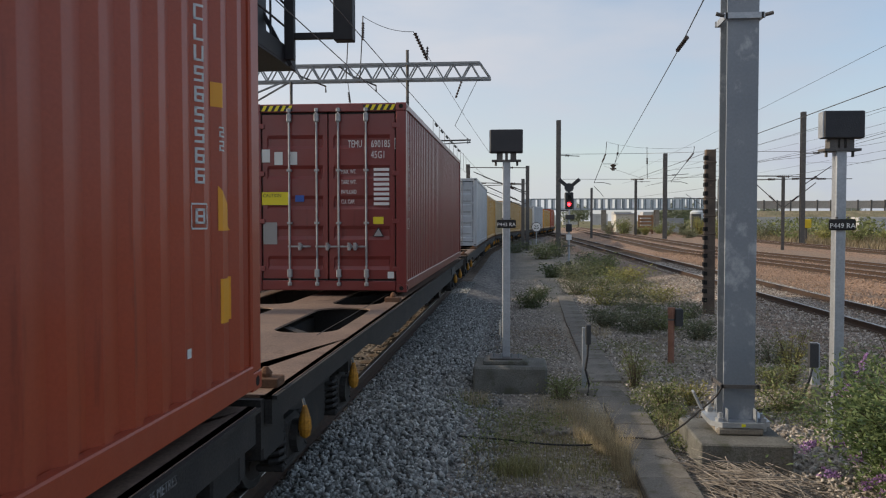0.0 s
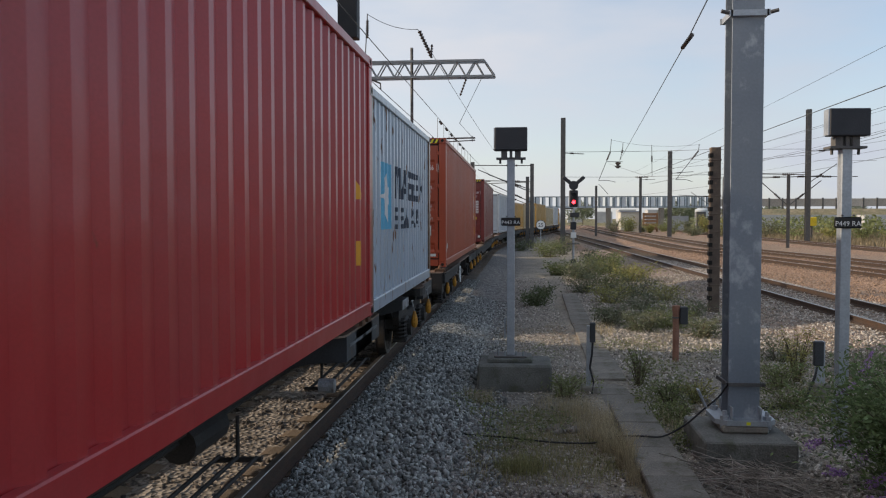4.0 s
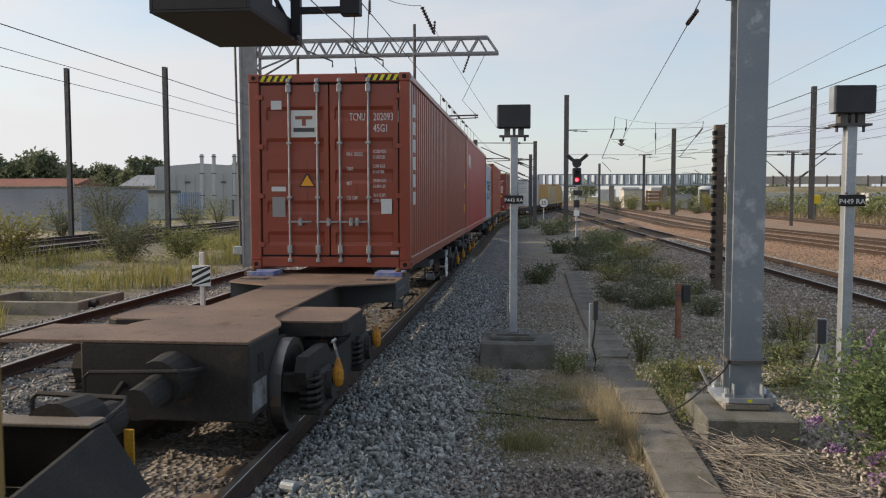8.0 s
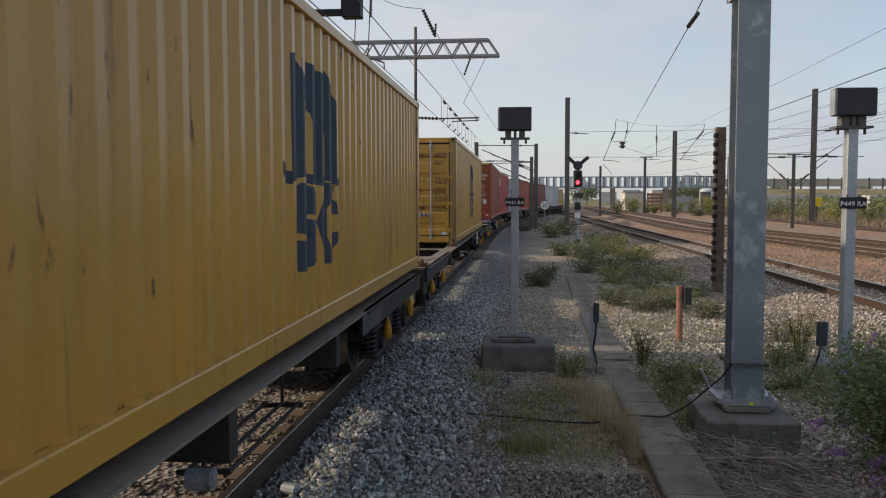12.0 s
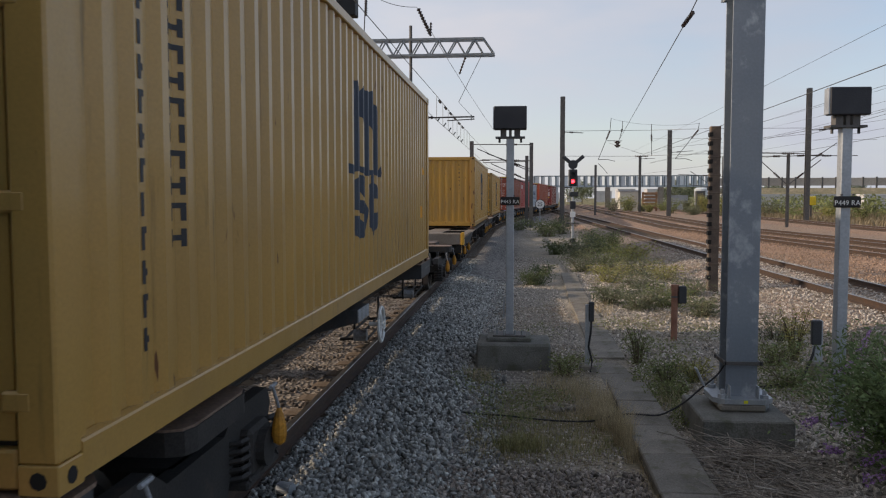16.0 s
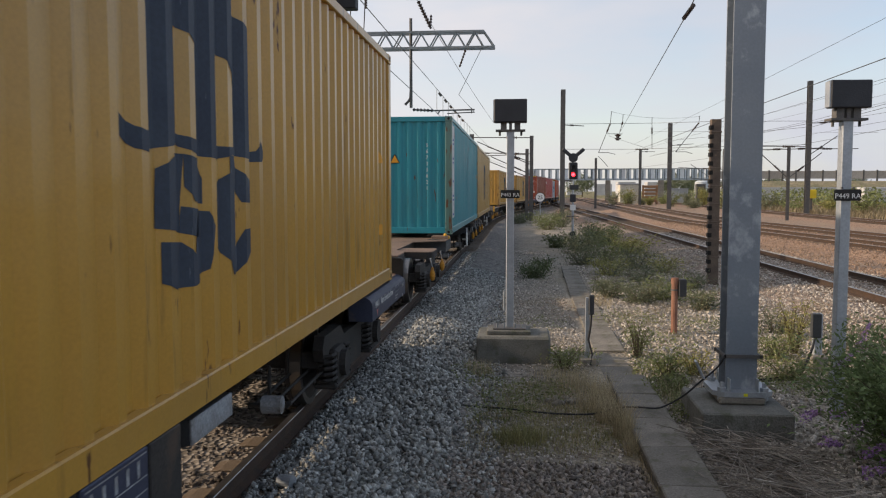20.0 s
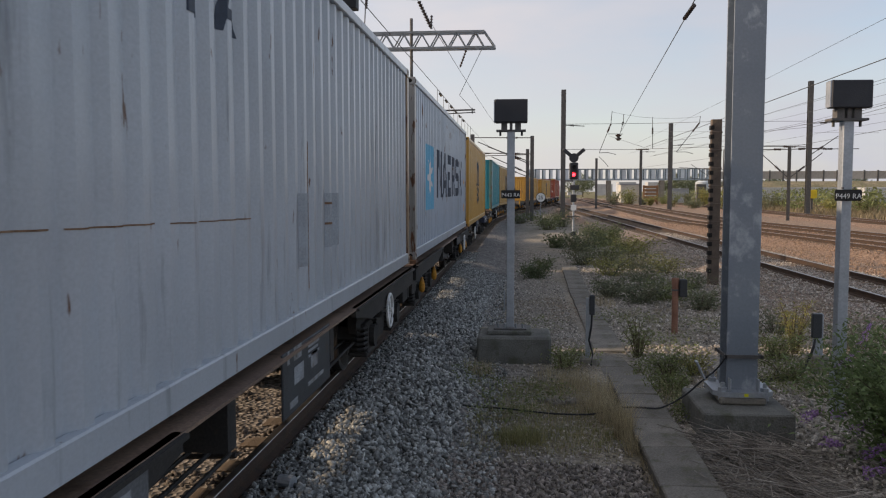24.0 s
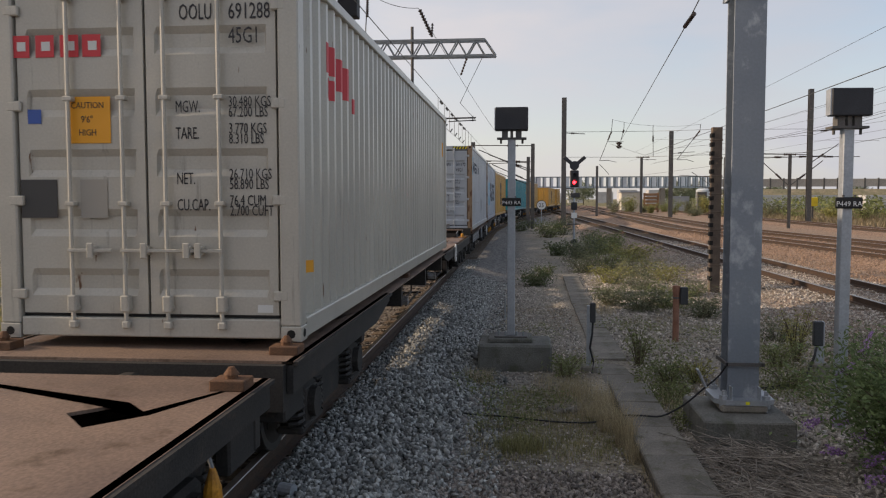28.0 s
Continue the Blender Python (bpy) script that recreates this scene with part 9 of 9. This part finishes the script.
def shrubs():
    for x, y, r, h, n, label, mat in ((2.05, 19.0, 0.6, 0.45, 900, "low airy weed shrub on the gravel", "leaf_bush"), (2.65, 18.2, 0.75, 0.5, 1200, "low airy grey-green shrub on the gravel", "leaf_bush"), (3.35, 18.7, 0.75, 0.5, 1100, "low green shrub near a pipe stub", "leaf_green"), (3.8, 17.3, 0.55, 0.45, 800, "low dark shrub near a pipe stub", "leaf_bush"),
                                      (2.1, 28.0, 0.9, 0.65, 1300, "low green shrub beside the cable trough", "leaf_bush"), (3.0, 28.6, 1.1, 0.75, 1500, "spreading green shrub on the gravel", "leaf_green"), (3.75, 26.8, 1.0, 0.6, 1300, "spreading grey-green shrub on the gravel", "leaf_bush"), (4.4, 25.2, 0.8, 0.5, 1000, "thin green shrub on the gravel", "leaf_yellow"),
                                      (2.7, 24.4, 0.8, 0.5, 1100, "thin yellow-green shrub on the gravel", "leaf_yellow"), (3.3, 22.6, 0.9, 0.45, 1000, "low matted shrub on the gravel", "leaf_bush"), (4.3, 21.0, 0.7, 0.4, 700, "low dark shrub on the gravel", "leaf_bush"), (0.4, 23.2, 0.6, 0.42, 1100, "small dark green shrub beside the track", "leaf_dark"), (0.75, 26.5, 0.45, 0.35, 600, "small green shrub beside the track", "leaf_dark"),
                                      (2.5, 33.5, 1.1, 0.8, 1400, "wide grey-green shrub on the gravel", "leaf_bush"), (3.9, 37.5, 1.3, 0.85, 1500, "wide dark shrub on the gravel", "leaf_green"), (4.3, 32.5, 1.0, 0.6, 1000, "low yellow-green shrub on gravel", "leaf_yellow"), (3.9, 43.0, 1.2, 0.8, 1200, "grey-green shrub near the signal", "leaf_bush"), (1.6, 36.0, 0.8, 0.55, 800, "dark green shrub beside the track", "leaf_dark"),
                                      (1.7, 52.0, 1.3, 1.0, 1500, "pale green bush beside the curving siding", "leaf_green"), (2.8, 56.0, 1.3, 1.1, 1300, "bright green bush beside the signal", "leaf_bush"), (0.0, 62.0, 1.2, 0.9, 1000, "dark low bush beside the siding", "leaf_dark"),
                                      (4.15, 12.7, 0.3, 0.8, 700, "upright pale weed beside a cable box", "leaf_yellow"), (3.75, 12.2, 0.5, 0.42, 900, "low spreading green weed beside a cable box", "leaf_green"), (4.4, 14.4, 0.55, 0.4, 700, "small weedy shrub on the gravel", "leaf_bush"), (3.5, 10.9, 0.45, 0.32, 700, "low spreading green weed beside the mast", "leaf_green"), (5.3, 13.2, 0.7, 0.4, 800, "low green weed on the gravel", "leaf_bush"),
                                      (1.75, 12.2, 0.28, 0.55, 420, "upright pale weed beside the trough", "leaf_green"), (1.95, 10.9, 0.3, 0.4, 520, "upright green weed beside the trough", "leaf_green"), (2.35, 11.1, 0.28, 0.3, 420, "low green weed before the mast", "leaf_yellow"), (1.85, 9.9, 0.2, 0.3, 320, "small green weed beside the trough", "leaf_green"), (0.62, 11.3, 0.3, 0.3, 420, "green weed beside the concrete foundation", "leaf_green")):
        shrub(x, y, r, h, n, label, mat, 0.06 if y < 16 else 0.085 if y < 30 else 0.14)
    for k in range(30):
        # scrub along the far edge of the main lines
        x = (14.6, 17.5, 21.5, 24.0, 23.2, 26.5, 27.5, 29.0, 25.0, 31.5, 33.0, 34.0, 31.0, 36.0, 38.5, 34.5, 41.0, 39.0, 43.5, 33.5)[k % 20] + (k // 20) * 3.5
        y = (131, 137, 139, 116, 128, 122, 108, 112, 103, 108, 102, 93, 120, 98, 104, 112, 100, 90, 108, 84)[k % 20] + (k // 20) * 7.0
        shrub(x, y, 1.5 + 0.5 * math.sin(k * 2.3), 1.9 + 0.9 * math.sin(k * 1.7), 620, "loose olive scrub bush beyond the main lines", ("leaf_bush", "leaf_green", "leaf_yellow")[k % 3], 0.3, stems=9, group="scrub beyond the main lines")
    for x, y, r, h, n, label, mat in ((-26.6, 63.4, 1.9, 2.0, 1400, "rounded green bush by the yard track", "leaf_bush"), (-28.4, 74.0, 1.9, 2.4, 1300, "rounded green bush by the yard track", "leaf_green"), (-24.0, 45.2, 2.4, 3.4, 3800, "tall loose bush beyond the yard tracks", "leaf_bush"), (-27.6, 46.5, 1.2, 2.2, 1200, "dark bush against the shed", "leaf_dark"), (-15.0, 29.5, 1.5, 1.7, 2200, "tall loose weeds beside the yard track", "leaf_bush"),
                                      (-18.0, 27.0, 1.4, 1.9, 2200, "tall yellow-green weeds beside the yard", "leaf_yellow"), (-13.6, 31.5, 1.4, 1.3, 1700, "low green bush in the weeds", "leaf_green"), (-11.4, 34.0, 1.3, 1.2, 1500, "low green bush in the weeds", "leaf_bush"),(-9.9, 46.0, 1.6, 1.7, 1800, "yellow-green bush behind the train", "leaf_yellow"), (-10.8, 55.0, 2.0, 2.4, 1900, "loose bush behind the train", "leaf_green"), (-11.5, 39.0, 1.5, 1.6, 1600, "weedy bush behind the train", "leaf_yellow")):
        shrub(x, y, r, h, n, label, mat, 0.16, group="bushes beside the yard")


def tree(x, y, h, r, label, mat="leaf_tree_hazed"):
    t = thing("tree", label, "tree", pose(x, y, 0), group="distant trees")
    b = T((0, 0, -0.8), (0.1, 0, h * 0.45), 0.035 * h, 8, 0.02 * h)
    blobs = []
    for k in range(11):
        a = 6.283 * k / 11 + rng.uniform(-0.3, 0.3)
        z = h * rng.uniform(0.38, 0.95)
        d = r * (1.0 - 0.65 * max(0, (z / h - 0.55) / 0.45)) * rng.uniform(0.4, 0.8)
        p = Vector((d * math.cos(a), d * math.sin(a), z))
        tube(b, (0.05, 0, h * rng.uniform(0.2, 0.42)), p, 0.012 * h, 5, 0.003 * h)
        blobs.append((p, r * rng.uniform(0.28, 0.45)))
    part("trunk", b, "stem", t)
    at = []
    for p, q in blobs:
        n = 230
        d = rng.normal(size=(n, 3))
        d /= np.linalg.norm(d, axis=1, keepdims=True)
        at.append(np.array(p)[None] + d * (q * rng.uniform(0.55, 1.15, n))[:, None])
    at = np.concatenate(at)
    part("crown", leaf_cloud("crown", at, rng.normal(size=at.shape), 0.09 * h, 0.05 * h, mat), None, t)


def trees():
    for x, y, h, r in ((-114, 165, 10.5, 6), (-106, 166, 10.2, 6), (-101, 165, 10.4, 5), (-122, 212, 10, 5), (-116, 214, 10.3, 5), (-111, 210, 9.5, 5), (-92, 191, 12.3, 4.5), (-89, 193, 10.5, 4), (-95, 192, 10, 4), (-98, 270, 13, 5)):
        tree(x, y, h, r, "dark rounded tree behind the yard buildings")
    for k in range(14):
        tree(-20 + 24 * k + 5 * math.sin(k * 2.7), 330 + 25 * math.sin(k * 1.7), 7 + 2 * math.sin(k * 3.1), 6.5, "low dark tree on the horizon")


def rocks():
    base = []
    for k in range(7):
        # crushed rock: the hull of a few points, flat-faced and sharp-edged
        b = bmesh.new()
        for i in range(11):
            d = rng.normal(size=3)
            d /= max(abs(d)) ** 0.6 * np.linalg.norm(d) ** 0.4
            b.verts.new(d * rng.uniform(0.75, 1.05) * np.array([1.0, 0.85, 0.75]))
        hull = bmesh.ops.convex_hull(b, input=b.verts[:])
        bmesh.ops.delete(b, geom=list({v for v in hull["geom_interior"] + hull["geom_unused"] if isinstance(v, bmesh.types.BMVert)}), context="VERTS")
        bmesh.ops.triangulate(b, faces=b.faces[:])
        b.verts.ensure_lookup_table()
        b.verts.index_update()
        base.append((np.array([v.co[:] for v in b.verts]), np.array([[v.index for v in f.verts] for f in b.faces])))
        b.free()

    def heap(name, lots, mat, parent):
        vs, fs, o = [], [], 0
        for x, y, z, size in lots:
            n = len(x)
            idx = rng.integers(0, 7, n)
            for k in range(7):
                sel = np.where(idx == k)[0]
                v, f = base[k]
                m = len(sel)
                if not m:
                    continue
                sc = size[sel][:, None] * rng.uniform(0.6, 1.35, (m, 3))
                p = v[None] * sc[:, None, :]
                q = rng.normal(size=(m, 3, 3))
                e0 = q[:, 0] / np.linalg.norm(q[:, 0], axis=1, keepdims=True)
                e1 = np.cross(e0, q[:, 1])
                e1 /= np.linalg.norm(e1, axis=1, keepdims=True)
                p = np.einsum("mij,mjk->mik", p, np.stack((e0, e1, np.cross(e0, e1)), axis=1))
                p += np.stack((x[sel], y[sel], z[sel]), axis=1)[:, None, :]
                vs.append(p.reshape(-1, 3))
                fs.append((f[None] + (np.arange(m) * len(v))[:, None, None] + o).reshape(-1, 3))
                o += m * len(v)
        fs = np.concatenate(fs)
        return part(name, fast_mesh(name, np.concatenate(vs), fs, np.full(len(fs), 3), mat), None, parent)

    def lot(x0, x1, y0, y1, n, s0, s1, power=1.0, dz=0.0):
        x, y = rng.uniform(x0, x1, n), y0 + (y1 - y0) * rng.uniform(0, 1, n) ** power
        size = rng.uniform(s0, s1, n)
        return x, y, soil(x, y) + size * 0.25 + dz, size

    def between(p):
        """Only the stones that lie between the sleepers."""
        k = np.abs((p[1] + 13.7 + 0.325) % 0.65 - 0.325) > 0.15
        return p[0][k], p[1][k], p[2][k], p[3][k]

    bed = thing("ballast", "loose grey ballast stones banked along the siding", "ballast", kind="structure")
    h = heap("ballast_stones", [lot(-2.03, -1.5, 4.0, 30, 9500, 0.018, 0.036, 1.4, 0.02), lot(-1.75, -0.7, 5.0, 24, 14000, 0.018, 0.042, 1.5), lot(-0.85, -0.2, 5.0, 24, 4200, 0.018, 0.04, 1.5), lot(-1.75, -0.65, 5.0, 14, 3500, 0.026, 0.046, 1.2, 0.03),
                                    lot(-5.6, -3.8, 5, 26, 5000, 0.02, 0.036, 1.3), lot(-8.9, -5.6, 8, 34, 6000, 0.02, 0.036, 1.3)], "ballast", bed)
    tagged(h, kind="stuff")
    # stones between the rails, their colour darkened for the wagons' shade
    tagged(heap("bed_stones", [between(lot(-3.56, -2.16, 4.0, 30, 5600, 0.028, 0.052, 1.3, -0.02))], "shaded_track_ballast", bed), kind="stuff")
    stone = []
    for k in range(7):
        v, f = base[k]
        stone.append(loose("stone", [tuple(p) for p in v * np.array([[0.034, 0.03, 0.024]])], [tuple(map(int, q)) for q in f], "ballast"))
    for i in range(260):
        x, y = rng.uniform(-1.5, -0.35), 5.4 + 6.0 * rng.uniform() ** 1.4
        part("stone", stone[i % 7], None, bed).matrix_basis = pose(x, y, ground_height(x, y) + 0.028, 40 * rng.normal(), 40 * rng.normal(), 360 * rng.uniform())
    wide = thing("gravel", "coarse grey and brownish gravel between siding and main lines", "gravel", kind="stuff")
    heap("earthy_stones", [lot(-0.9, 1.1, 5.0, 7.35, 4200, 0.016, 0.038)], "earthy_gravel", wide)
    heap("gravel_stones", [lot(-0.7, 1.05, 7.3, 20, 5200, 0.008, 0.024, 1.3), lot(1.6, 6.6, 6.5, 34, 24000, 0.018, 0.042, 1.6), lot(-0.4, 1.0, 12.5, 34, 4000, 0.016, 0.03, 1.2), lot(6.6, 9.6, 15, 45, 9000, 0.022, 0.04, 1.3)], "gravel", wide)
    heap("rusty_stones", [lot(9.6, 16, 22, 60, 9000, 0.03, 0.05, 1.3)], "rusty_ballast", wide)
    odd = thing("trackside_debris", "broken clods and stones on the bare earth", "debris", kind="stuff")
    heap("clods", [(lambda p: (p[:, 0], p[:, 1], p[:, 2] + 0.02, rng.uniform(0.03, 0.06, len(p))))(scatter(0.45, 9.55, 0.3, 0.12, 40))], "concrete", odd)
    can = thing("tin_can", "crushed pale tin can beside the rail", "can", pose(-1.83, 6.0, -0.1, 90, 0, 70))
    part("shell", T((0, 0, 0), (0, 0, 0.12), 0.05, 12), "galvanised", can)


buddleia()
dead_stalks()
grass_patches()
shrubs()
trees()
rocks()


# ---- what moves ----
def motions():
    """The train rolls away along its track, and its wheels turn."""
    for ob, u, half, z in RIDERS:
        walk(ob, [(t, riding(u + travelled(t), half, z)) for t in range(0, 29)])
    for w in ROLLING:
        base = w.matrix_basis.translation.copy()
        rows = []
        t = 0.0
        while t < 28.0 + 1e-6:
            a = -travelled(t) / 0.42
            rows.append((t, Matrix.Translation(base) @ Matrix.Rotation(a, 4, "X")))
            t += 2 / 30
        walk(w, rows)


motions()
